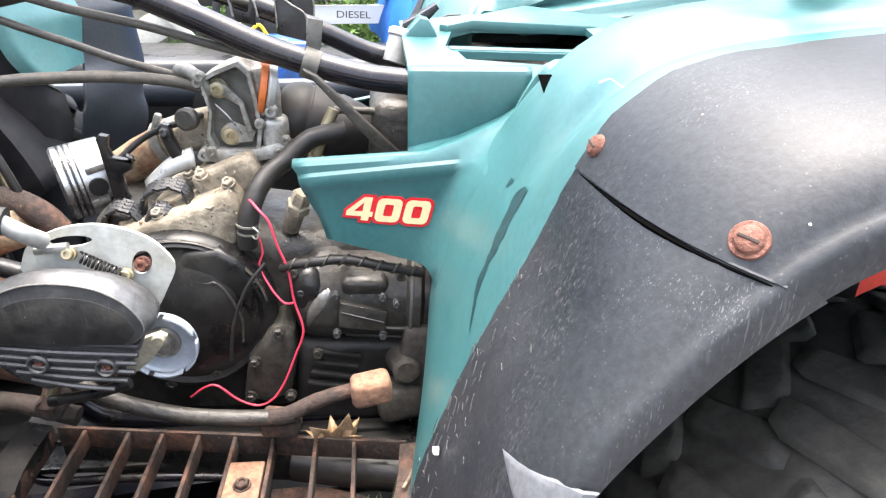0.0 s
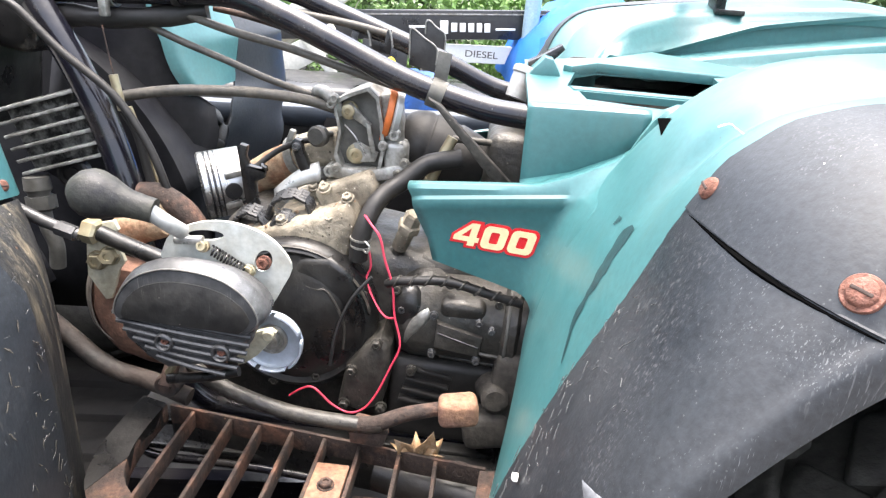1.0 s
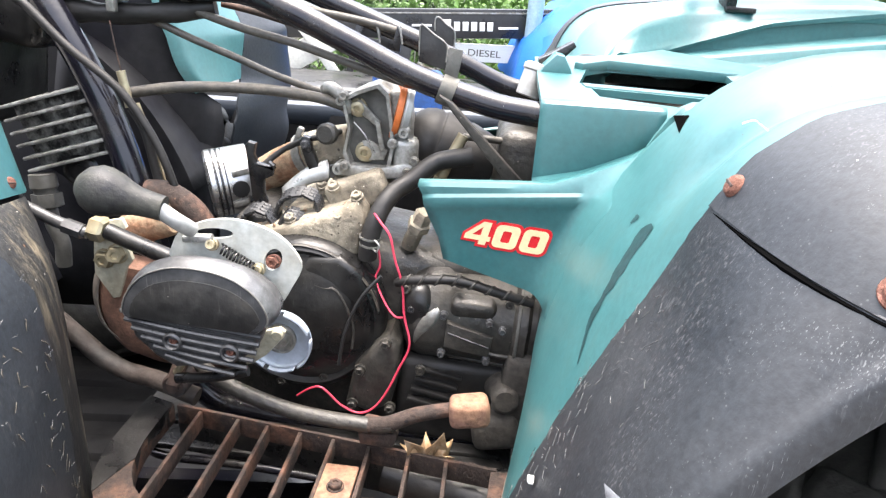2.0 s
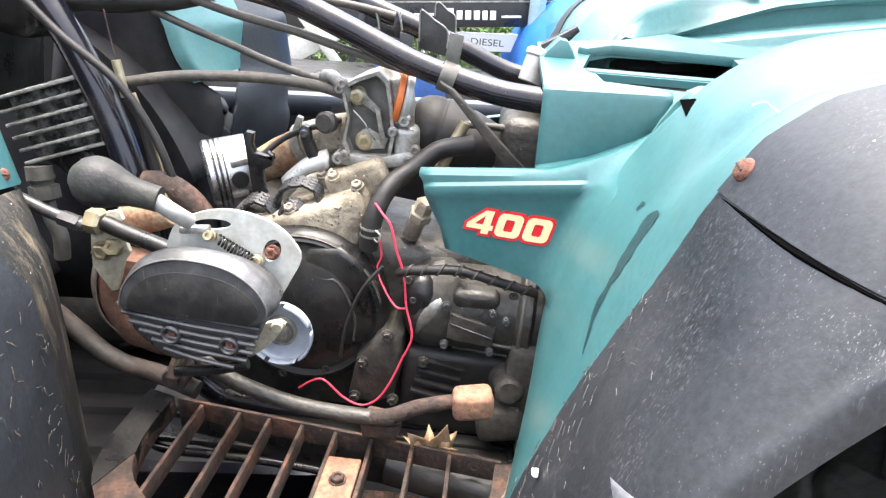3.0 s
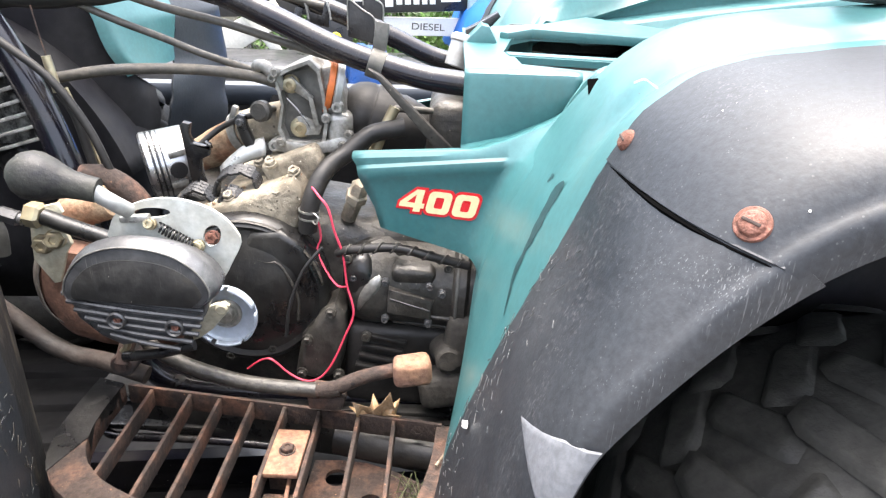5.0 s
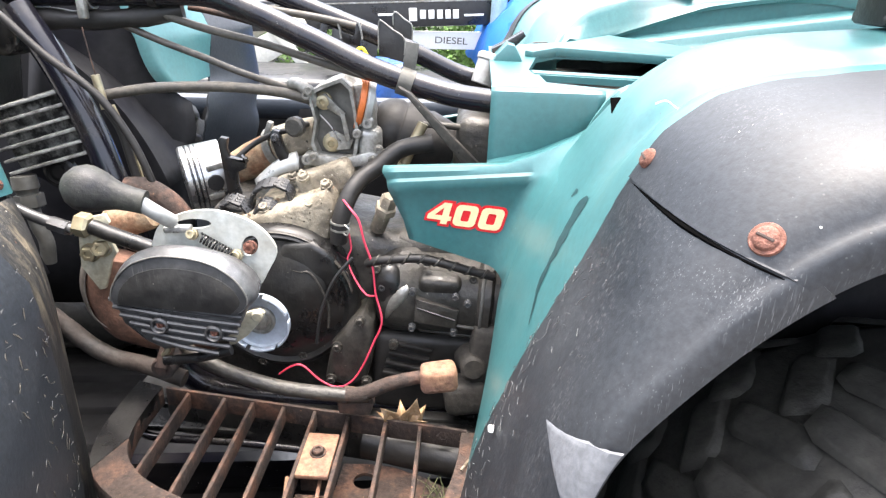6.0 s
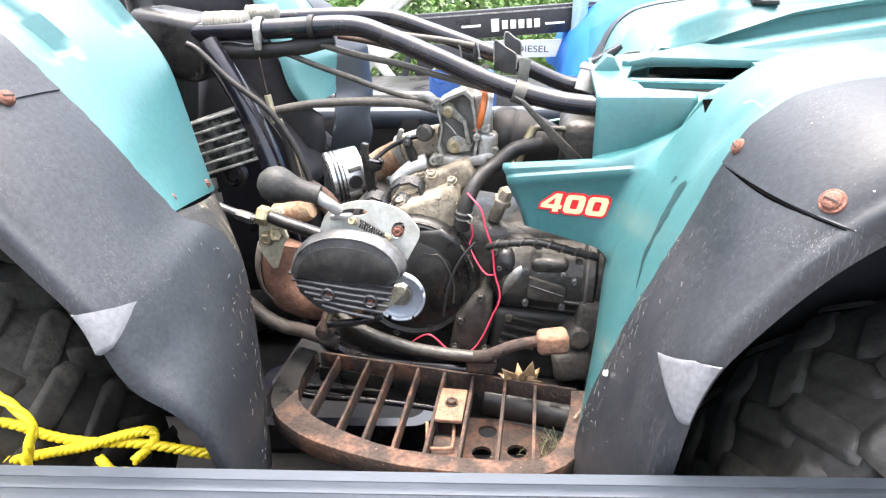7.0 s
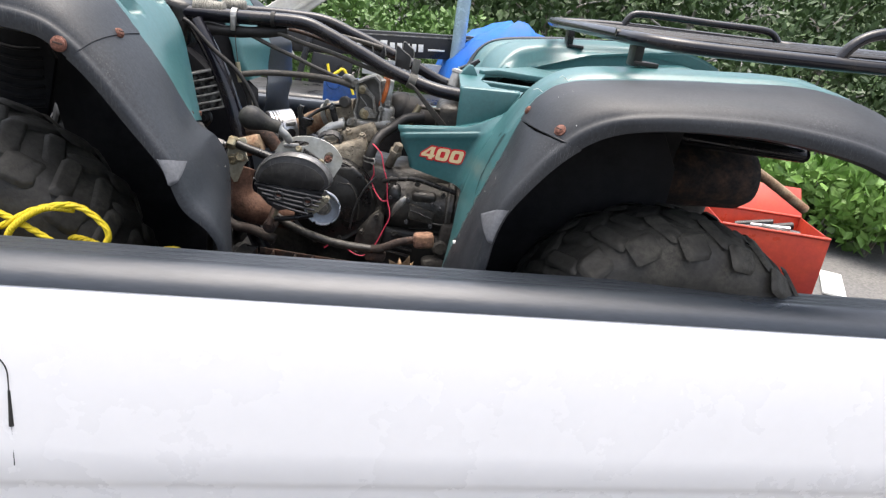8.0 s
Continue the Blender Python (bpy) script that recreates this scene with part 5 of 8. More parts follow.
for u, w in ((-0.245, 1.225), (-0.30, 1.212), (-0.190, 1.345)):
    bolt(crankcase, (u, -0.118, w), (0, -1, 0), 0.006, CASE)
# ring cup with notched rim and its lever
b = B()
cup_profile = [(0.0, 0.0), (0.0315, 0.0), (0.035, 0.002), (0.0365, 0.006)]
lathe(b, (-0.277, -0.182, 1.312), (0, -1, 0), cup_profile, seg=40)
cup = part("starter_cup", b, CUP, crankcase, "pale galvanised starter cup with notched rim", thick=0.0015)
for a0, a1 in ((8, 62), (70, 118), (126, 190), (202, 258), (266, 352)):
    b = B()
    lathe(b, (-0.277, -0.182, 1.312), (0, -1, 0), [(0.0352, 0.003), (0.0366, 0.006), (0.0370, 0.014), (0.0358, 0.0145), (0.0354, 0.007)], seg=12, start=radians(a0), sweep=radians(a1 - a0))
    part("rim_lobe", b, CUP, cup, thick=0.001)
b = B()
lathe(b, (-0.277, -0.183, 1.312), (0, -1, 0), [(0.018, 0.0), (0.018, 0.004), (0.015, 0.005), (0.013, 0.003), (0.010, 0.003), (0.009, 0.010), (0.006, 0.011), (0.0, 0.011)], seg=24)
part("hub_nut", b, ALU, cup, "grey hub nut and washers")
b = B()
prism(b, [(-0.301, 1.300), (-0.294, 1.303), (-0.279, 1.315), (-0.260, 1.338), (-0.258, 1.345), (-0.264, 1.349), (-0.276, 1.345), (-0.304, 1.331)], -0.226, -0.220, bevel=0.001)
lathe(b, (-0.266, -0.225, 1.342), (0.1, -1, 0), [(0.0, 0.006), (0.005, 0.006), (0.0065, 0.004), (0.0065, 0.0)], seg=16)
part("lever", b, CREAM_ZINC, cup, "cream zinc-plated lever")

# oval recoil cover: rounded dome above, ribbed skirt below
b = B()
OVAL = [(p.x, p.z) for p in spline([(-0.262, 0, 1.375), (-0.2515, 0, 1.384), (-0.2495, 0, 1.396), (-0.259, 0, 1.416), (-0.279, 0, 1.433), (-0.305, 0, 1.4415), (-0.337, 0, 1.443),
                                    (-0.360, 0, 1.437), (-0.378, 0, 1.426), (-0.394, 0, 1.405), (-0.400, 0, 1.384), (-0.398, 0, 1.379)], 40)]
CU, CW = -0.328, 1.384
dome = []
for d, k, kz in ((0.002, 0.95, 0.76), (0.010, 0.975, 0.83), (0.018, 0.99, 0.90), (0.025, 1.0, 0.955), (0.031, 0.995, 0.985), (0.036, 0.975, 0.98), (0.0405, 0.958, 0.940), (0.0435, 0.940, 0.895),
                 (0.0448, 0.934, 0.880), (0.0448, 0.930, 0.870), (0.0436, 0.925, 0.860), (0.0436, 0.5, 0.5)):
    dome.append([Vector((CU + (x - CU) * k, -0.240 - d, CW + (z - CW) * (kz if z > CW else 1.0))) for x, z in OVAL])
rows = [list(r) + [r[0]] for r in dome]
loft(b, rows)
b.faces.new([b.verts.new(p) for p in dome[-1]])
bmesh.ops.remove_doubles(b, verts=b.verts[:], dist=0.0003)
recoil = part("recoil_cover", b, COVER, atv, "worn oval aluminium cover with a ribbed skirt", smooth=50)
b = B()
for nm, k, kz, lo, material, text in (("cover_band", 0.922, 0.852, -0.2846, FACE_BAND, "scuffed dark band"), ("cover_face", 0.835, 0.665, -0.2854, FACE, "scuffed black painted face")):
    b = B()
    prism(b, [(CU + (x - CU) * k, CW + (z - CW) * (kz if z > CW else 1.0)) for x, z in OVAL], lo, -0.276, bevel=0.0006)
    part(nm, b, material, recoil, text, smooth=30)
bead = [Vector((CU + (x - CU) * 0.936, -0.2852, CW + (z - CW) * 0.882)) for x, z in OVAL if z > CW]
part("bead", tube(B(), bead, 0.00075, n=60, seg=5), ALU, recoil, "fine bare bead round the face")
b = B()
prism(b, [(-0.399, 1.382), (-0.262, 1.374), (-0.268, 1.362), (-0.274, 1.348), (-0.289, 1.336), (-0.352, 1.3215), (-0.372, 1.332), (-0.392, 1.352)], -0.278, -0.240, bevel=0.008, seg=3)
part("cover_skirt", b, FACE_BAND, recoil, "grimy ribbed skirt")
for k, (u0, u1, w0) in enumerate(((-0.400, -0.264, 1.3755), (-0.397, -0.266, 1.3665), (-0.391, -0.269, 1.3575), (-0.382, -0.272, 1.3485), (-0.371, -0.279, 1.3395), (-0.360, -0.292, 1.3305))):
    b = B()
    tube(b, [(u0, -0.2785, w0 + 0.007), ((u0 + u1) / 2, -0.2800, w0 - 0.0005), (u1, -0.2785, w0 - 0.007)], 0.0026, n=10, seg=8)
    part("rib", b, GREY_ALLOY, recoil)
for u, w in ((-0.350, 1.3555), (-0.294, 1.3495)):
    b = B()
    lathe(b, (u, -0.276, w), (0, -1, 0), [(0.0095, 0.0), (0.0095, 0.007), (0.0078, 0.0085), (0.0065, 0.007), (0.0062, 0.0), (0.0, 0.0)], seg=24)
    boss = part("bolt_boss", b, GREY_ALLOY, recoil)
    bolt(recoil, (u, -0.2775, w), (0, -1, 0), 0.004, BOLT_RUST, 0.003)
# bracket plate behind it with two slots and a spring
b = B()
prism(b, [(p.x, p.z) for p in spline([(-0.372, 0, 1.424), (-0.362, 0, 1.446), (-0.347, 0, 1.4565), (-0.325, 0, 1.4645), (-0.300, 0, 1.4665), (-0.276, 0, 1.4615), (-0.256, 0, 1.4515), (-0.241, 0, 1.4345), (-0.238, 0, 1.421),
                                   (-0.247, 0, 1.402), (-0.262, 0, 1.378), (-0.285, 0, 1.375), (-0.36, 0, 1.40)], 48)],
      -0.231, -0.227, holes=[ellipse(-0.324, 1.4505, 0.019, 0.0055, 18, 5), ellipse(-0.266, 1.4285, 0.0085, 0.0125, 18, -24)])
plate = part("bracket_plate", b, PLATE, atv, "pale aluminium bracket plate with slots", smooth=25)
b = B()
block(b, (-0.338, -0.237, 1.4465), (0.030, 0.010, 0.008), (0, -6, 0), bevel=0.003)
part("slot_tab", b, ALU, plate)
b = B()
coil = []
for k in range(110):
    a = 2 * math.pi * k / 10
    f = k / 109
    coil.append((-0.314 + 0.032 * f + 0.0045 * math.cos(a) * 0.35, -0.241 + 0.0045 * math.sin(a), 1.4400 - 0.0185 * f + 0.0045 * math.cos(a)))
tube(b, coil, 0.0011, n=240, seg=5)
part("spring", b, BLACK_METAL, plate, "dark coil spring")
bolt(plate, (-0.266, -0.231, 1.4265), (0, -1, 0.2), 0.006, BOLT_RUST)
bolt(plate, (-0.279, -0.238, 1.4195), (0, -1, 0.2), 0.0055, ZINC)
bolt(plate, (-0.324, -0.238, 1.4415), (0, -1, 0.4), 0.005, ZINC)

# gearbox: ribbed motor drum, end band, lower covers
b = B()
lathe(b, (-0.130, -0.06, 1.310), (1, -0.06, -0.03), [(0.0, -0.016), (0.050, -0.016), (0.060, -0.008), (0.064, 0.004), (0.064, 0.030), (0.060, 0.036), (0.060, 0.115), (0.064, 0.118), (0.066, 0.124),
                                                        (0.066, 0.132), (0.060, 0.136), (0.060, 0.142), (0.066, 0.146), (0.066, 0.152), (0.050, 0.156), (0.0, 0.156)], seg=48)
rough_up(b, 0.0008)
gearbox = part("gearbox_cover", b, CASE, crankcase, "dusty black ribbed gearbox cover")
for a in (205, 236, 262, 288):
    b = B()
    ca, sa = math.cos(radians(a)), math.sin(radians(a))
    tube(b, [(-0.092, -0.062 + 0.060 * ca * 1.0, 1.309 - 0.060 * sa * 1.0 * -1), (-0.02, -0.068 + 0.060 * ca, 1.306 + 0.060 * sa)], 0.003, seg=8)
    part("rib", b, CASE, gearbox)
for d, rr in ((0.121, 0.0662), (0.149, 0.0665)):
    b = B()
    lathe(b, (-0.130 + d, -0.06 - 0.06 * d, 1.310 - 0.03 * d), (1, -0.06, -0.03), [(rr - 0.003, -0.0022), (rr + 0.0008, -0.0018), (rr + 0.0014, 0.0), (rr + 0.0008, 0.0018), (rr - 0.003, 0.0022)], seg=48)
    part("end_ring", b, DULL_STEEL, gearbox, "paler edge of the end ring")
for u, w, v in ((-0.100, 1.331, -0.126), (-0.046, 1.327, -0.126), (-0.100, 1.281, -0.128), (-0.046, 1.277, -0.128), (-0.140, 1.330, -0.115), (-0.030, 1.318, -0.126)):
    bolt(gearbox, (u, v, w), (0, -1, 0.1), 0.0042, GREY_ALLOY, 0.006)
b = B()
prism(b, [(-0.0961, 1.3233), (-0.0404, 1.3088), (-0.0415, 1.298), (-0.0435, 1.2816), (-0.0976, 1.2897), (-0.0970, 1.307)], -0.1305, -0.11, bevel=0.003)
panel = part("flat_boss", b, CASE, gearbox, "flat moulded panel")
# Pale tube along the panel: the edge's highlight put into colour.
part("panel_highlight", tube(B(), [(-0.094, -0.1310, 1.3106), (-0.070, -0.1314, 1.3034), (-0.0445, -0.1310, 1.2955)], 0.0010, n=16, seg=6), GREY_ALLOY, panel, "pale line painting the panel edge's highlight")
b = B()
block(b, (-0.066, -0.108, 1.338), (0.055, 0.03, 0.024), (18, 2, 0), bevel=0.008, seg=3)
block(b, (-0.014, -0.105, 1.300), (0.03, 0.03, 0.05), (5, 4, 0), bevel=0.008, seg=3)
part("mount_lug", b, CASE, gearbox)
b = B()
lathe(b, (-0.128, -0.088, 1.322), (-0.25, -0.95, 0.05), [(0.0, 0.0345), (0.008, 0.034), (0.015, 0.032), (0.021, 0.027), (0.024, 0.018), (0.025, 0.0)], seg=28)
for v in b.verts:
    v.co.z = 1.322 + (v.co.z - 1.322) * 1.5
nose = part("starter_nose", rough_up(b, 0.0006), BLACK_METAL, gearbox, "glossy black rounded nose of the cover", smooth=60)
b = B()
rows = []
for i in range(9):
    k = i / 8
    c = Vector((-0.110, 0, 1.336)).lerp(Vector((-0.134, 0, 1.288)), k)
    hw = 0.0115 * math.sin(math.pi * min(0.06 + 0.9 * k ** 0.7, 1.0))
    rows.append([Vector((c.x + x * hw, -0.1200 - 0.0045 * math.sin(math.pi * k) - 0.001 * (1 - abs(x)), c.z + 0.30 * x * hw + 0.002 * noise.noise((i * 1.7, x * 3, 0)))) for x in (-1, -0.5, 0, 0.5, 1)])
part("worn_spot", loft(B(), rows), ALU, nose, "bare worn metal patch on the nose", smooth=60, thick=0.001)
for u, w in ((-0.148, 1.352), (-0.084, 1.366), (-0.024, 1.345), (-0.124, 1.250), (-0.083, 1.342), (-0.016, 1.268)):
    bolt(gearbox, (u, -0.122 if w < 1.34 else -0.108, w), (0, -1, 0.15), 0.0055, CASE, 0.006)
b = B()
prism(b, [(-0.205, 1.252), (-0.180, 1.288), (-0.162, 1.300), (-0.150, 1.286), (-0.150, 1.235), (-0.158, 1.198), (-0.185, 1.185), (-0.215, 1.195)], -0.135, -0.07, bevel=0.012, seg=3)
rough_up(b, 0.0015)
low_cover = part("oil_pump_cover", b, CASE, crankcase, "grimy lower engine cover")
for u, w in ((-0.196, 1.250), (-0.158, 1.200), (-0.166, 1.290), (-0.205, 1.200)):
    bolt(low_cover, (u, -0.136, w), (0, -1, 0), 0.0058, CASE, 0.006)
for k in range(4):
    part("sump_rib", block(B(), (-0.100 - 0.004 * k, -0.110 - 0.002 * k, 1.242 - 0.014 * k), (0.055, 0.012, 0.0055), (0, 10, 0), bevel=0.002), RUBBER, crankcase)
b = B()
block(b, (-0.085, -0.085, 1.195), (0.14, 0.05, 0.12), (0, 2, 0), bevel=0.012, seg=3)
part("sump", b, RUBBER, crankcase, "ribbed black sump")
b = B()
lathe(b, (-0.020, -0.120, 1.229), (0.1, -1, 0.1), [(0.0, 0.024), (0.013, 0.024), (0.017, 0.020), (0.018, 0.0), (0.022, -0.01), (0.022, -0.03)], seg=20)
block(b, (0.000, -0.11, 1.240), (0.05, 0.05, 0.10), (0, 6, 0), bevel=0.012, seg=3)
block(b, (-0.025, -0.12, 1.18), (0.06, 0.05, 0.05), (0, -10, 0), bevel=0.012, seg=3)
rough_up(b, 0.002)
part("swing_arm_pivot", b, MUDDY, crankcase, "muddy pivot and bracket")
b = B()
tube(b, [(-0.157, -0.125, 1.366), (-0.145, -0.132, 1.374), (-0.120, -0.138, 1.380), (-0.085, -0.140, 1.383), (-0.040, -0.138, 1.372), (0.0, -0.135, 1.362)], 0.0055, n=30)
loom = part("wiring_loom", b, RUBBER, atv, "black taped wiring loom")
lp = spline([(-0.157, -0.125, 1.366), (-0.145, -0.132, 1.374), (-0.120, -0.138, 1.380), (-0.085, -0.140, 1.383), (-0.040, -0.138, 1.372), (0.0, -0.135, 1.362)], 60)
part("loom_wrap", tube(B(), [p + Vector((0, 0.0055 * math.sin(i * 0.9), 0.0055 * math.cos(i * 0.9))) for i, p in enumerate(lp)], 0.0016, n=240, seg=5), CASE, loom)

# carburettor body with open side chamber
b = B()
prism(b, [(-0.246, 1.556), (-0.228, 1.566), (-0.202, 1.576), (-0.190, 1.566), (-0.180, 1.52), (-0.168, 1.510), (-0.166, 1.476), (-0.190, 1.470), (-0.236, 1.470), (-0.244, 1.490), (-0.236, 1.52)],
      -0.012, 0.05, bevel=0.004)
carb = part("carburettor", b, CARB, atv, "dirty grey carburettor with open linkage chamber", smooth=30)
wall = [(-0.246, 1.556), (-0.228, 1.566), (-0.202, 1.576), (-0.190, 1.566), (-0.184, 1.535), (-0.181, 1.50), (-0.186, 1.472), (-0.236, 1.470), (-0.244, 1.490), (-0.238, 1.52)]
cu0, cw0 = -0.214, 1.523
b = B()
prism(b, wall, -0.034, -0.010, holes=[[(cu0 + (u - cu0) * 0.87, cw0 + (w - cw0) * 0.91) for u, w in wall]])
part("chamber_wall", b, CARB, carb, "thin grey chamber wall", smooth=25)
b = B()
prism(b, [(cu0 + (u - cu0) * 0.88, cw0 + (w - cw0) * 0.92) for u, w in wall], -0.0145, -0.011)
part("chamber_floor", b, DULL_STEEL, carb, smooth=20)
for u, w, r in ((-0.229, 1.544, 0.0085), (-0.219, 1.490, 0.0095)):
    b = B()
    lathe(b, (u, -0.0145, w), (0, -1, 0), [(r * 1.35, 0.0), (r * 1.35, 0.004), (r, 0.005), (r, 0.012), (r * 0.8, 0.013), (r * 0.45, 0.013), (r * 0.4, 0.010), (0.0, 0.010)], seg=20)
    part("shaft_nut", b, ZINC, carb, "brass-coloured shaft nut")
b = B()
prism(b, [(-0.238, 1.548), (-0.226, 1.555), (-0.200, 1.530), (-0.204, 1.524), (-0.220, 1.534)], -0.024, -0.019, bevel=0.001)
prism(b, [(-0.206, 1.532), (-0.200, 1.530), (-0.193, 1.497), (-0.199, 1.494)], -0.029, -0.026, bevel=0.001)
prism(b, [(-0.222, 1.505), (-0.213, 1.507), (-0.190, 1.496), (-0.194, 1.484), (-0.212, 1.482)], -0.026, -0.022, bevel=0.001)
part("linkage_arm", b, CARB, carb, "small zinc linkage arms")
part("return_wire", tube(B(), [(-0.232, -0.028, 1.528), (-0.218, -0.03, 1.514), (-0.205, -0.028, 1.492)], 0.0010, seg=6), CHROME, carb)
b = B()
block(b, (-0.176, 0.0, 1.535), (0.024, 0.05, 0.07), (0, -8, 0), bevel=0.007, seg=3)
block(b, (-0.168, -0.01, 1.490), (0.03, 0.045, 0.045), bevel=0.008, seg=3)
part("float_bowl", b, CARB, carb, "dull cast float bowl")
b = B()
lathe(b, (-0.186, -0.006, 1.545), (0.95, 0.2, -0.2), [(0.0, 0.0), (0.036, 0.0), (0.037, 0.003), (0.036, 0.007), (0.030, 0.009), (0.0, 0.009)], seg=28)
part("gasket", b, ORANGE, carb, "orange rubber gasket")
b = B()
lathe(b, (-0.178, -0.004, 1.5435), (0.95, 0.2, -0.2), [(0.0, 0.0), (0.034, 0.0), (0.036, 0.003), (0.035, 0.009), (0.0, 0.010)], seg=28)
part("end_cap", b, ALU_LIGHT, carb, "pale carburettor cap")
for u, v, w in ((-0.169, -0.013, 1.517), (-0.156, -0.032, 1.487), (-0.163, -0.035, 1.474), (-0.240, -0.036, 1.475), (-0.243, -0.036, 1.560), (-0.183, -0.035, 1.507)):
    bolt(carb, (u, v, w), (0, -1, 0), 0.005, ALU, 0.004)
for p0, p1 in (((-0.20, -0.02, 1.475), (-0.195, -0.03, 1.435)), ((-0.172, -0.02, 1.475), (-0.170, -0.025, 1.445))):
    part("drain_stub", tube(B(), [p0, p1], 0.007, seg=12), CARB, carb)
b = B()
prism(b, [(-0.252, 1.470), (-0.246, 1.478), (-0.205, 1.473), (-0.165, 1.484), (-0.150, 1.482), (-0.152, 1.470), (-0.20, 1.460), (-0.245, 1.462)], -0.036, 0.03, bevel=0.002)
part("lower_flange", b, CARB, carb, "cast flange under the chamber")
for u, w, r in ((-0.2495, 1.469, 0.0065), (-0.1535, 1.476, 0.0065), (-0.170, 1.521, 0.006), (-0.2475, 1.553, 0.005)):
    b = B()
    lathe(b, (u, -0.030, w), (0, -1, 0), [(r * 1.2, -0.02), (r * 1.2, 0.004), (r, 0.006), (r * 0.55, 0.006), (r * 0.45, 0.002), (0, 0.002)], seg=16)
    part("screw_boss", b, CARB, carb)
for k in range(3):
    part("cast_rib", block(B(), (-0.172 + 0.004 * k, -0.028, 1.520 - 0.013 * k), (0.020, 0.006, 0.003), (0, -20, 0), bevel=0.001), CARB, carb)
b = B()
tube(b, [(-0.204, -0.03, 1.462), (-0.204, -0.035, 1.445), (-0.198, -0.04, 1.430)], 0.0075, seg=12)
lathe(b, (-0.204, -0.033, 1.452), (0, -0.2, -1), [(0.0095, -0.005), (0.0105, -0.003), (0.0105, 0.003), (0.0095, 0.005)], seg=6)
part("drain_plug", b, CARB, carb)
# intake stub with clamps, rubber boot to the air box
b = B()
tube(b, [(-0.372, 0.045, 1.428), (-0.335, 0.038, 1.452), (-0.295, 0.028, 1.472), (-0.262, 0.02, 1.484)], 0.024, n=18, seg=24)
rough_up(b, 0.001)
stub = part("intake_stub", b, RUST_TAN, atv, "tan rusty intake pipe")
b = B()
tube(b, [(-0.300, 0.029, 1.471), (-0.268, 0.021, 1.483), (-0.240, 0.015, 1.490)], 0.027, n=10, seg=24)
part("intake_flange", b, DUSTY, stub, "dusty intake flange")
b = B()
lathe(b, (-0.308, 0.031, 1.468), (0.90, -0.22, 0.37), [(0.0255, -0.006), (0.028, -0.006), (0.028, 0.006), (0.0255, 0.006)], seg=24)
block(b, (-0.312, 0.012, 1.497), (0.008, 0.010, 0.022), (0, 20, 0), bevel=0.002)
part("hose_clamp", b, ALU, stub, "steel hose clamp")
b = B()
lathe(b, (-0.262, -0.03, 1.512), (-0.2, -0.95, 0.1), [(0.0, 0.012), (0.010, 0.012), (0.013, 0.009), (0.013, 0.0), (0.004, -0.002), (0.004, -0.03)], seg=22)
part("choke_knob", b, CASE, carb, "small grey choke knob")
b = B()
lathe(b, (-0.166, 0.03, 1.505), (0.93, 0.05, -0.28), [(0.028, -0.006), (0.034, -0.002), (0.040, 0.006), (0.0435, 0.016), (0.0445, 0.026), (0.0430, 0.0285), (0.0430, 0.0310), (0.0450, 0.0335), (0.0450, 0.050), (0.0425, 0.060), (0.0415, 0.064), (0.0430, 0.068), (0.0400, 0.085), (0.034, 0.11), (0.0, 0.115)], seg=36)
boot = part("air_boot", b, RUBBER, atv, "black rubber air boot")
b = B()
block(b, (-0.01, 0.06, 1.46), (0.10, 0.16, 0.14), (0, 3, 0), bevel=0.02, seg=3)
block(b, (-0.05, 0.0, 1.43), (0.11, 0.08, 0.06), (0, -15, 0), bevel=0.02, seg=3)
part("air_box", b, CASE, atv, "dark dusty air box")
b = B()
tube(b, [(-0.098, -0.035, 1.525), (-0.112, -0.04, 1.495), (-0.122, -0.042, 1.470)], 0.007, seg=10)
block(b, (-0.121, -0.045, 1.468), (0.02, 0.02, 0.01), (0, 20, 0), bevel=0.003)
part("breather_pipe", b, ZINC, atv, "tan breather pipe")

# coolant hose with its clip, oil line fitting
hose = part("coolant_hose", tube(B(), [(-0.197, -0.102, 1.385), (-0.196, -0.104, 1.3985), (-0.193, -0.104, 1.4164), (-0.1883, -0.100, 1.4328), (-0.1814, -0.090, 1.4486), (-0.171, -0.076, 1.461), (-0.1533, -0.064, 1.4729),
                                        (-0.1352, -0.055, 1.4879), (-0.1195, -0.050, 1.4963), (-0.085, -0.045, 1.503)], 0.0112, n=44, seg=18), RUBBER, atv, "black rubber hose")
b = B()
for h in (-0.0045, 0.0045):
    lathe(b, (-0.1945, -0.104, 1.407 + h), (0.12, 0.0, 1), [(0.0112, -0.0012), (0.0126, -0.0012), (0.0126, 0.0012), (0.0112, 0.0012)], seg=24)
tube(b, [(-0.187, -0.114, 1.412), (-0.181, -0.117, 1.407), (-0.184, -0.117, 1.399), (-0.189, -0.115, 1.402)], 0.0012, n=12, seg=6)
part("hose_clip", b, ALU, hose, "steel spring clip")
b = B()
tube(b, [(-0.152, -0.07, 1.392), (-0.140, -0.085, 1.425)], 0.010, seg=14)
lathe(b, (-0.1395, -0.086, 1.426), (0.3, -0.35, 0.85), [(0.014, -0.006), (0.014, 0.004), (0.011, 0.006), (0.011, 0.018), (0.008, 0.022), (0.0, 0.022)], seg=6)
part("oil_fitting", b, DUSTY, atv, "dusty union fitting")
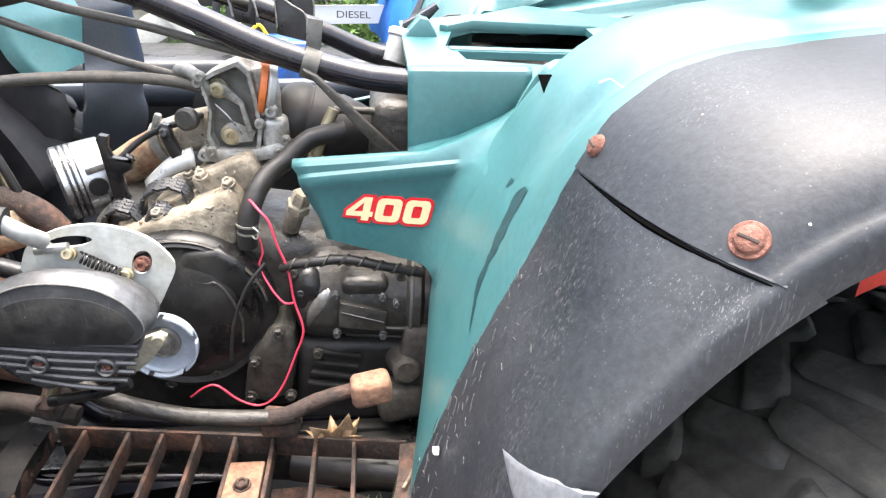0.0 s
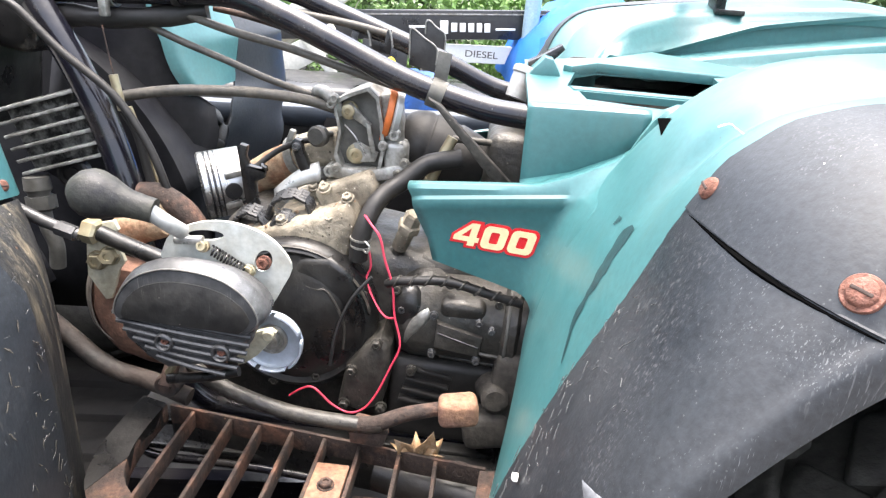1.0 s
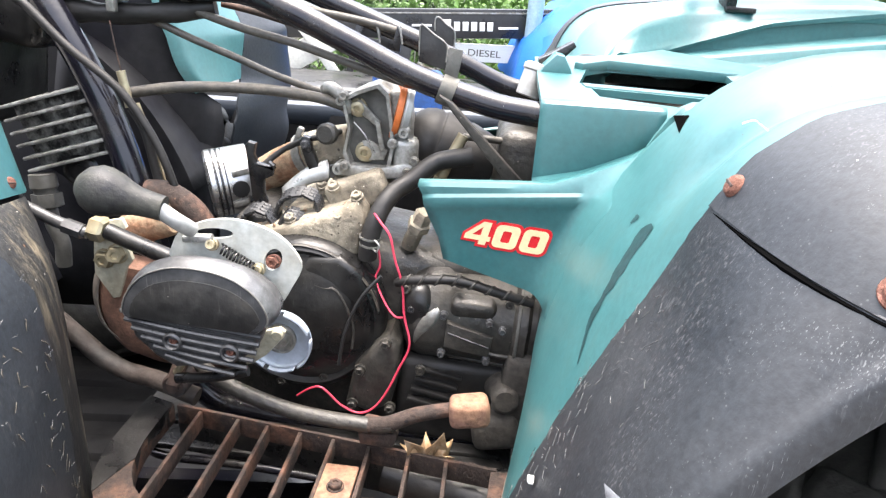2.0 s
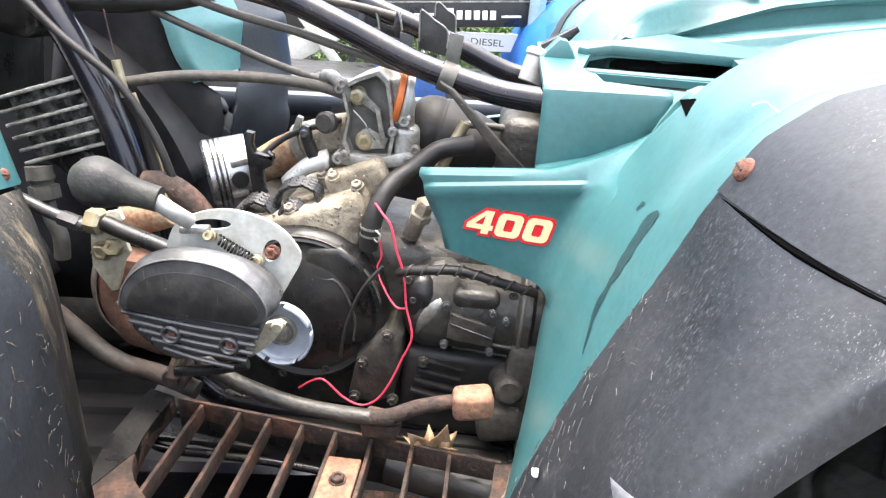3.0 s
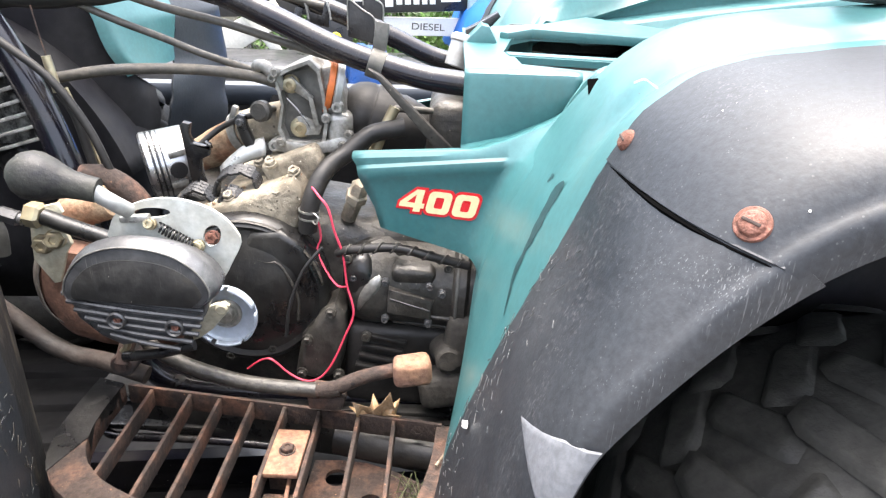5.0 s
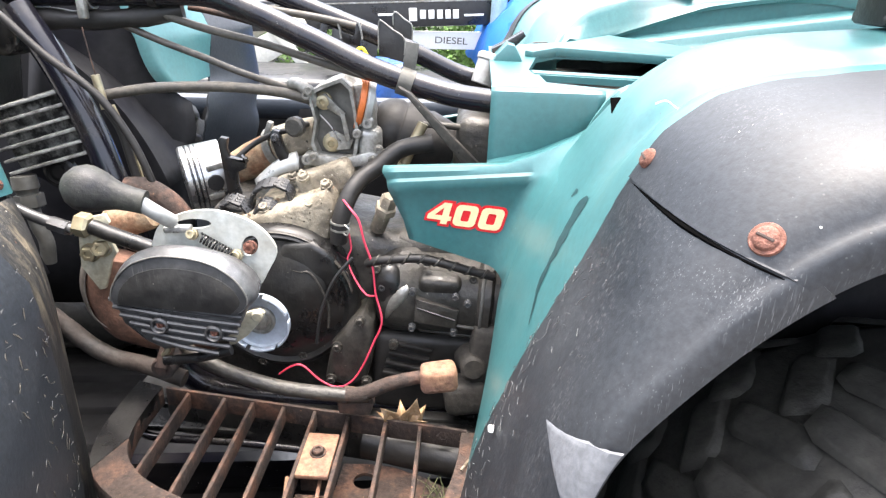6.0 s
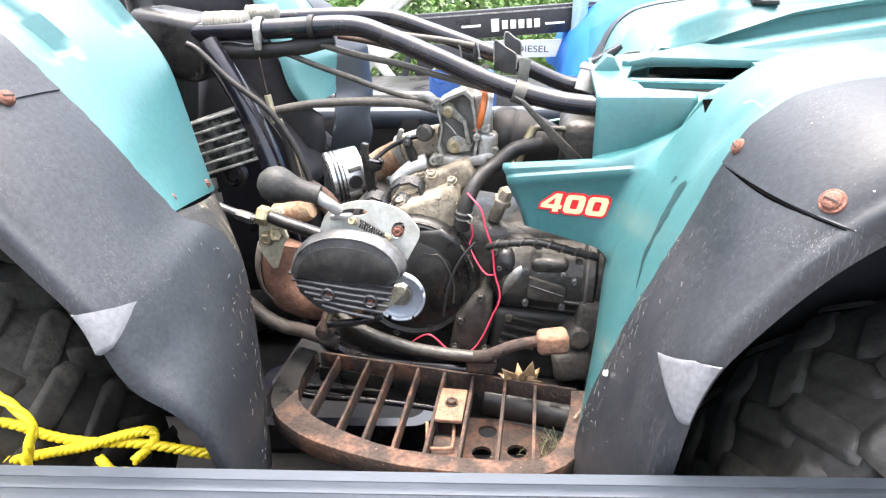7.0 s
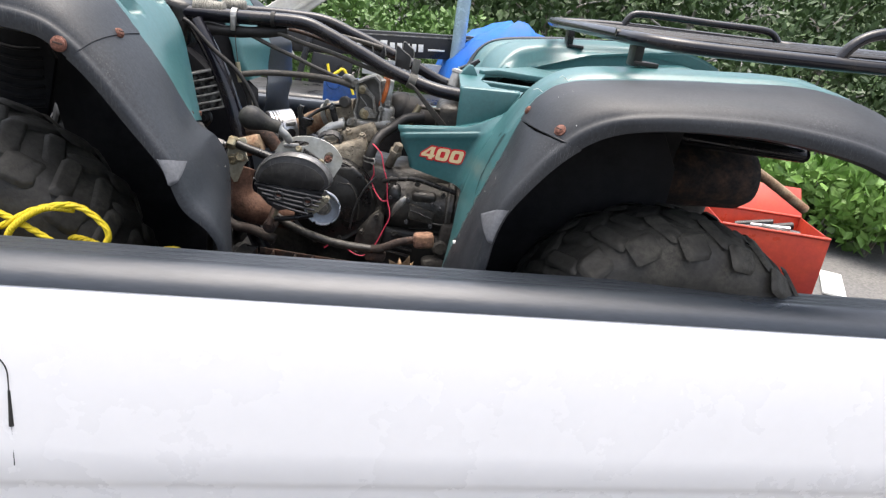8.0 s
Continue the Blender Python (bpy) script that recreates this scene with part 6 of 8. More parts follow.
# loose red wire
b = B()
tube(b, [(-0.190, -0.105, 1.442), (-0.178, -0.122, 1.436), (-0.167, -0.128, 1.424), (-0.160, -0.130, 1.397), (-0.150, -0.132, 1.367), (-0.146, -0.134, 1.33), (-0.137, -0.142, 1.295), (-0.148, -0.146, 1.263),
         (-0.162, -0.150, 1.229), (-0.177, -0.152, 1.207), (-0.195, -0.152, 1.199), (-0.217, -0.150, 1.207), (-0.240, -0.146, 1.225), (-0.256, -0.142, 1.220), (-0.275, -0.135, 1.202)], 0.0014, n=110, seg=8)
wire = single("loose_wire", b, RED_WIRE, "loose red wire hanging across the engine", "wire")
wire.matrix_basis = atv.matrix_basis
b = B()
tube(b, [(-0.186, -0.096, 1.398), (-0.182, -0.10, 1.375), (-0.186, -0.104, 1.358), (-0.172, -0.118, 1.336), (-0.158, -0.128, 1.324), (-0.1455, -0.1335, 1.3265)], 0.0013, n=50, seg=8)
part("wire_branch", b, RED_WIRE, wire)

# frame: twin upper tubes, steering end, strut, down tube
b = B()
tube(b, [(-0.74, -0.03, 1.650), (-0.62, -0.034, 1.658), (-0.50, -0.038, 1.663), (-0.42, -0.038, 1.667), (-0.36, -0.037, 1.667), (-0.315, -0.037, 1.653), (-0.24, -0.036, 1.622), (-0.17, -0.036, 1.592),
         (-0.115, -0.037, 1.575), (-0.06, -0.045, 1.5635), (-0.01, -0.06, 1.561), (0.03, -0.07, 1.561)], 0.0145, n=90, seg=20)
frame_tube = part("frame_tube", b, TUBE, atv, "glossy black frame tube with chipped paint")
b = B()
tube(b, [(-0.70, 0.05, 1.665), (-0.50, 0.058, 1.674), (-0.40, 0.06, 1.677), (-0.33, 0.06, 1.674), (-0.27, 0.06, 1.655), (-0.21, 0.06, 1.634), (-0.13, 0.062, 1.605), (-0.05, 0.066, 1.572), (0.02, 0.07, 1.565)],
     0.0125, n=70, seg=18)
part("frame_tube", b, TUBE, atv, "black frame tube")
b = B()
prism(b, [(-0.127, 1.575), (-0.112, 1.568), (-0.024, 1.484), (-0.040, 1.478)], -0.072, -0.060, bevel=0.002)
part("seat_strut", b, CASE, atv, "dusty flat steel strut")
b = B()
lathe(b, (-0.121, -0.037, 1.5755), (0.93, 0, -0.30), [(0.0150, -0.009), (0.0172, -0.009), (0.0172, 0.009), (0.0150, 0.009)], seg=24)
block(b, (-0.116, -0.036, 1.606), (0.016, 0.0022, 0.034), (0, 8, 0), bevel=0.0006)
block(b, (-0.110, -0.026, 1.604), (0.0022, 0.020, 0.030), (0, 8, 0), bevel=0.0006)
part("tube_clamp", b, DULL_STEEL, frame_tube, "dusty steel tube clamp")


def tank_bracket(outline, v, rim):
    """An upright plate welded to a tube, with bright edges."""
    plate_ob = part("tank_bracket", prism(B(), outline, v, v + 0.003, bevel=0.0006), BLACK_METAL, frame_tube, "black steel tank bracket with bright edges", smooth=25)
    part("bright_edge", tube(B(), [(u, v - 0.0004, w) for u, w in rim], 0.0011, n=24, seg=6), ALU, plate_ob, "bright edge")


tank_bracket([(-0.164, 1.640), (-0.1607, 1.6417), (-0.1303, 1.6204), (-0.1298, 1.590), (-0.164, 1.598)], 0.030, [(-0.164, 1.606), (-0.164, 1.639), (-0.1607, 1.6417), (-0.1455, 1.631), (-0.1303, 1.6204), (-0.1298, 1.600)])
tank_bracket([(-0.1519, 1.6463), (-0.1477, 1.6493), (-0.126, 1.6329), (-0.1247, 1.600), (-0.1519, 1.612)], 0.090, [(-0.1519, 1.632), (-0.1519, 1.6463), (-0.1477, 1.6493), (-0.137, 1.641), (-0.126, 1.6329), (-0.125, 1.612)])
b = B()
block(b, (-0.146, 0.0615, 1.604), (0.030, 0.060, 0.003), (0, 26, 0), bevel=0.001)
part("bracket_web", b, BLACK_METAL, frame_tube, "black bent web between the brackets")
b = B()
prism(b, [(-0.2237, 1.6361), (-0.2181, 1.6378), (-0.2150, 1.624), (-0.1985, 1.620), (-0.1953, 1.6368), (-0.1897, 1.6373), (-0.1900, 1.606), (-0.2130, 1.610)], 0.044, 0.047, bevel=0.0006)
saddle = part("cable_saddle", b, BLACK_METAL, frame_tube, "black forked cable saddle")
for u in (-0.2209, -0.1925):
    part("bright_edge", tube(B(), [(u, 0.0435, 1.637), (u + 0.003, 0.0432, 1.628), (u + 0.005, 0.0432, 1.616)], 0.0013, n=10, seg=6), ALU, saddle)
b = B()
lathe(b, (-0.02, 0.04, 1.585), (0.3, 0.2, 1), [(0.0, -0.02), (0.015, -0.02), (0.016, 0.0), (0.016, 0.010), (0.018, 0.012), (0.018, 0.018), (0.014, 0.021), (0.0, 0.021)], seg=24)
part("fuel_neck", b, ALU_LIGHT, atv, "pale worn pipe joint")
b = B()
prism(b, [(-0.012, 1.600), (0.006, 1.602), (0.03, 1.628), (0.026, 1.634), (0.0, 1.618), (-0.015, 1.610)], 0.055, 0.085, bevel=0.002)
part("latch_plate", b, BLACK_METAL, atv, "black latch plate")
# steering stem end with taped grip
b = B()
for at, r, n in (((-0.594, -0.030, 1.6725), 0.0160, 13), ((-0.546, 0.012, 1.6835), 0.0125, 10)):
    b = B()
    coils = []
    for k in range(n):
        coils += [(r - 0.0016, 0.005 * k), (r, 0.005 * k + 0.0012), (r, 0.005 * k + 0.0032), (r - 0.0016, 0.005 * k + 0.0044)]
    lathe(b, at, (1, 0, 0.015), [(0.0, 0.0)] + coils + [(0.0, 0.005 * n)], seg=22)
    part("taped_sleeve", rough_up(b, 0.0009, 90), TAPE, atv, "pale grimy coiled sleeve on the frame")
b = B()
lathe(b, (-0.505, -0.038, 1.663), (1, 0, 0.02), [(0.0155, -0.006), (0.018, -0.006), (0.018, 0.006), (0.0155, 0.006)], seg=22)
block(b, (-0.505, -0.055, 1.650), (0.010, 0.010, 0.030), bevel=0.002)
part("cable_clip", b, ALU, frame_tube, "steel cable clip")
b = B()
lathe(b, (-0.425, -0.038, 1.667), (1, 0, 0.02), [(0.0150, -0.004), (0.0165, -0.004), (0.0165, 0.004), (0.0150, 0.004)], seg=22)
part("cable_tie", b, RUBBER, frame_tube, "black cable tie")
b = B()
tube(b, [(-0.72, -0.03, 1.628), (-0.60, -0.03, 1.632), (-0.50, -0.035, 1.632), (-0.44, -0.03, 1.640), (-0.40, -0.02, 1.648)], 0.012, n=30, seg=14)
rough_up(b, 0.004, 30)
part("taped_loom", b, RUBBER, atv, "dusty taped bundle of cables")
b = B()
block(b, (-0.66, 0.0, 1.64), (0.12, 0.10, 0.10), (0, 10, 0), bevel=0.02, seg=3)
block(b, (-0.72, 0.0, 1.56), (0.10, 0.14, 0.14), (0, 10, 0), bevel=0.02, seg=3)
tube(b, [(-0.70, 0.0, 1.60), (-0.72, 0.0, 1.75), (-0.70, 0.0, 1.86)], 0.02, seg=16)
part("steering_head", b, BLACK_METAL, atv, "dark steering head")
b = B()
tube(b, [(-0.585, -0.055, 1.645), (-0.545, -0.065, 1.585), (-0.510, -0.075, 1.515), (-0.487, -0.085, 1.455), (-0.47, -0.09, 1.39), (-0.455, -0.09, 1.30), (-0.44, -0.09, 1.20), (-0.38, -0.09, 1.14), (-0.2, -0.09, 1.13), (0.0, -0.09, 1.13)],
     0.0172, n=60, seg=20)
part("down_tube", b, TUBE, atv, "black front down tube")
b = B()
prism(b, [(-0.472, 1.540), (-0.468, 1.541), (-0.452, 1.490), (-0.443, 1.440), (-0.447, 1.438), (-0.457, 1.490)], -0.088, -0.084, bevel=0.0006)
part("tube_gusset", b, ZINC, atv, "pale zinc strip beside the frame tube")
# cables and hoses
for nm, pts, r, m, lab in (
        ("control_cable", [(-0.495, -0.06, 1.546), (-0.434, -0.055, 1.557), (-0.366, -0.05, 1.561), (-0.320, -0.045, 1.5605), (-0.275, -0.035, 1.555), (-0.245, -0.025, 1.546)], 0.0065, CABLE, "dusty thick control cable"),
        ("control_cable", [(-0.500, -0.03, 1.636), (-0.475, -0.03, 1.629), (-0.425, -0.03, 1.610), (-0.374, -0.03, 1.593), (-0.331, -0.028, 1.577), (-0.285, -0.02, 1.562), (-0.258, -0.01, 1.552)], 0.0045, CABLE, "dusty control cable"),
        ("control_cable", [(-0.46, -0.028, 1.650), (-0.428, -0.03, 1.644), (-0.370, -0.03, 1.628), (-0.298, -0.03, 1.613), (-0.240, -0.03, 1.597), (-0.182, -0.03, 1.582), (-0.130, -0.03, 1.570)], 0.0050, CABLE, "dusty control cable"),
        ("brake_line", [(-0.40, 0.0, 1.650), (-0.36, 0.005, 1.643), (-0.30, 0.01, 1.628), (-0.24, 0.01, 1.607), (-0.19, 0.005, 1.588), (-0.14, 0.0, 1.575)], 0.0040, RUST, "rusty brown brake line"),
        ("control_cable", [(-0.42, 0.03, 1.660), (-0.35, 0.035, 1.655), (-0.30, 0.04, 1.648), (-0.24, 0.045, 1.640), (-0.19, 0.05, 1.63)], 0.0050, CABLE, "dusty cable"),
        ("breather_hose", [(-0.592, -0.10, 1.648), (-0.575, -0.10, 1.638), (-0.536, -0.10, 1.600), (-0.480, -0.10, 1.555), (-0.445, -0.10, 1.500), (-0.425, -0.10, 1.44), (-0.416, -0.10, 1.405)], 0.0048, RUBBER, "long grey breather hose"),
        ("breather_hose", [(-0.475, -0.09, 1.535), (-0.462, -0.09, 1.51), (-0.455, -0.09, 1.47), (-0.450, -0.09, 1.44)], 0.0055, RUBBER, "short black hose"),
        ("overflow_hose", [(-0.36, -0.015, 1.452), (-0.33, 0.0, 1.478), (-0.295, -0.004, 1.496), (-0.265, -0.005, 1.503)], 0.0040, RUBBER, "thin black overflow hose"),
        ("control_cable", [(-0.10, -0.02, 1.520), (-0.06, -0.01, 1.517), (-0.02, 0.0, 1.512), (0.02, 0.01, 1.51)], 0.0045, CABLE, "dusty cable"),
        ("clutch_cable", [(-0.175, -0.13, 1.375), (-0.198, -0.135, 1.345), (-0.215, -0.138, 1.30), (-0.222, -0.138, 1.255)], 0.0022, LOADER_BLACK, "thin black cable")):
    part(nm, tube(B(), pts, r, n=40, seg=10), m, atv, lab)
b = B()
tube(b, [(-0.258, -0.012, 1.552), (-0.268, -0.02, 1.5625), (-0.258, -0.028, 1.566), (-0.246, -0.028, 1.556), (-0.240, -0.02, 1.54)], 0.0075, n=26, seg=12)
part("cable_elbow", b, ALU, atv, "grey cable elbow at the carburettor")
part("inline_fuse", tube(B(), [(-0.492, -0.085, 1.628), (-0.489, -0.085, 1.60), (-0.485, -0.085, 1.572)], 0.0008, seg=6), RUST, atv, "thin reddish lead")
part("fuse_sleeve", tube(B(), [(-0.486, -0.085, 1.575), (-0.480, -0.085, 1.535)], 0.0050, seg=10), ZINC, atv, "yellowed plastic sleeve")

# finned oil cooler at the front
b = B()
block(b, (-0.583, -0.036, 1.497), (0.102, 0.050, 0.086), (0, -17.5, 0), bevel=0.004)
cooler = part("oil_cooler", b, COOLER_GRIME, atv, "dirty finned aluminium oil cooler")
for k in range(6):
    b = B()
    d = 0.0158 * (k - 2.5)
    block(b, (-0.583 - 0.30 * d, -0.066, 1.497 + 0.954 * d), (0.112 - 0.005 * (k == 5), 0.022, 0.0042), (0, -17.5, 0), bevel=0.001)
    part("fin", rough_up(b, 0.0012, 45), COOLER, cooler)
b = B()
lathe(b, (-0.606, -0.078, 1.432), (0.1, -0.1, -1), [(0.0, -0.01), (0.015, -0.01), (0.016, 0.006), (0.013, 0.010), (0.013, 0.014)], seg=16)
lathe(b, (-0.604, -0.079, 1.418), (0.1, -0.1, -1), [(0.0, 0.0), (0.0175, 0.0), (0.0175, 0.016), (0.014, 0.018), (0.010, 0.018)], seg=6)
tube(b, [(-0.602, -0.081, 1.402), (-0.598, -0.083, 1.378), (-0.590, -0.084, 1.355), (-0.592, -0.085, 1.325)], 0.0095, seg=14)
part("hose_union", b, DULL_STEEL, cooler, "dull grey hose union nuts")
b = B()
lathe(b, (-0.566, -0.062, 1.446), (0.1, -1, 0.1), [(0.020, -0.006), (0.020, 0.004), (0.016, 0.006), (0.014, 0.002), (0.008, 0.003), (0.008, 0.007), (0.0, 0.007)], seg=20)
part("cooler_mount", b, BLACK_METAL, cooler, "black rubber mount")

# gear lever with knob, linkage rod, bracket
b = B()
lathe(b, (-0.424, -0.268, 1.500), (0.068, 0.006, -0.017), [(0.0, -0.008), (0.010, -0.006), (0.0185, 0.001), (0.0228, 0.010), (0.0232, 0.018), (0.0205, 0.028), (0.0165, 0.037), (0.0135, 0.046), (0.0122, 0.058), (0.0118, 0.070), (0.0, 0.070)], seg=26)
lever = part("gear_lever_knob", b, KNOB, atv, "worn grey rubber gear knob", smooth=60)
part("gear_lever", tube(B(), [(-0.364, -0.264, 1.487), (-0.3575, -0.262, 1.480), (-0.346, -0.256, 1.4685), (-0.341, -0.243, 1.457)], 0.0078, n=16, seg=14), ALU_LIGHT, lever, "bright steel lever")
b = B()
tube(b, [(-0.545, -0.195, 1.446), (-0.510, -0.198, 1.433), (-0.475, -0.20, 1.4235)], 0.0065, seg=12)
tube(b, [(-0.500, -0.199, 1.430), (-0.480, -0.20, 1.4245)], 0.0085, seg=6)
rod = part("linkage_rod", b, GREY_ALLOY, atv, "dull steel linkage rod")
part("rod_end", tube(B(), [(-0.452, -0.200, 1.428), (-0.425, -0.205, 1.421), (-0.370, -0.215, 1.409)], 0.0088, seg=14), BLACK_METAL, rod, "black threaded rod end")
b = B()
lathe(b, (-0.463, -0.199, 1.4295), (1, -0.06, -0.15), [(0.0, -0.006), (0.014, -0.006), (0.014, 0.006), (0.011, 0.009), (0.0, 0.009)], seg=6)
part("lock_nut", b, ZINC, rod, "yellow zinc lock nut")
b = B()
prism(b, [(-0.471, 1.429), (-0.455, 1.438), (-0.439, 1.442), (-0.435, 1.432), (-0.446, 1.421), (-0.437, 1.412), (-0.432, 1.396), (-0.44, 1.385), (-0.446, 1.367), (-0.453, 1.349), (-0.46, 1.347), (-0.469, 1.362), (-0.477, 1.376), (-0.475, 1.399)], -0.196, -0.190, bevel=0.0015)
br = part("linkage_bracket", b, CREAM_ZINC, atv, "yellowed zinc linkage bracket")
bolt(br, (-0.462, -0.197, 1.395), (0, -1, 0), 0.009, ZINC, 0.007)
bolt(br, (-0.447, -0.197, 1.402), (0.2, -1, 0.2), 0.009, ZINC, 0.010)
b = B()
lathe(b, (-0.478, -0.115, 1.398), (0.86, -0.05, 0.32), [(0.0, 0.0), (0.019, 0.0), (0.021, 0.006), (0.021, 0.052), (0.018, 0.058), (0.0, 0.058)], seg=24)
rough_up(b, 0.0015, 50)
part("exhaust_flange", b, RUST_TAN, atv, "flaky tan exhaust flange")
b = B()
tube(b, [(-0.460, -0.10, 1.440), (-0.435, -0.10, 1.440), (-0.410, -0.10, 1.425), (-0.395, -0.10, 1.405)], 0.0145, n=14, seg=16)
part("exhaust_elbow", b, RUST, atv, "rusty exhaust elbow")
HEADER = spline([(-0.460, -0.150, 1.372), (-0.464, -0.155, 1.352), (-0.465, -0.157, 1.330), (-0.459, -0.157, 1.306), (-0.444, -0.155, 1.289), (-0.415, -0.148, 1.278), (-0.35, -0.13, 1.268)], 44)
b = B()
tube(b, HEADER, 0.0325, n=44, seg=28)
rough_up(b, 0.0012)
part("exhaust_header", b, HORN, atv, "rust-brown curved exhaust header")
b = B()
loft(b, [[c + Vector((0.036 * math.cos(radians(a)), 0.036 * math.sin(radians(a)), 0.0)) for a in range(160, 246, 8)] for c in HEADER[0:22]])
part("header_half_shell", rough_up(b, 0.0010, 40), HALF_SHELL, atv, "dull grey half-shell round part of the header", smooth=60, thick=0.0015)
part("exhaust_pipe", rough_up(tube(B(), [(-0.585, -0.19, 1.345), (-0.560, -0.193, 1.333), (-0.533, -0.195, 1.316), (-0.509, -0.195, 1.293), (-0.482, -0.195, 1.268), (-0.454, -0.196, 1.254), (-0.42, -0.2, 1.250), (-0.369, -0.205, 1.236)], 0.0105, n=40, seg=20), 0.0008), FRAME_DULL, atv, "dull grey-brown exhaust pipe under the engine")
# Plate added to darken the floor that shows below the engine.
b = B()
block(b, (-0.25, 0.0, 1.128), (0.50, 0.34, 0.010), (0, 0, 0), bevel=0.004)
for v in (-0.12, 0.0, 0.12):
    block(b, (-0.25, v, 1.135), (0.48, 0.02, 0.008), bevel=0.003)
part("dark_underplate", b, BLACK_METAL, atv, "black plate added below the engine to darken the floor")
# brake pedal
b = B()
tube(b, [(-0.37, -0.205, 1.288), (-0.34, -0.220, 1.277), (-0.30, -0.230, 1.266), (-0.24, -0.236, 1.254), (-0.165, -0.238, 1.250), (-0.140, -0.238, 1.254)], 0.0085, n=50, seg=16)
pedal = part("brake_pedal_arm", b, CASE, atv, "black brake pedal arm")
part("pedal_stem", tube(B(), [(-0.165, -0.238, 1.250), (-0.145, -0.238, 1.254), (-0.115, -0.237, 1.269), (-0.080, -0.236, 1.280)], 0.0088, n=20, seg=14, r_end=0.0075), RUST, pedal, "rusty pedal stem")
b = B()
block(b, (-0.060, -0.236, 1.281), (0.042, 0.030, 0.031), (0, -6, 6), bevel=0.008, seg=4)
rough_up(b, 0.0008, 90)
part("pedal_pad", b, RUST_PINK, pedal, "flaky rusty pedal pad")
b = B()
block(b, (-0.156, -0.225, 1.233), (0.040, 0.03, 0.022), (0, 4, 0), bevel=0.004)
rough_up(b, 0.003, 60)
part("pedal_pivot", b, RUST, pedal, "crusty pedal pivot")
b = B()
tube(b, [(-0.366, -0.215, 1.315), (-0.371, -0.232, 1.296), (-0.374, -0.245, 1.278)], 0.008, n=10, seg=12)
lathe(b, (-0.374, -0.238, 1.276), (0, -1, 0), [(0.0135, -0.04), (0.0135, 0.006), (0.012, 0.008), (0.006, 0.008), (0.006, 0.011), (0.0, 0.011)], seg=20)
part("shift_shaft", b, RUST_DARK, atv, "short rusty shaft end")
part("return_spring", tube(B(), [(-0.358, -0.25, 1.318), (-0.361, -0.252, 1.306), (-0.366, -0.252, 1.300)], 0.004, seg=8), ZINC, atv)
b = B()
tube(b, [(-0.36, -0.262, 1.300), (-0.32, -0.264, 1.308), (-0.285, -0.262, 1.318)], 0.0055, seg=10)
part("kick_arm", b, BLACK_METAL, atv, "thin black arm")

# loose piston leaning in the open engine, and the cam chain
b = B()
ax = Vector((0.87, 0.46, 0.14)).normalized()
lathe(b, (-0.437, 0.015, 1.418), ax, [(0.0, -0.003), (0.043, -0.002), (0.0462, 0.001), (0.0462, 0.007), (0.0446, 0.0075), (0.0446, 0.010), (0.0462, 0.0105), (0.0462, 0.0135), (0.0446, 0.014), (0.0446, 0.0165),
                                        (0.0462, 0.017), (0.0462, 0.054), (0.0440, 0.054), (0.0415, 0.022), (0.0, 0.020)], seg=48)
piston = thing("piston", "bright machined piston with ring grooves, lying loose", "piston", m=atv.matrix_basis.copy())
part("piston_body", b, CHROME, piston, smooth=40)
# Black bands, and the disc below, paint the shade in grooves and bore.
for h in (0.0088, 0.0152, 0.0215):
    part("groove_band", lathe(B(), (-0.437, 0.015, 1.418), ax, [(0.0440, h - 0.0012), (0.0464, h - 0.0010), (0.0464, h + 0.0010), (0.0440, h + 0.0012)], seg=48), LOADER_BLACK, piston, "black band painting the shade of a ring groove")
b = B()
side = ax.cross(Vector((0, 0, 1))).normalized()
side = side if side.y < 0 else -side
mid = Vector((-0.437, 0.015, 1.418)) + ax * 0.036
lathe(b, mid + side * 0.0375, side, [(0.0, 0.0102), (0.0085, 0.0102), (0.011, 0.0098), (0.012, 0.004)], seg=24)
part("pin_hole", b, LOADER_BLACK, piston, "black disc painting the shade of the gudgeon pin bore", smooth=30)
for dz in (0.022, -0.020):
    part("skirt_relief", block(B(), mid + side * 0.0435 + Vector((0, 0, dz)), (0.022, 0.006, 0.009), (0, -12, 30), bevel=0.002), ALU, piston)
part("con_rod", prism(B(), [(-0.368, 1.488), (-0.363, 1.494), (-0.354, 1.492), (-0.357, 1.478), (-0.353, 1.468), (-0.336, 1.464), (-0.338, 1.470), (-0.331, 1.466), (-0.334, 1.452), (-0.345, 1.446), (-0.345, 1.425), (-0.335, 1.398), (-0.352, 1.392), (-0.361, 1.423), (-0.364, 1.455)], -0.034, -0.022, bevel=0.003), BLACK_METAL, piston, "dark connecting link")
rows = []
for i in range(10):
    k = i / 9
    c = Vector((-0.322, -0.03, 1.428)).lerp(Vector((-0.266, -0.02, 1.462)), k) + Vector((0, 0, 0.006 * math.sin(math.pi * k)))
    rows.append([c + Vector((0.4 * r * math.cos(radians(a)), -r * math.cos(radians(a)), r * math.sin(radians(a)))) for a, r in ((a, 0.0085 + 0.005 * k + 0.0006 * noise.noise((k * 7, a, 0))) for a in range(-40, 151, 19))])
part("chain_guide", loft(B(), rows), ALU_LIGHT, atv, "pale curved chain guide in the open engine", smooth=60, thick=0.0015)
chain = thing("cam_chain", "oily black cam chain lying in loops", "chain", m=atv.matrix_basis.copy())
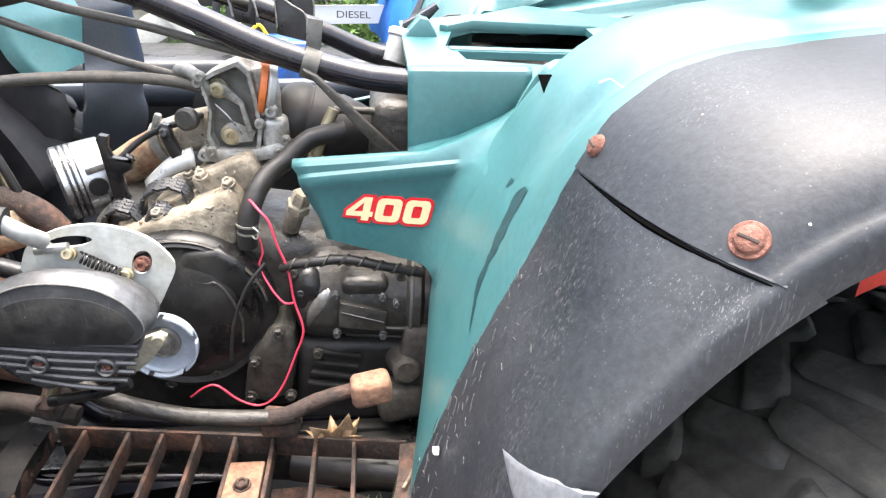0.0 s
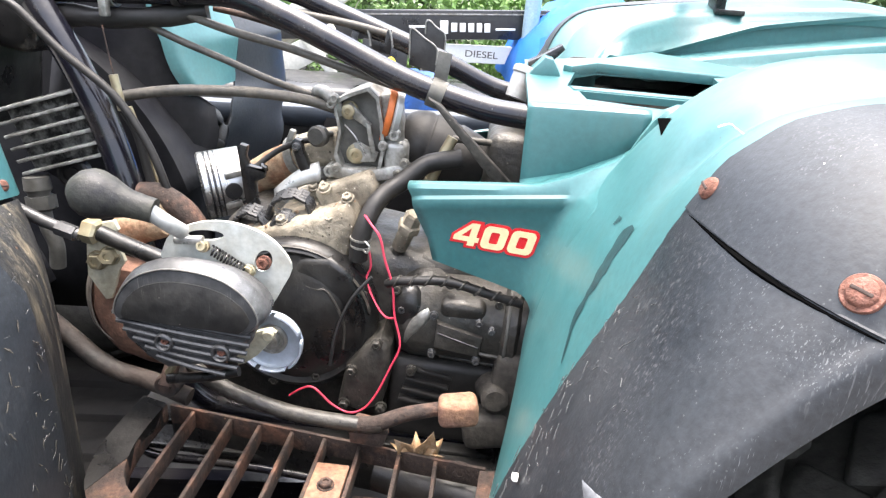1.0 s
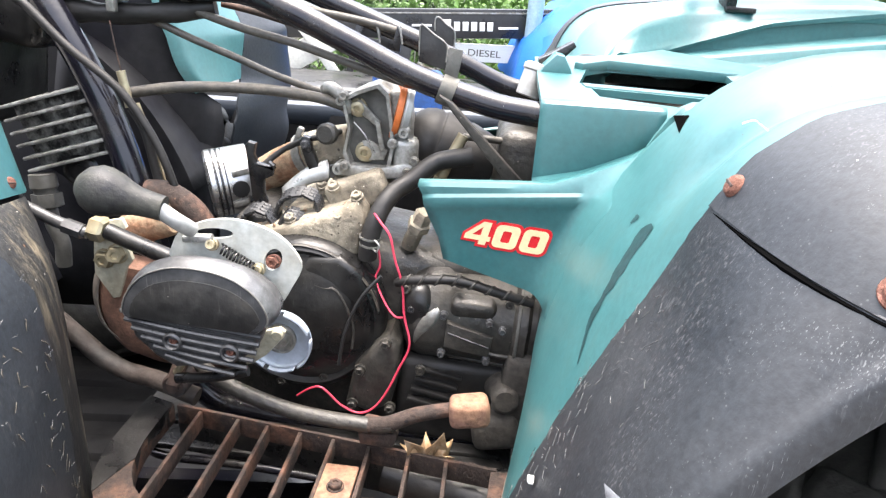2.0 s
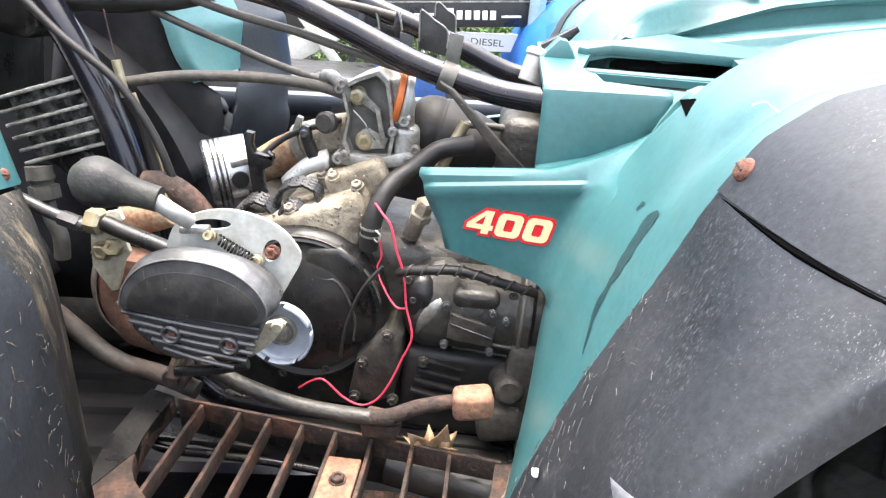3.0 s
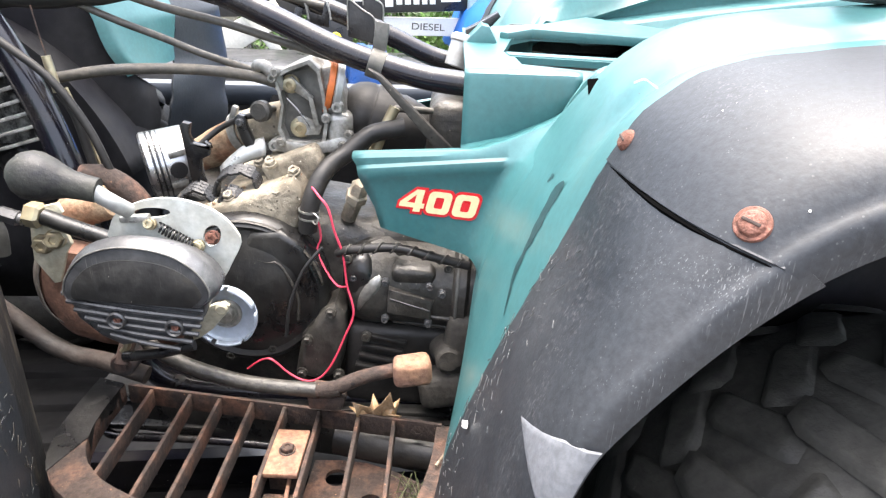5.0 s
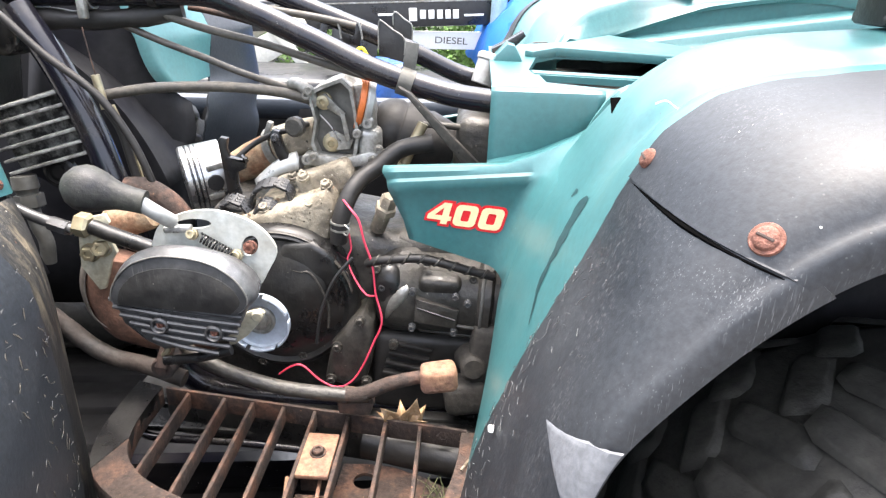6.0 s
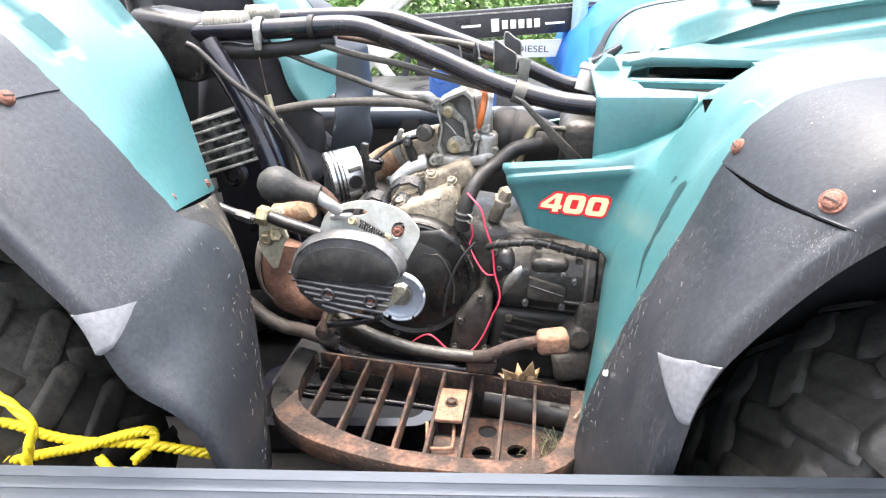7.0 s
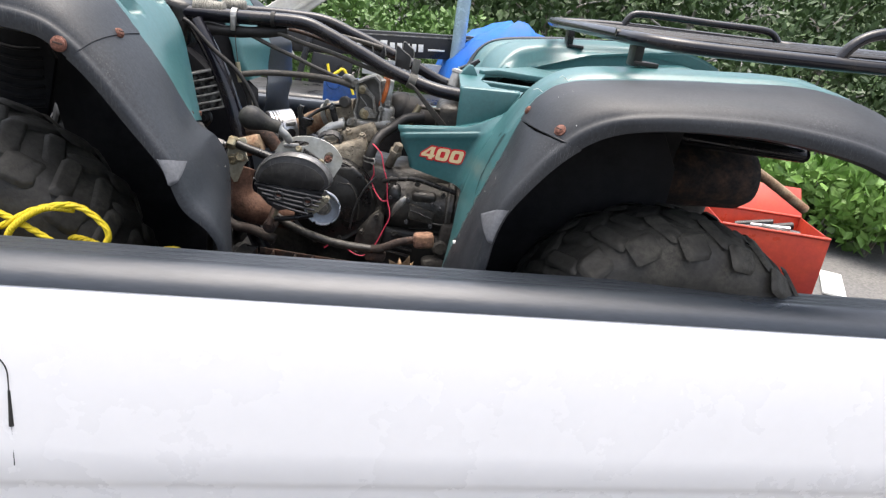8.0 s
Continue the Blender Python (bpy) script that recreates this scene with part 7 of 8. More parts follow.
for run, count in (([(-0.318, -0.070, 1.404), (-0.314, -0.070, 1.424), (-0.306, -0.070, 1.440), (-0.290, -0.070, 1.447), (-0.274, -0.070, 1.447), (-0.264, -0.071, 1.438), (-0.262, -0.072, 1.424), (-0.268, -0.074, 1.410)], 15),
                   ([(-0.356, -0.080, 1.404), (-0.350, -0.080, 1.418), (-0.338, -0.080, 1.426), (-0.326, -0.080, 1.424), (-0.316, -0.080, 1.414), (-0.308, -0.080, 1.402)], 10),
                   ([(-0.306, -0.088, 1.412), (-0.296, -0.086, 1.425), (-0.284, -0.086, 1.423), (-0.276, -0.088, 1.411)], 7)):
    path = spline(run, count + 1)
    for i in range(count):
        a, c = path[i], path[i + 1]
        b = B()
        dirv = (c - a).normalized()
        for off in ((-0.0095, -0.0032, 0.0032, 0.0095) if i % 2 else (-0.0063, 0.0, 0.0063)):
            o = Vector((0, off, off * 0.2))
            tube(b, [a - dirv * 0.0022 + o, a + dirv * 0.001 + o, (a + c) / 2 + o, c - dirv * 0.001 + o, c + dirv * 0.0022 + o], 0.0030, n=5, seg=6)
        lathe(b, a, Vector((0.0, -1, -0.2)), [(0.0, -0.0125), (0.0016, -0.0125), (0.0020, -0.0115), (0.0020, 0.0115), (0.0016, 0.0125), (0.0, 0.0125)], seg=8)
        part("chain_link", b, LOADER_BLACK, chain, smooth=40)
b = B()
for k in range(5):
    block(b, (-0.345 + 0.013 * k, -0.085 + 0.006 * (k % 2), 1.398 + 0.004 * (k % 3)), (0.016, 0.012, 0.006), (20 * k, 30 - 25 * k, 40 * k), bevel=0.002)
part("torn_gasket", b, RUST_TAN, case_top, "torn tan gasket scraps")
b = B()
tube(b, [(-0.30, 0.05, 1.44), (-0.28, 0.02, 1.452), (-0.262, 0.0, 1.456)], 0.010, seg=12)
block(b, (-0.305, 0.045, 1.446), (0.05, 0.03, 0.02), (0, -25, 10), bevel=0.006)
part("cam_sprocket_cover", b, ALU_LIGHT, atv, "bright bare alloy casting")

# ---- foot rest: rusty frame with bars ----
FW = 1.205
outer = spline([(-0.445, -0.172, 0), (-0.446, -0.225, 0), (-0.443, -0.275, 0), (-0.428, -0.322, 0), (-0.395, -0.358, 0), (-0.345, -0.385, 0), (-0.26, -0.408, 0), (-0.17, -0.415, 0), (-0.10, -0.412, 0), (-0.055, -0.398, 0),
                (-0.025, -0.362, 0), (-0.010, -0.30, 0), (-0.004, -0.232, 0)], 46)
inner = spline([(-0.411, -0.182, 0), (-0.412, -0.225, 0), (-0.409, -0.265, 0), (-0.398, -0.300, 0), (-0.374, -0.328, 0), (-0.335, -0.352, 0), (-0.258, -0.380, 0), (-0.17, -0.389, 0), (-0.105, -0.387, 0), (-0.07, -0.378, 0),
                (-0.050, -0.350, 0), (-0.036, -0.29, 0), (-0.031, -0.236, 0)], 46)
foot = part("foot_rest", rough_up(prism(B(), [(p.x, p.y) for p in outer] + [(p.x, p.y) for p in reversed(inner)], FW - 0.026, FW, bevel=0.0015, axis="w"), 0.0006, 80), RUST, atv, "rusty foot rest frame", smooth=30)
b = B()
block(b, (-0.215, -0.208, FW - 0.012), (0.385, 0.0045, 0.026), (0, 0, -7.5), bevel=0.001)
part("inner_rail", b, RUST, foot, "flat rusty inner rail")
for u in (-0.375, -0.327, -0.290, -0.250, -0.210, -0.168, -0.122, -0.080):
    vi = -0.186 - (u + 0.41) * 0.125
    vo = {-0.375: -0.336, -0.327: -0.362, -0.290: -0.375}.get(u, -0.389)
    b = B()
    block(b, (u, (vi + vo) / 2, FW - 0.012), (0.0045, abs(vo - vi) + 0.012, 0.022), bevel=0.001)
    part("bar", b, RUST, foot)
b = B()
block(b, (-0.190, -0.285, FW - 0.004), (0.036, 0.070, 0.006), (0, 0, 0), bevel=0.0015)
pl = part("mount_plate", b, RUST_PINK, foot, "flaky tan mounting plate")
bolt(pl, (-0.190, -0.284, FW - 0.001), (0, 0, 1), 0.0075, RUST, 0.005)
b = B()
block(b, (-0.190, -0.350, FW - 0.03), (0.036, 0.060, 0.006), bevel=0.0015)
block(b, (-0.190, -0.300, FW - 0.022), (0.034, 0.004, 0.036), bevel=0.001)
part("lower_plate", b, RUST, foot)
bolt(foot, (-0.052, -0.2255, FW - 0.012), (0, -1, 0.1), 0.008, RUST, 0.006)
b = B()
prism(b, [(-0.174, -0.222), (-0.141, -0.220), (-0.112, -0.223), (-0.074, -0.237), (-0.031, -0.261), (-0.041, -0.392), (-0.184, -0.392)], FW - 0.075, FW - 0.070,
      holes=[ellipse(-0.144, -0.249, 0.0135, 0.0135, 18), ellipse(-0.101, -0.286, 0.0135, 0.0135, 18), ellipse(-0.148, -0.295, 0.0135, 0.0135, 18)], axis="w")
part("heel_plate", b, RUST, foot, "rusty heel plate with round holes", smooth=20)
b = B()
tube(b, [(-0.15, -0.20, 1.155), (-0.04, -0.22, 1.150), (0.0, -0.225, 1.148)], 0.022, seg=16)
part("peg_bar", b, RUBBER, foot, "black foot peg bar")
b = B()
block(b, (-0.215, -0.165, 1.135), (0.42, 0.03, 0.05), (0, 0, -7), bevel=0.006)
part("frame_rail", b, BLACK_METAL, foot, "dark rusty lower frame rail")

part("channel_rim", tube(B(), [(-0.22, -0.306, 1.186), (-0.212, -0.35, 1.186), (-0.206, -0.356, 1.186), (-0.186, -0.353, 1.186), (-0.181, -0.346, 1.186), (-0.184, -0.302, 1.186)], 0.0022, n=40, seg=8), RUST_PINK, foot, "rusty rim of a bent channel")
part("paint_remnant", prism(B(), [(p.x, p.y) for p in outer[:11]] + [(p.x, p.y) for p in reversed(inner[:8])], FW - 0.024, FW + 0.0008, axis="w"), BLACK_METAL, foot, "black paint left on the foot rest arm", smooth=30)
# Stands in for glossy tray edges; laid at one height to fit the camera's view.
part("tray_edge_tube", tube(B(), [(-0.225, -0.18, 1.115), (-0.258, -0.176, 1.115), (-0.347, -0.171, 1.115), (-0.431, -0.172, 1.115), (-0.461, -0.161, 1.115), (-0.478, -0.139, 1.115), (-0.477, -0.116, 1.115), (-0.451, -0.101, 1.115), (-0.4, -0.098, 1.115)], 0.0055, n=70, seg=12), TUBE, atv, "glossy black tube standing in for tray edges below the foot rest")
# dry leaf and grass caught in the foot rest
leaf = B()
base = Vector((-0.100, -0.219, 1.199))
for k, (a, l, lean) in enumerate(((152, 0.026, 0.2), (122, 0.036, -0.3), (98, 0.030, 0.35), (76, 0.042, -0.1), (52, 0.030, 0.4), (30, 0.024, -0.35), (12, 0.018, 0.1))):
    d = Vector((math.cos(radians(a)), lean, math.sin(radians(a)))).normalized() * l
    sd = Vector((-d.z, 0.25 * l * (-1) ** k, d.x)) * 0.30
    o = base + Vector((0.5 * d.x, 0.0, 0.0))
    v = [leaf.verts.new(q) for q in (o - sd * 0.6, o + d * 0.35 - sd, o + d * 0.62 - sd * 0.55, o + d, o + d * 0.58 + sd * 0.45, o + d * 0.3 + sd, o + sd * 0.6)]
    mid = leaf.verts.new(o + d * 0.4 + Vector((0, -0.006 * (-1) ** k, 0)))
    for i in range(7):
        leaf.faces.new((v[i], v[(i + 1) % 7], mid))
lf = single("dry_leaf", leaf, DRY_LEAF, "curled brown dry leaf caught behind the foot rest", "leaf", thick=0.0006)
lf.matrix_basis = atv.matrix_basis
grass = B()
rng = random.Random(4)
for k in range(70):
    o = Vector((-0.045 + rng.gauss(0, 0.016), -0.30 + rng.gauss(0, 0.022), 1.136))
    d = Vector((rng.gauss(0, 1), rng.gauss(0, 1), abs(rng.gauss(0, 0.7)))).normalized() * rng.uniform(0.015, 0.045)
    tube(grass, [o, o + d * 0.5 + Vector((0, 0, 0.004)), o + d], 0.0005, n=4, seg=3)
gs = single("grass_scraps", grass, STRAW, "dry grass scraps on the heel plate", "grass", "stuff")
gs.matrix_basis = atv.matrix_basis
tw = single("twig", tube(B(), [(-0.008, -0.2154, 1.212), (-0.0085, -0.2372, 1.214), (-0.0142, -0.2553, 1.213), (-0.0182, -0.2802, 1.212), (-0.030, -0.305, 1.210)], 0.0015, seg=6), TWIG, "thin dry twig on the foot rest", "twig")
tw.matrix_basis = atv.matrix_basis

b = B()
prism(b, [(-0.300, 1.500), (-0.294, 1.506), (-0.286, 1.504), (-0.284, 1.490), (-0.276, 1.470), (-0.262, 1.453), (-0.268, 1.446), (-0.281, 1.452), (-0.291, 1.470), (-0.297, 1.488)], -0.030, -0.018, bevel=0.002)
strap = part("hose_clamp_strap", b, BLACK_METAL, atv, "blackened clamp strap on the intake")
bolt(strap, (-0.292, -0.030, 1.496), (0, -1, 0.1), 0.0045, GREY_ALLOY)
# ---- things in the truck bed ----
rope = thing("tow_rope", "bright yellow braided rope lying in loose coils beside the tyre", "rope", m=pose(0, 0, 0))
for pts in ([(-1.02, 0.235, 1.345), (-0.90, 0.245, 1.358), (-0.828, 0.25, 1.368), (-0.772, 0.252, 1.380), (-0.727, 0.25, 1.364), (-0.672, 0.245, 1.330), (-0.645, 0.24, 1.29)],
            [(-1.05, 0.25, 1.315), (-0.92, 0.245, 1.325), (-0.833, 0.245, 1.340), (-0.763, 0.248, 1.351), (-0.704, 0.252, 1.384), (-0.648, 0.255, 1.393), (-0.606, 0.25, 1.361), (-0.612, 0.245, 1.328), (-0.63, 0.24, 1.27)],
            [(-0.742, 0.24, 1.30), (-0.738, 0.238, 1.345), (-0.722, 0.243, 1.368), (-0.69, 0.25, 1.388), (-0.655, 0.262, 1.385)],
            [(-0.95, 0.265, 1.275), (-0.85, 0.26, 1.285), (-0.76, 0.26, 1.278), (-0.66, 0.265, 1.27), (-0.57, 0.27, 1.285), (-0.50, 0.28, 1.27), (-0.44, 0.30, 1.25)],
            [(-0.702, 0.290, 1.327), (-0.656, 0.285, 1.331), (-0.614, 0.283, 1.317), (-0.575, 0.281, 1.312), (-0.530, 0.281, 1.311), (-0.487, 0.283, 1.302), (-0.460, 0.285, 1.295)],
            [(-0.657, 0.271, 1.296), (-0.616, 0.271, 1.306), (-0.578, 0.275, 1.312), (-0.547, 0.279, 1.320), (-0.517, 0.285, 1.323), (-0.513, 0.283, 1.312), (-0.533, 0.275, 1.294)],
            [(-0.565, 0.272, 1.300), (-0.55, 0.262, 1.288), (-0.558, 0.258, 1.275), (-0.585, 0.26, 1.27), (-0.54, 0.27, 1.25)],
            [(-0.90, 0.23, 1.27), (-0.80, 0.232, 1.315), (-0.71, 0.236, 1.31), (-0.66, 0.238, 1.27), (-0.60, 0.24, 1.24)]):
    n = 90
    path = spline(pts, n)
    b = B()
    for strand in range(3):
        twist = []
        for i, p in enumerate(path):
            d = (path[min(i + 1, n - 1)] - path[max(i - 1, 0)]).normalized()
            s = d.cross(Vector((0, 0, 1))).normalized()
            t = s.cross(d)
            a = i * 0.75 + strand * 2.094
            twist.append(p + 0.0024 * (math.cos(a) * s + math.sin(a) * t))
        tube(b, twist, 0.0029, n=n * 2, seg=7)
    part("rope_strand", b, YELLOW, rope, smooth=60)
b = B()
block(b, (-0.90, 0.245, 1.305), (0.34, 0.04, 0.03), (0, 6, 2), bevel=0.008)
stick = single("wood_offcut", b, RUST_TAN, "pale tan wooden offcut under the rope", "wood")
b = B()
block(b, (-0.76, 0.243, 1.068), (0.50, 0.075, 0.38), (0, 0, 0), bevel=0.01)
single("storage_crate", b, LINER, "black plastic crate between tyre and bed wall", "crate")

# open red toolbox on the tailgate, behind the rear wheel
TB = pose(1.272, 1.345, BED_Z + 0.002, 0, 0, -16.6)
toolbox = thing("toolbox", "open orange-red metal toolbox full of dark tools", "toolbox", m=TB)
LX, WY_, HZ = 0.36, 0.28, 0.288
for nm, c, s in (("front_panel", (0, -WY_ / 2, HZ / 2), (LX, 0.004, HZ)), ("back_panel", (0, WY_ / 2, HZ / 2), (LX, 0.004, HZ)),
                 ("end_panel", (-LX / 2, 0, HZ / 2), (0.004, WY_, HZ)), ("end_panel", (LX / 2, 0, HZ / 2), (0.004, WY_, HZ)), ("bottom_panel", (0, 0, 0.004), (LX, WY_, 0.004))):
    b = B()
    block(b, c, s, bevel=0.0015)
    part(nm, b, RED_BOX, toolbox)
for y in (-WY_ / 2, WY_ / 2):
    part("rolled_rim", tube(B(), [(-LX / 2, y, HZ), (LX / 2, y, HZ)], 0.006, seg=10), RED_BOX, toolbox)
b = B()
block(b, (0.0, WY_ / 2 + 0.045, HZ + 0.045), (LX + 0.01, 0.006, 0.13), (-42, 0, 0), bevel=0.002)
lid = part("lid", b, RED_BOX, toolbox, "raised dark red lid")
b = B()
block(b, (-0.05, -WY_ / 2 - 0.006, HZ - 0.13), (0.05, 0.010, 0.05), bevel=0.003)
part("latch", b, CHROME, toolbox, "steel latch")
rng = random.Random(7)
for k in range(9):
    b = B()
    u, v = rng.uniform(-0.10, 0.10), rng.uniform(-0.08, 0.08)
    tube(b, [(u - 0.06, v, HZ - 0.05 + 0.03 * rng.random()), (u + 0.06, v + rng.uniform(-0.05, 0.05), HZ - 0.03 + 0.03 * rng.random())], rng.uniform(0.007, 0.016), seg=10)
    t = single("hand_tool", b, BLACK_METAL if k % 3 else CHROME, "dark hand tool lying in the toolbox", "tool", group="tools in the toolbox")
    t.matrix_basis = TB
b = B()
block(b, (0, 0, 0.012), (0.17, 0.62, 0.02), (0, 0, 0), bevel=0.003)
card = single("white_board", b, PAPER, "flat white board lying on the asphalt", "board")
card.matrix_basis = pose(3.85, 3.73, 0.0, 0, 0, -35)
# black tray on the bed floor under the foot rest
b = B()
prism(b, round_rect(-0.64, -0.26, 0.80, 1.02, 0.05), BED_Z + 0.002, BED_Z + 0.06, holes=[round_rect(-0.615, -0.285, 0.825, 0.995, 0.035)], axis="w")
tray = thing("oil_tray", "shiny black oil drain tray on the bed floor", "tray", m=pose(0, 0, 0))
part("tray_rim", b, TUBE, tray, smooth=25)
b = B()
prism(b, round_rect(-0.62, -0.28, 0.82, 1.0, 0.04), BED_Z + 0.002, BED_Z + 0.012, axis="w")
part("tray_base", b, GREY_IN, tray, "dull dark tray base")

# a scrap of blue cloth caught behind the muffler
b = B()
cloth = []
for i in range(7):
    f = i / 6
    cloth.append([Vector((0.765 - 0.004 + 0.012 * g * (1 - 0.4 * f) + 0.004 * math.sin(5 * f), 0.150 + 0.006 * math.sin(6 * g + 4 * f), 1.506 + 0.022 - 0.055 * f)) for g in (0, 0.25, 0.5, 0.75, 1.0)])
rag = single("cloth_scrap", loft(b, cloth), TARP, "small scrap of blue cloth under the rear fender", "rag", thick=0.001)
rag.matrix_basis = atv.matrix_basis

# ---- tractor with a front loader, past the truck ----
tractor = thing("loader_tractor", "old blue tractor with a black and off-white front loader", "tractor", m=pose(0, 0, 0))
b = B()
block(b, (-0.35, 4.52, 1.418), (2.3, 0.10, 0.185), (0, -3.4, 0), bevel=0.01)
beam = part("loader_beam", b, LOADER_BLACK, tractor, "glossy black loader beam")
b = B()
block(b, (-0.35, 4.463, 1.484), (2.3, 0.006, 0.010), (0, -3.4, 0), bevel=0.001)
part("beam_stripe", b, ALU, beam, "thin pale stripe along the beam")
for k, (dx, wd, hh) in enumerate(((0.0, 0.062, 0.082), (0.066, 0.048, 0.056), (0.122, 0.048, 0.056), (0.178, 0.048, 0.056), (0.232, 0.044, 0.056), (0.284, 0.048, 0.056))):
    b = B()
    block(b, (0.025 + dx, 4.463, 1.427 + 0.045 * dx), (wd - 0.010, 0.005, hh), (0, -3.4, 0), bevel=0.001)
    part("sign_bar", b, PAPER, beam, "white bar where the maker's name stands")
for x in (-0.14, 0.43):
    b = B()
    block(b, (x, 4.463, 1.425 + 0.03 * x), (0.13, 0.005, 0.014), (0, -3.4, 0), bevel=0.001)
    part("sign_line", b, PAPER, beam)
b = B()
block(b, (0.19, 4.55, 1.262), (0.62, 0.05, 0.115), (0, -1, 0), bevel=0.004)
panel = part("side_panel", b, PAPER, tractor, "white hood side panel")
lettering("fuel_word", "DIESEL", 0.062, panel, pose(0.29, 4.5225, 1.262, 90, 1, 0), CABLE, width=1.25, label="grey word DIESEL")
b = B()
block(b, (-0.55, 4.62, 1.72), (1.9, 0.16, 0.19), (0, -38, 0), bevel=0.012)
arm = part("loader_arm", b, LOADER_WHITE, tractor, "off-white steel loader arm")
b = B()
block(b, (-0.52, 4.535, 1.70), (1.7, 0.008, 0.030), (0, -38, 0), bevel=0.003)
part("arm_flange", b, LOADER_WHITE, arm)
for k in range(6):
    b = B()
    block(b, (-0.60 + 0.14 * k, 4.5375, 1.735 + 0.11 * k), (0.045, 0.006, 0.020), (0, -38, 0), bevel=0.006)
    part("arm_slot", b, LOADER_BLACK, arm, "dark slot in the arm")
b = B()
block(b, (-1.05, 4.40, 1.12), (0.9, 0.06, 0.16), (0, -30, 0), bevel=0.01)
block(b, (-0.80, 4.36, 1.24), (0.5, 0.05, 0.06), (0, 52, 0), bevel=0.008)
part("lower_link", b, LOADER_WHITE, tractor, "off-white lower loader link")
b = B()
block(b, (-0.58, 4.30, 1.16), (0.045, 0.05, 0.62), (0, 12, 0), bevel=0.006)
block(b, (-0.36, 4.34, 1.18), (0.30, 0.03, 0.28), (0, 6, 0), bevel=0.01)
part("loader_tower", b, LOADER_BLACK, tractor, "black loader tower")
b = B()
block(b, (-0.25, 3.42, 1.19), (0.26, 0.20, 0.16), bevel=0.03, seg=3)
block(b, (-0.12, 3.40, 1.16), (0.20, 0.24, 0.20), bevel=0.03, seg=3)
lathe(b, (-0.32, 3.30, 1.26), (0, -1, 0), [(0.0, 0.04), (0.04, 0.04), (0.045, 0.03), (0.045, 0.0)], seg=18)
pump = part("engine_block", b, BLUE_PAINT, tractor, "bright blue painted engine part")
part("lift_cord", tube(B(), [(-0.36, 3.25, 1.36), (-0.34, 3.24, 1.30), (-0.30, 3.24, 1.32), (-0.27, 3.24, 1.34), (-0.24, 3.24, 1.30), (-0.20, 3.24, 1.20)], 0.008, seg=8), YELLOW, pump, "yellow cord")
b = B()
block(b, (-0.4, 3.9, 0.92), (2.6, 0.7, 0.42), bevel=0.04, seg=3)
part("chassis", b, LOADER_BLACK, tractor, "dark greasy tractor chassis")
b = B()
block(b, (-3.05, 3.4, 1.02), (1.1, 0.6, 0.42), (0, 2, 0), bevel=0.06, seg=3)
block(b, (-2.35, 3.75, 0.86), (1.5, 0.45, 0.30), bevel=0.05, seg=3)
part("hood", b, NAVY, tractor, "faded blue hood")
b = B()
tube(b, [(-2.7, 3.15, 1.18), (-2.4, 2.80, 1.22), (-2.0, 2.75, 1.26), (-1.6, 2.80, 1.22), (-1.35, 3.2, 1.0), (-1.3, 3.6, 0.95)], 0.04, n=30, seg=12)
part("hydraulic_pipe", b, CASE, tractor, "grey hydraulic pipe")
for x, r in ((-1.9, 0.40), (1.0, 0.62)):
    b = B()
    lathe(b, (x, 3.55, r), (0, 1, 0), [(0.0, 0.1), (r * 0.5, 0.1), (r * 0.55, 0.0), (r * 0.9, 0.0), (r, 0.05), (r, 0.28), (r * 0.9, 0.33), (r * 0.5, 0.33), (0, 0.2)], seg=40)
    part("wheel", b, RUBBER, tractor, "black tractor tyre")
b = B()
tube(b, [(0.585, 4.42, 1.30), (0.592, 4.42, 1.8), (0.610, 4.42, 2.5)], 0.052, n=8, seg=20)
part("exhaust_pipe", b, PIPE, tractor, "pale blue exhaust stack")
b = B()
rows = []
for i in range(15):
    row = []
    for j in range(10):
        s, t = i / 14, j / 9
        x, y = 0.44 + 1.15 * s, 3.98 + 0.9 * t
        peak = 1.73 - 0.55 * abs(s - 0.52) - 0.12 * abs(noise.noise((s * 7, t * 5, 2)))
        drop = max(0.0, 0.34 - t) / 0.34
        z = peak - 0.55 * drop ** 1.5
        z -= 0.30 * max(0.0, 0.10 - s) / 0.10
        z += 0.05 * noise.noise((x * 6, y * 6, 0)) + 0.04 * noise.noise((x * 17, y * 11, 3))
        row.append(Vector((x + 0.02 * noise.noise((x * 6, y * 6, 7)), y + 0.10 * drop * noise.noise((x * 6, z * 4, 1)), z)))
    rows.append(row)
loft(b, rows)
single("tarpaulin", b, TARP, "crumpled blue tarpaulin draped over the tractor seat", "tarpaulin", smooth=28, thick=0.003)
b = B()
block(b, (1.05, 4.45, 1.05), (0.9, 0.6, 0.5), bevel=0.05)
part("seat_base", b, LOADER_BLACK, tractor, "dark tractor seat base")


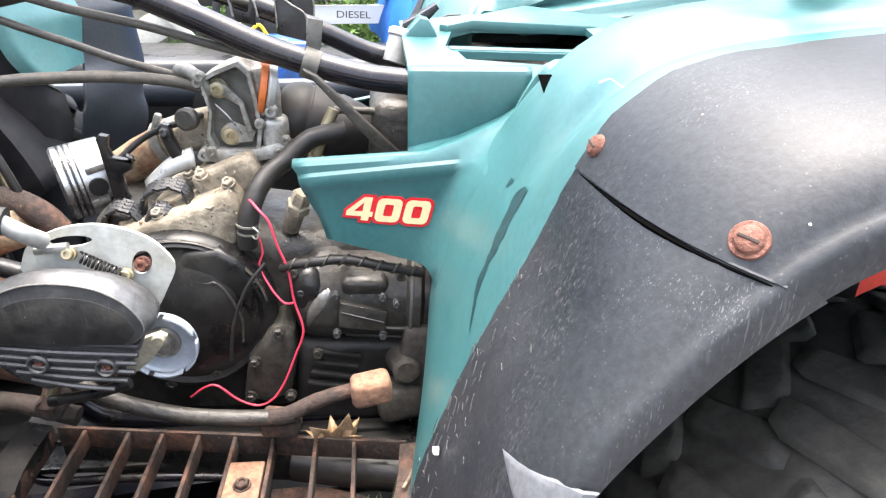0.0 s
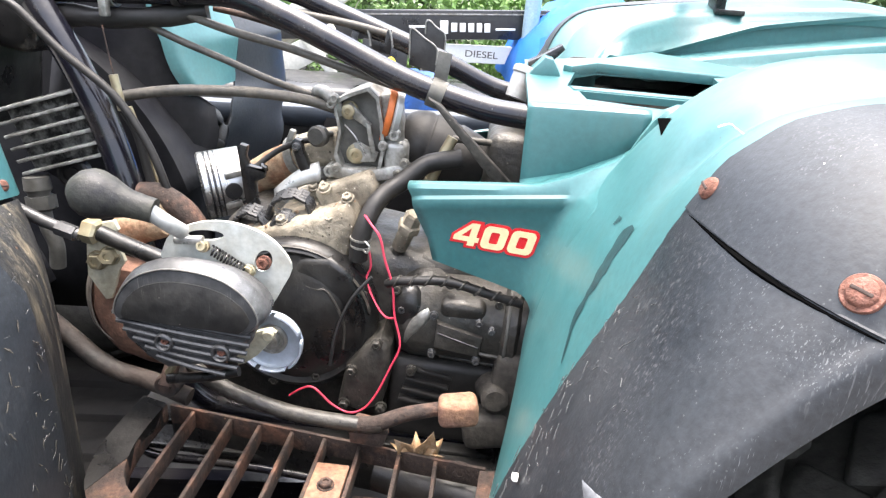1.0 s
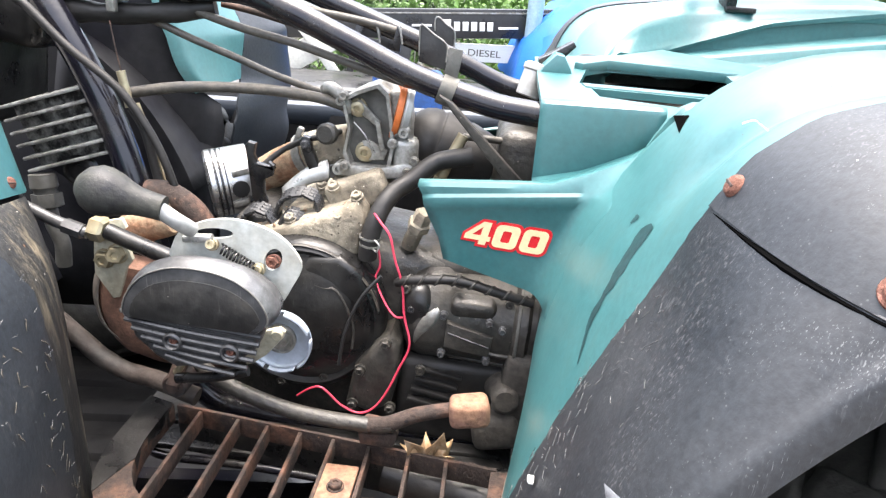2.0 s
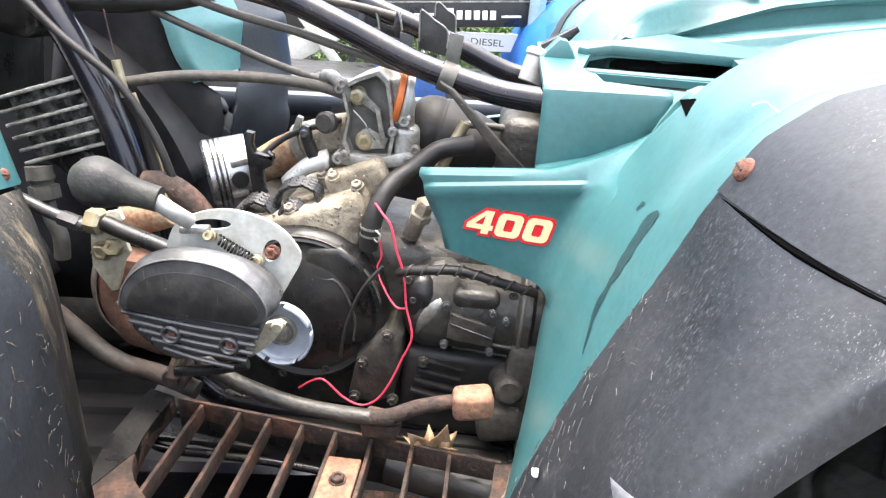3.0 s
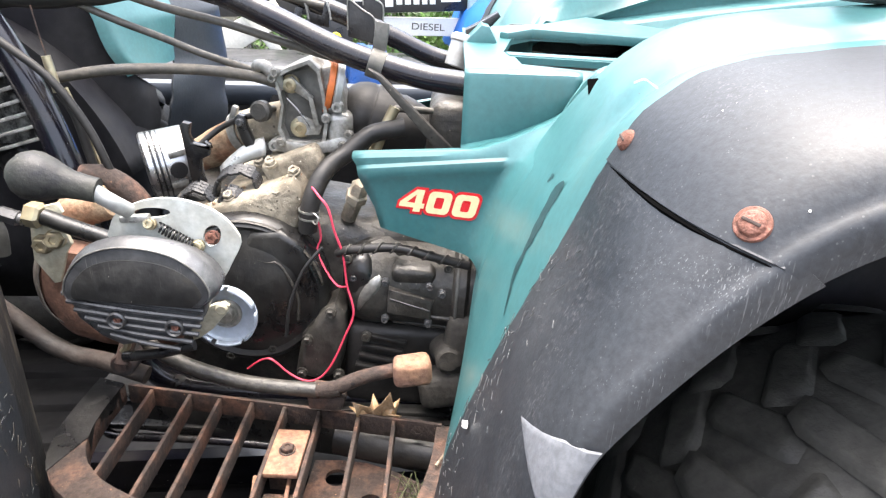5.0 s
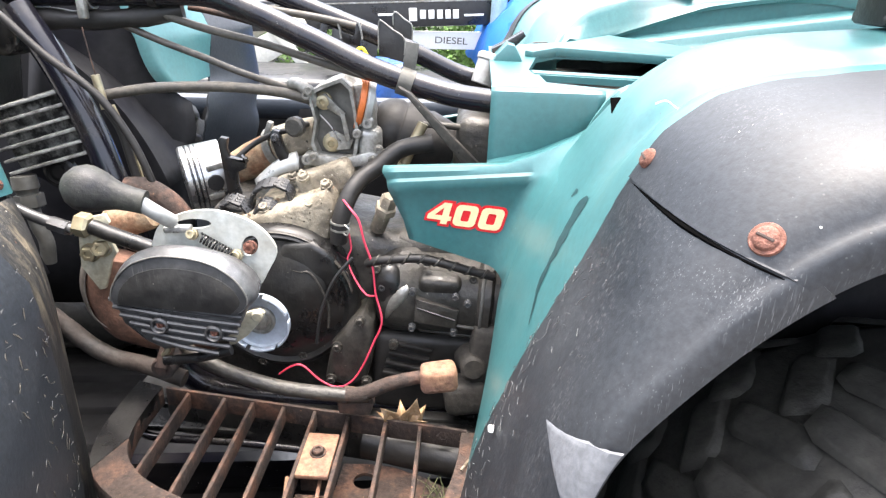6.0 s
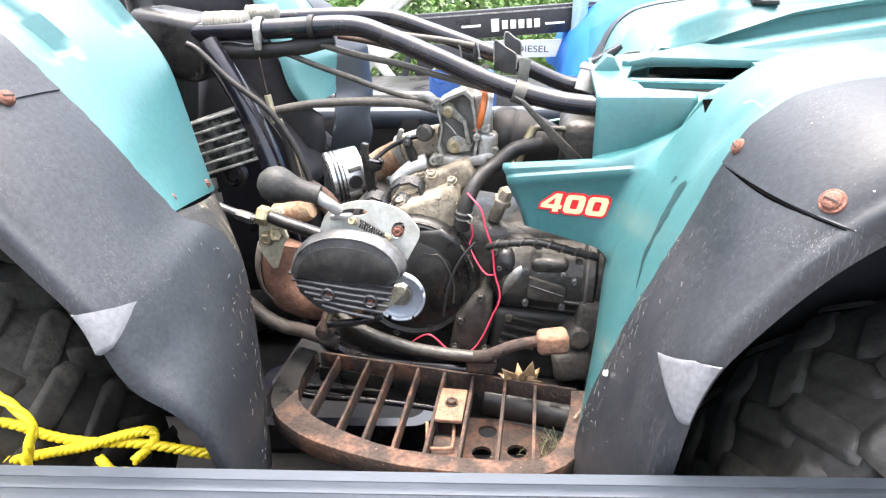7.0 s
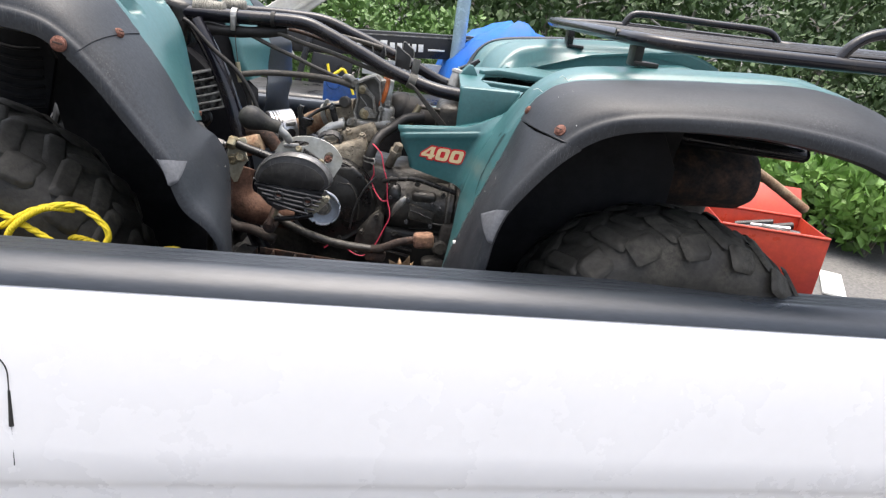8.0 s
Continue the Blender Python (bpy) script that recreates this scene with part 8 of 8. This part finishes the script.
# ---- greenery ----
def leaf_mesh(name, centres, size, seed):
    """Many small folded leaves round the given clumps (x, y, z, radius, count)."""
    g = np.random.default_rng(seed)
    vs, fs, k = [], [], 0
    for cx, cy, cz, r, count in centres:
        d = g.normal(size=(count, 3))
        d /= np.linalg.norm(d, axis=1)[:, None]
        rad = r * g.uniform(0.45, 1.05, count) ** 0.6
        p = np.array([cx, cy, cz]) + d * rad[:, None] * np.array([1, 1, 0.8])
        for q, o in zip(p, d):
            a = g.normal(size=3) * 0.6 + o * 0.6 + np.array([0, 0, 0.3])
            a /= np.linalg.norm(a)
            s = np.cross(a, g.normal(size=3))
            s /= np.linalg.norm(s)
            n = np.cross(a, s)
            l = size * g.uniform(0.6, 1.3)
            tip, mid = q + a * l, q + a * l * 0.45 - n * l * 0.08
            vs += [q, mid + s * l * 0.28 + n * l * 0.12, tip, mid - s * l * 0.28 + n * l * 0.12]
            fs += [(k, k + 1, k + 2), (k, k + 2, k + 3)]
            k += 4
    me = bpy.data.meshes.new(name)
    me.from_pydata([tuple(v) for v in vs], [], fs)
    return me


def tree(x, y, h, spread, seed, material, label, leaf=0.075, low=0.25, count=150):
    """Tapered trunk, limbs and a ragged crown of leaf clumps."""
    g = random.Random(seed)
    t = thing("tree", label, "tree", group="trees behind the tractor", m=pose(x, y, -0.05))
    b = B()
    lean = Vector((g.uniform(-0.3, 0.3), g.uniform(-0.2, 0.2), 0))
    trunk = [Vector((0, 0, 0)), lean * 0.3 + Vector((0, 0, h * 0.4)), lean + Vector((0, 0, h * 0.9))]
    tube(b, trunk, 0.06 + 0.012 * h, n=12, seg=10, r_end=0.02)
    clumps = []
    for k in range(15):
        f = low + (1 - low) * k / 14
        a = k * 2.4 + g.random()
        reach = spread * (1.1 - 0.6 * f) * g.uniform(0.5, 1.0)
        end = Vector((math.cos(a) * reach, math.sin(a) * reach, h * f + 0.2)) + lean * f
        tube(b, [Vector((0, 0, h * f * 0.85)) + lean * f * 0.9, end * 0.6 + Vector((0, 0, h * f * 0.38)), end], 0.03, n=6, seg=6, r_end=0.008)
        clumps.append((end.x, end.y, end.z, spread * g.uniform(0.28, 0.5), int(count * g.uniform(0.7, 1.3))))
        clumps.append((end.x * 0.5, end.y * 0.5 - 0.1, end.z - 0.1, spread * g.uniform(0.28, 0.45), count // 2))
    part("trunk", b, BARK, t, "grey-brown trunk and limbs")
    me = leaf_mesh("crown", clumps, leaf, seed)
    me.materials.append(material)
    c = new("crown", me)
    c.parent = t
    return t


for k, (x, y, h, s) in enumerate(((-5.2, 9.0, 2.7, 1.6), (-2.6, 9.6, 2.9, 1.6), (0.2, 10.2, 2.9, 1.6), (2.6, 9.4, 2.7, 1.6), (4.6, 8.6, 2.8, 1.6), (6.8, 8.4, 2.7, 1.6), (8.9, 7.4, 2.6, 1.5), (10.6, 5.6, 2.5, 1.5), (12.0, 8.0, 2.7, 1.6))):
    tree(x, y, h, s, 20 + k, LEAF_DARK, "leafy dark green tree at the edge of the yard", 0.12, 0.12, 190)


def bush(x, y, h, r, seed, material, label, leaf=0.08, count=260):
    g = random.Random(seed)
    t = thing("bush", label, "bush", group="bushes behind the tractor", m=pose(x, y, -0.03))
    b = B()
    clumps = []
    for k in range(10):
        a = k * 2.4
        e = Vector((math.cos(a) * r * g.uniform(0.3, 0.9), math.sin(a) * r * g.uniform(0.3, 0.9), h * g.uniform(0.35, 0.9)))
        tube(b, [(0, 0, 0), e * 0.5 + Vector((0, 0, 0.1)), e], 0.012, n=6, seg=5, r_end=0.004)
        clumps.append((e.x, e.y, e.z, r * g.uniform(0.3, 0.5), count))
    part("stem", b, BARK, t, "thin brown stems")
    me = leaf_mesh("foliage", clumps, leaf, seed)
    me.materials.append(material)
    c = new("foliage", me)
    c.parent = t
    return t


for k, (x, y, h, r) in enumerate(((-4.6, 7.0, 1.9, 1.0), (-3.0, 7.2, 2.0, 1.0), (-1.5, 7.0, 1.9, 1.0), (-0.2, 7.2, 1.85, 0.9), (1.0, 7.4, 1.9, 0.9), (2.3, 7.3, 1.7, 0.9), (3.6, 7.2, 1.6, 0.9))):
    bush(x, y, h, r, 60 + k, LEAF, "bright green leafy bush", 0.085, 330)
for k, (x, y, h, r) in enumerate(((4.6, 5.0, 0.75, 0.50), (5.3, 5.1, 0.8, 0.55), (4.9, 4.6, 0.6, 0.40), (5.9, 4.9, 0.7, 0.5), (5.2, 5.9, 0.9, 0.6), (6.4, 4.7, 0.45, 0.4), (4.3, 5.7, 0.7, 0.5))):
    bush(x, y, h, r, 80 + k, LEAF_BRIGHT, "bright green weeds at the asphalt's edge", 0.15, 90)
b = B()
bmesh.ops.create_icosphere(b, subdivisions=3, radius=0.6)
for v in b.verts:
    v.co = Vector((v.co.x * 1.2, v.co.y, v.co.z * 0.75)) * (1 + 0.18 * noise.noise(v.co * 2.2))
rock = single("boulder", b, ROCK, "brown boulder among the weeds", "rock")
rock.matrix_basis = pose(6.75, 5.6, 0.40)

# a low unseen wall, added behind the walker to cut light from that side
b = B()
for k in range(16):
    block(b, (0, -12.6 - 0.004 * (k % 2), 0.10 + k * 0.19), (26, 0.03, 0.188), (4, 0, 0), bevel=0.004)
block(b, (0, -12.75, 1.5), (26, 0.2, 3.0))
single("unseen_wall", b, SIDING, "plain brown board wall, added out of view to cut low light", "wall", "structure")
for k, (x, y) in enumerate(((-8.0, 12.5), (-4.2, 13.2), (-0.8, 13.5), (2.6, 13.0), (6.0, 12.4), (9.4, 11.4), (12.6, 10.6), (15.0, 8.0))):
    tree(x, y, 3.4, 2.2, 140 + k, LEAF_DARK, "broad dark green tree in the wood behind", 0.26, 0.05, 190)
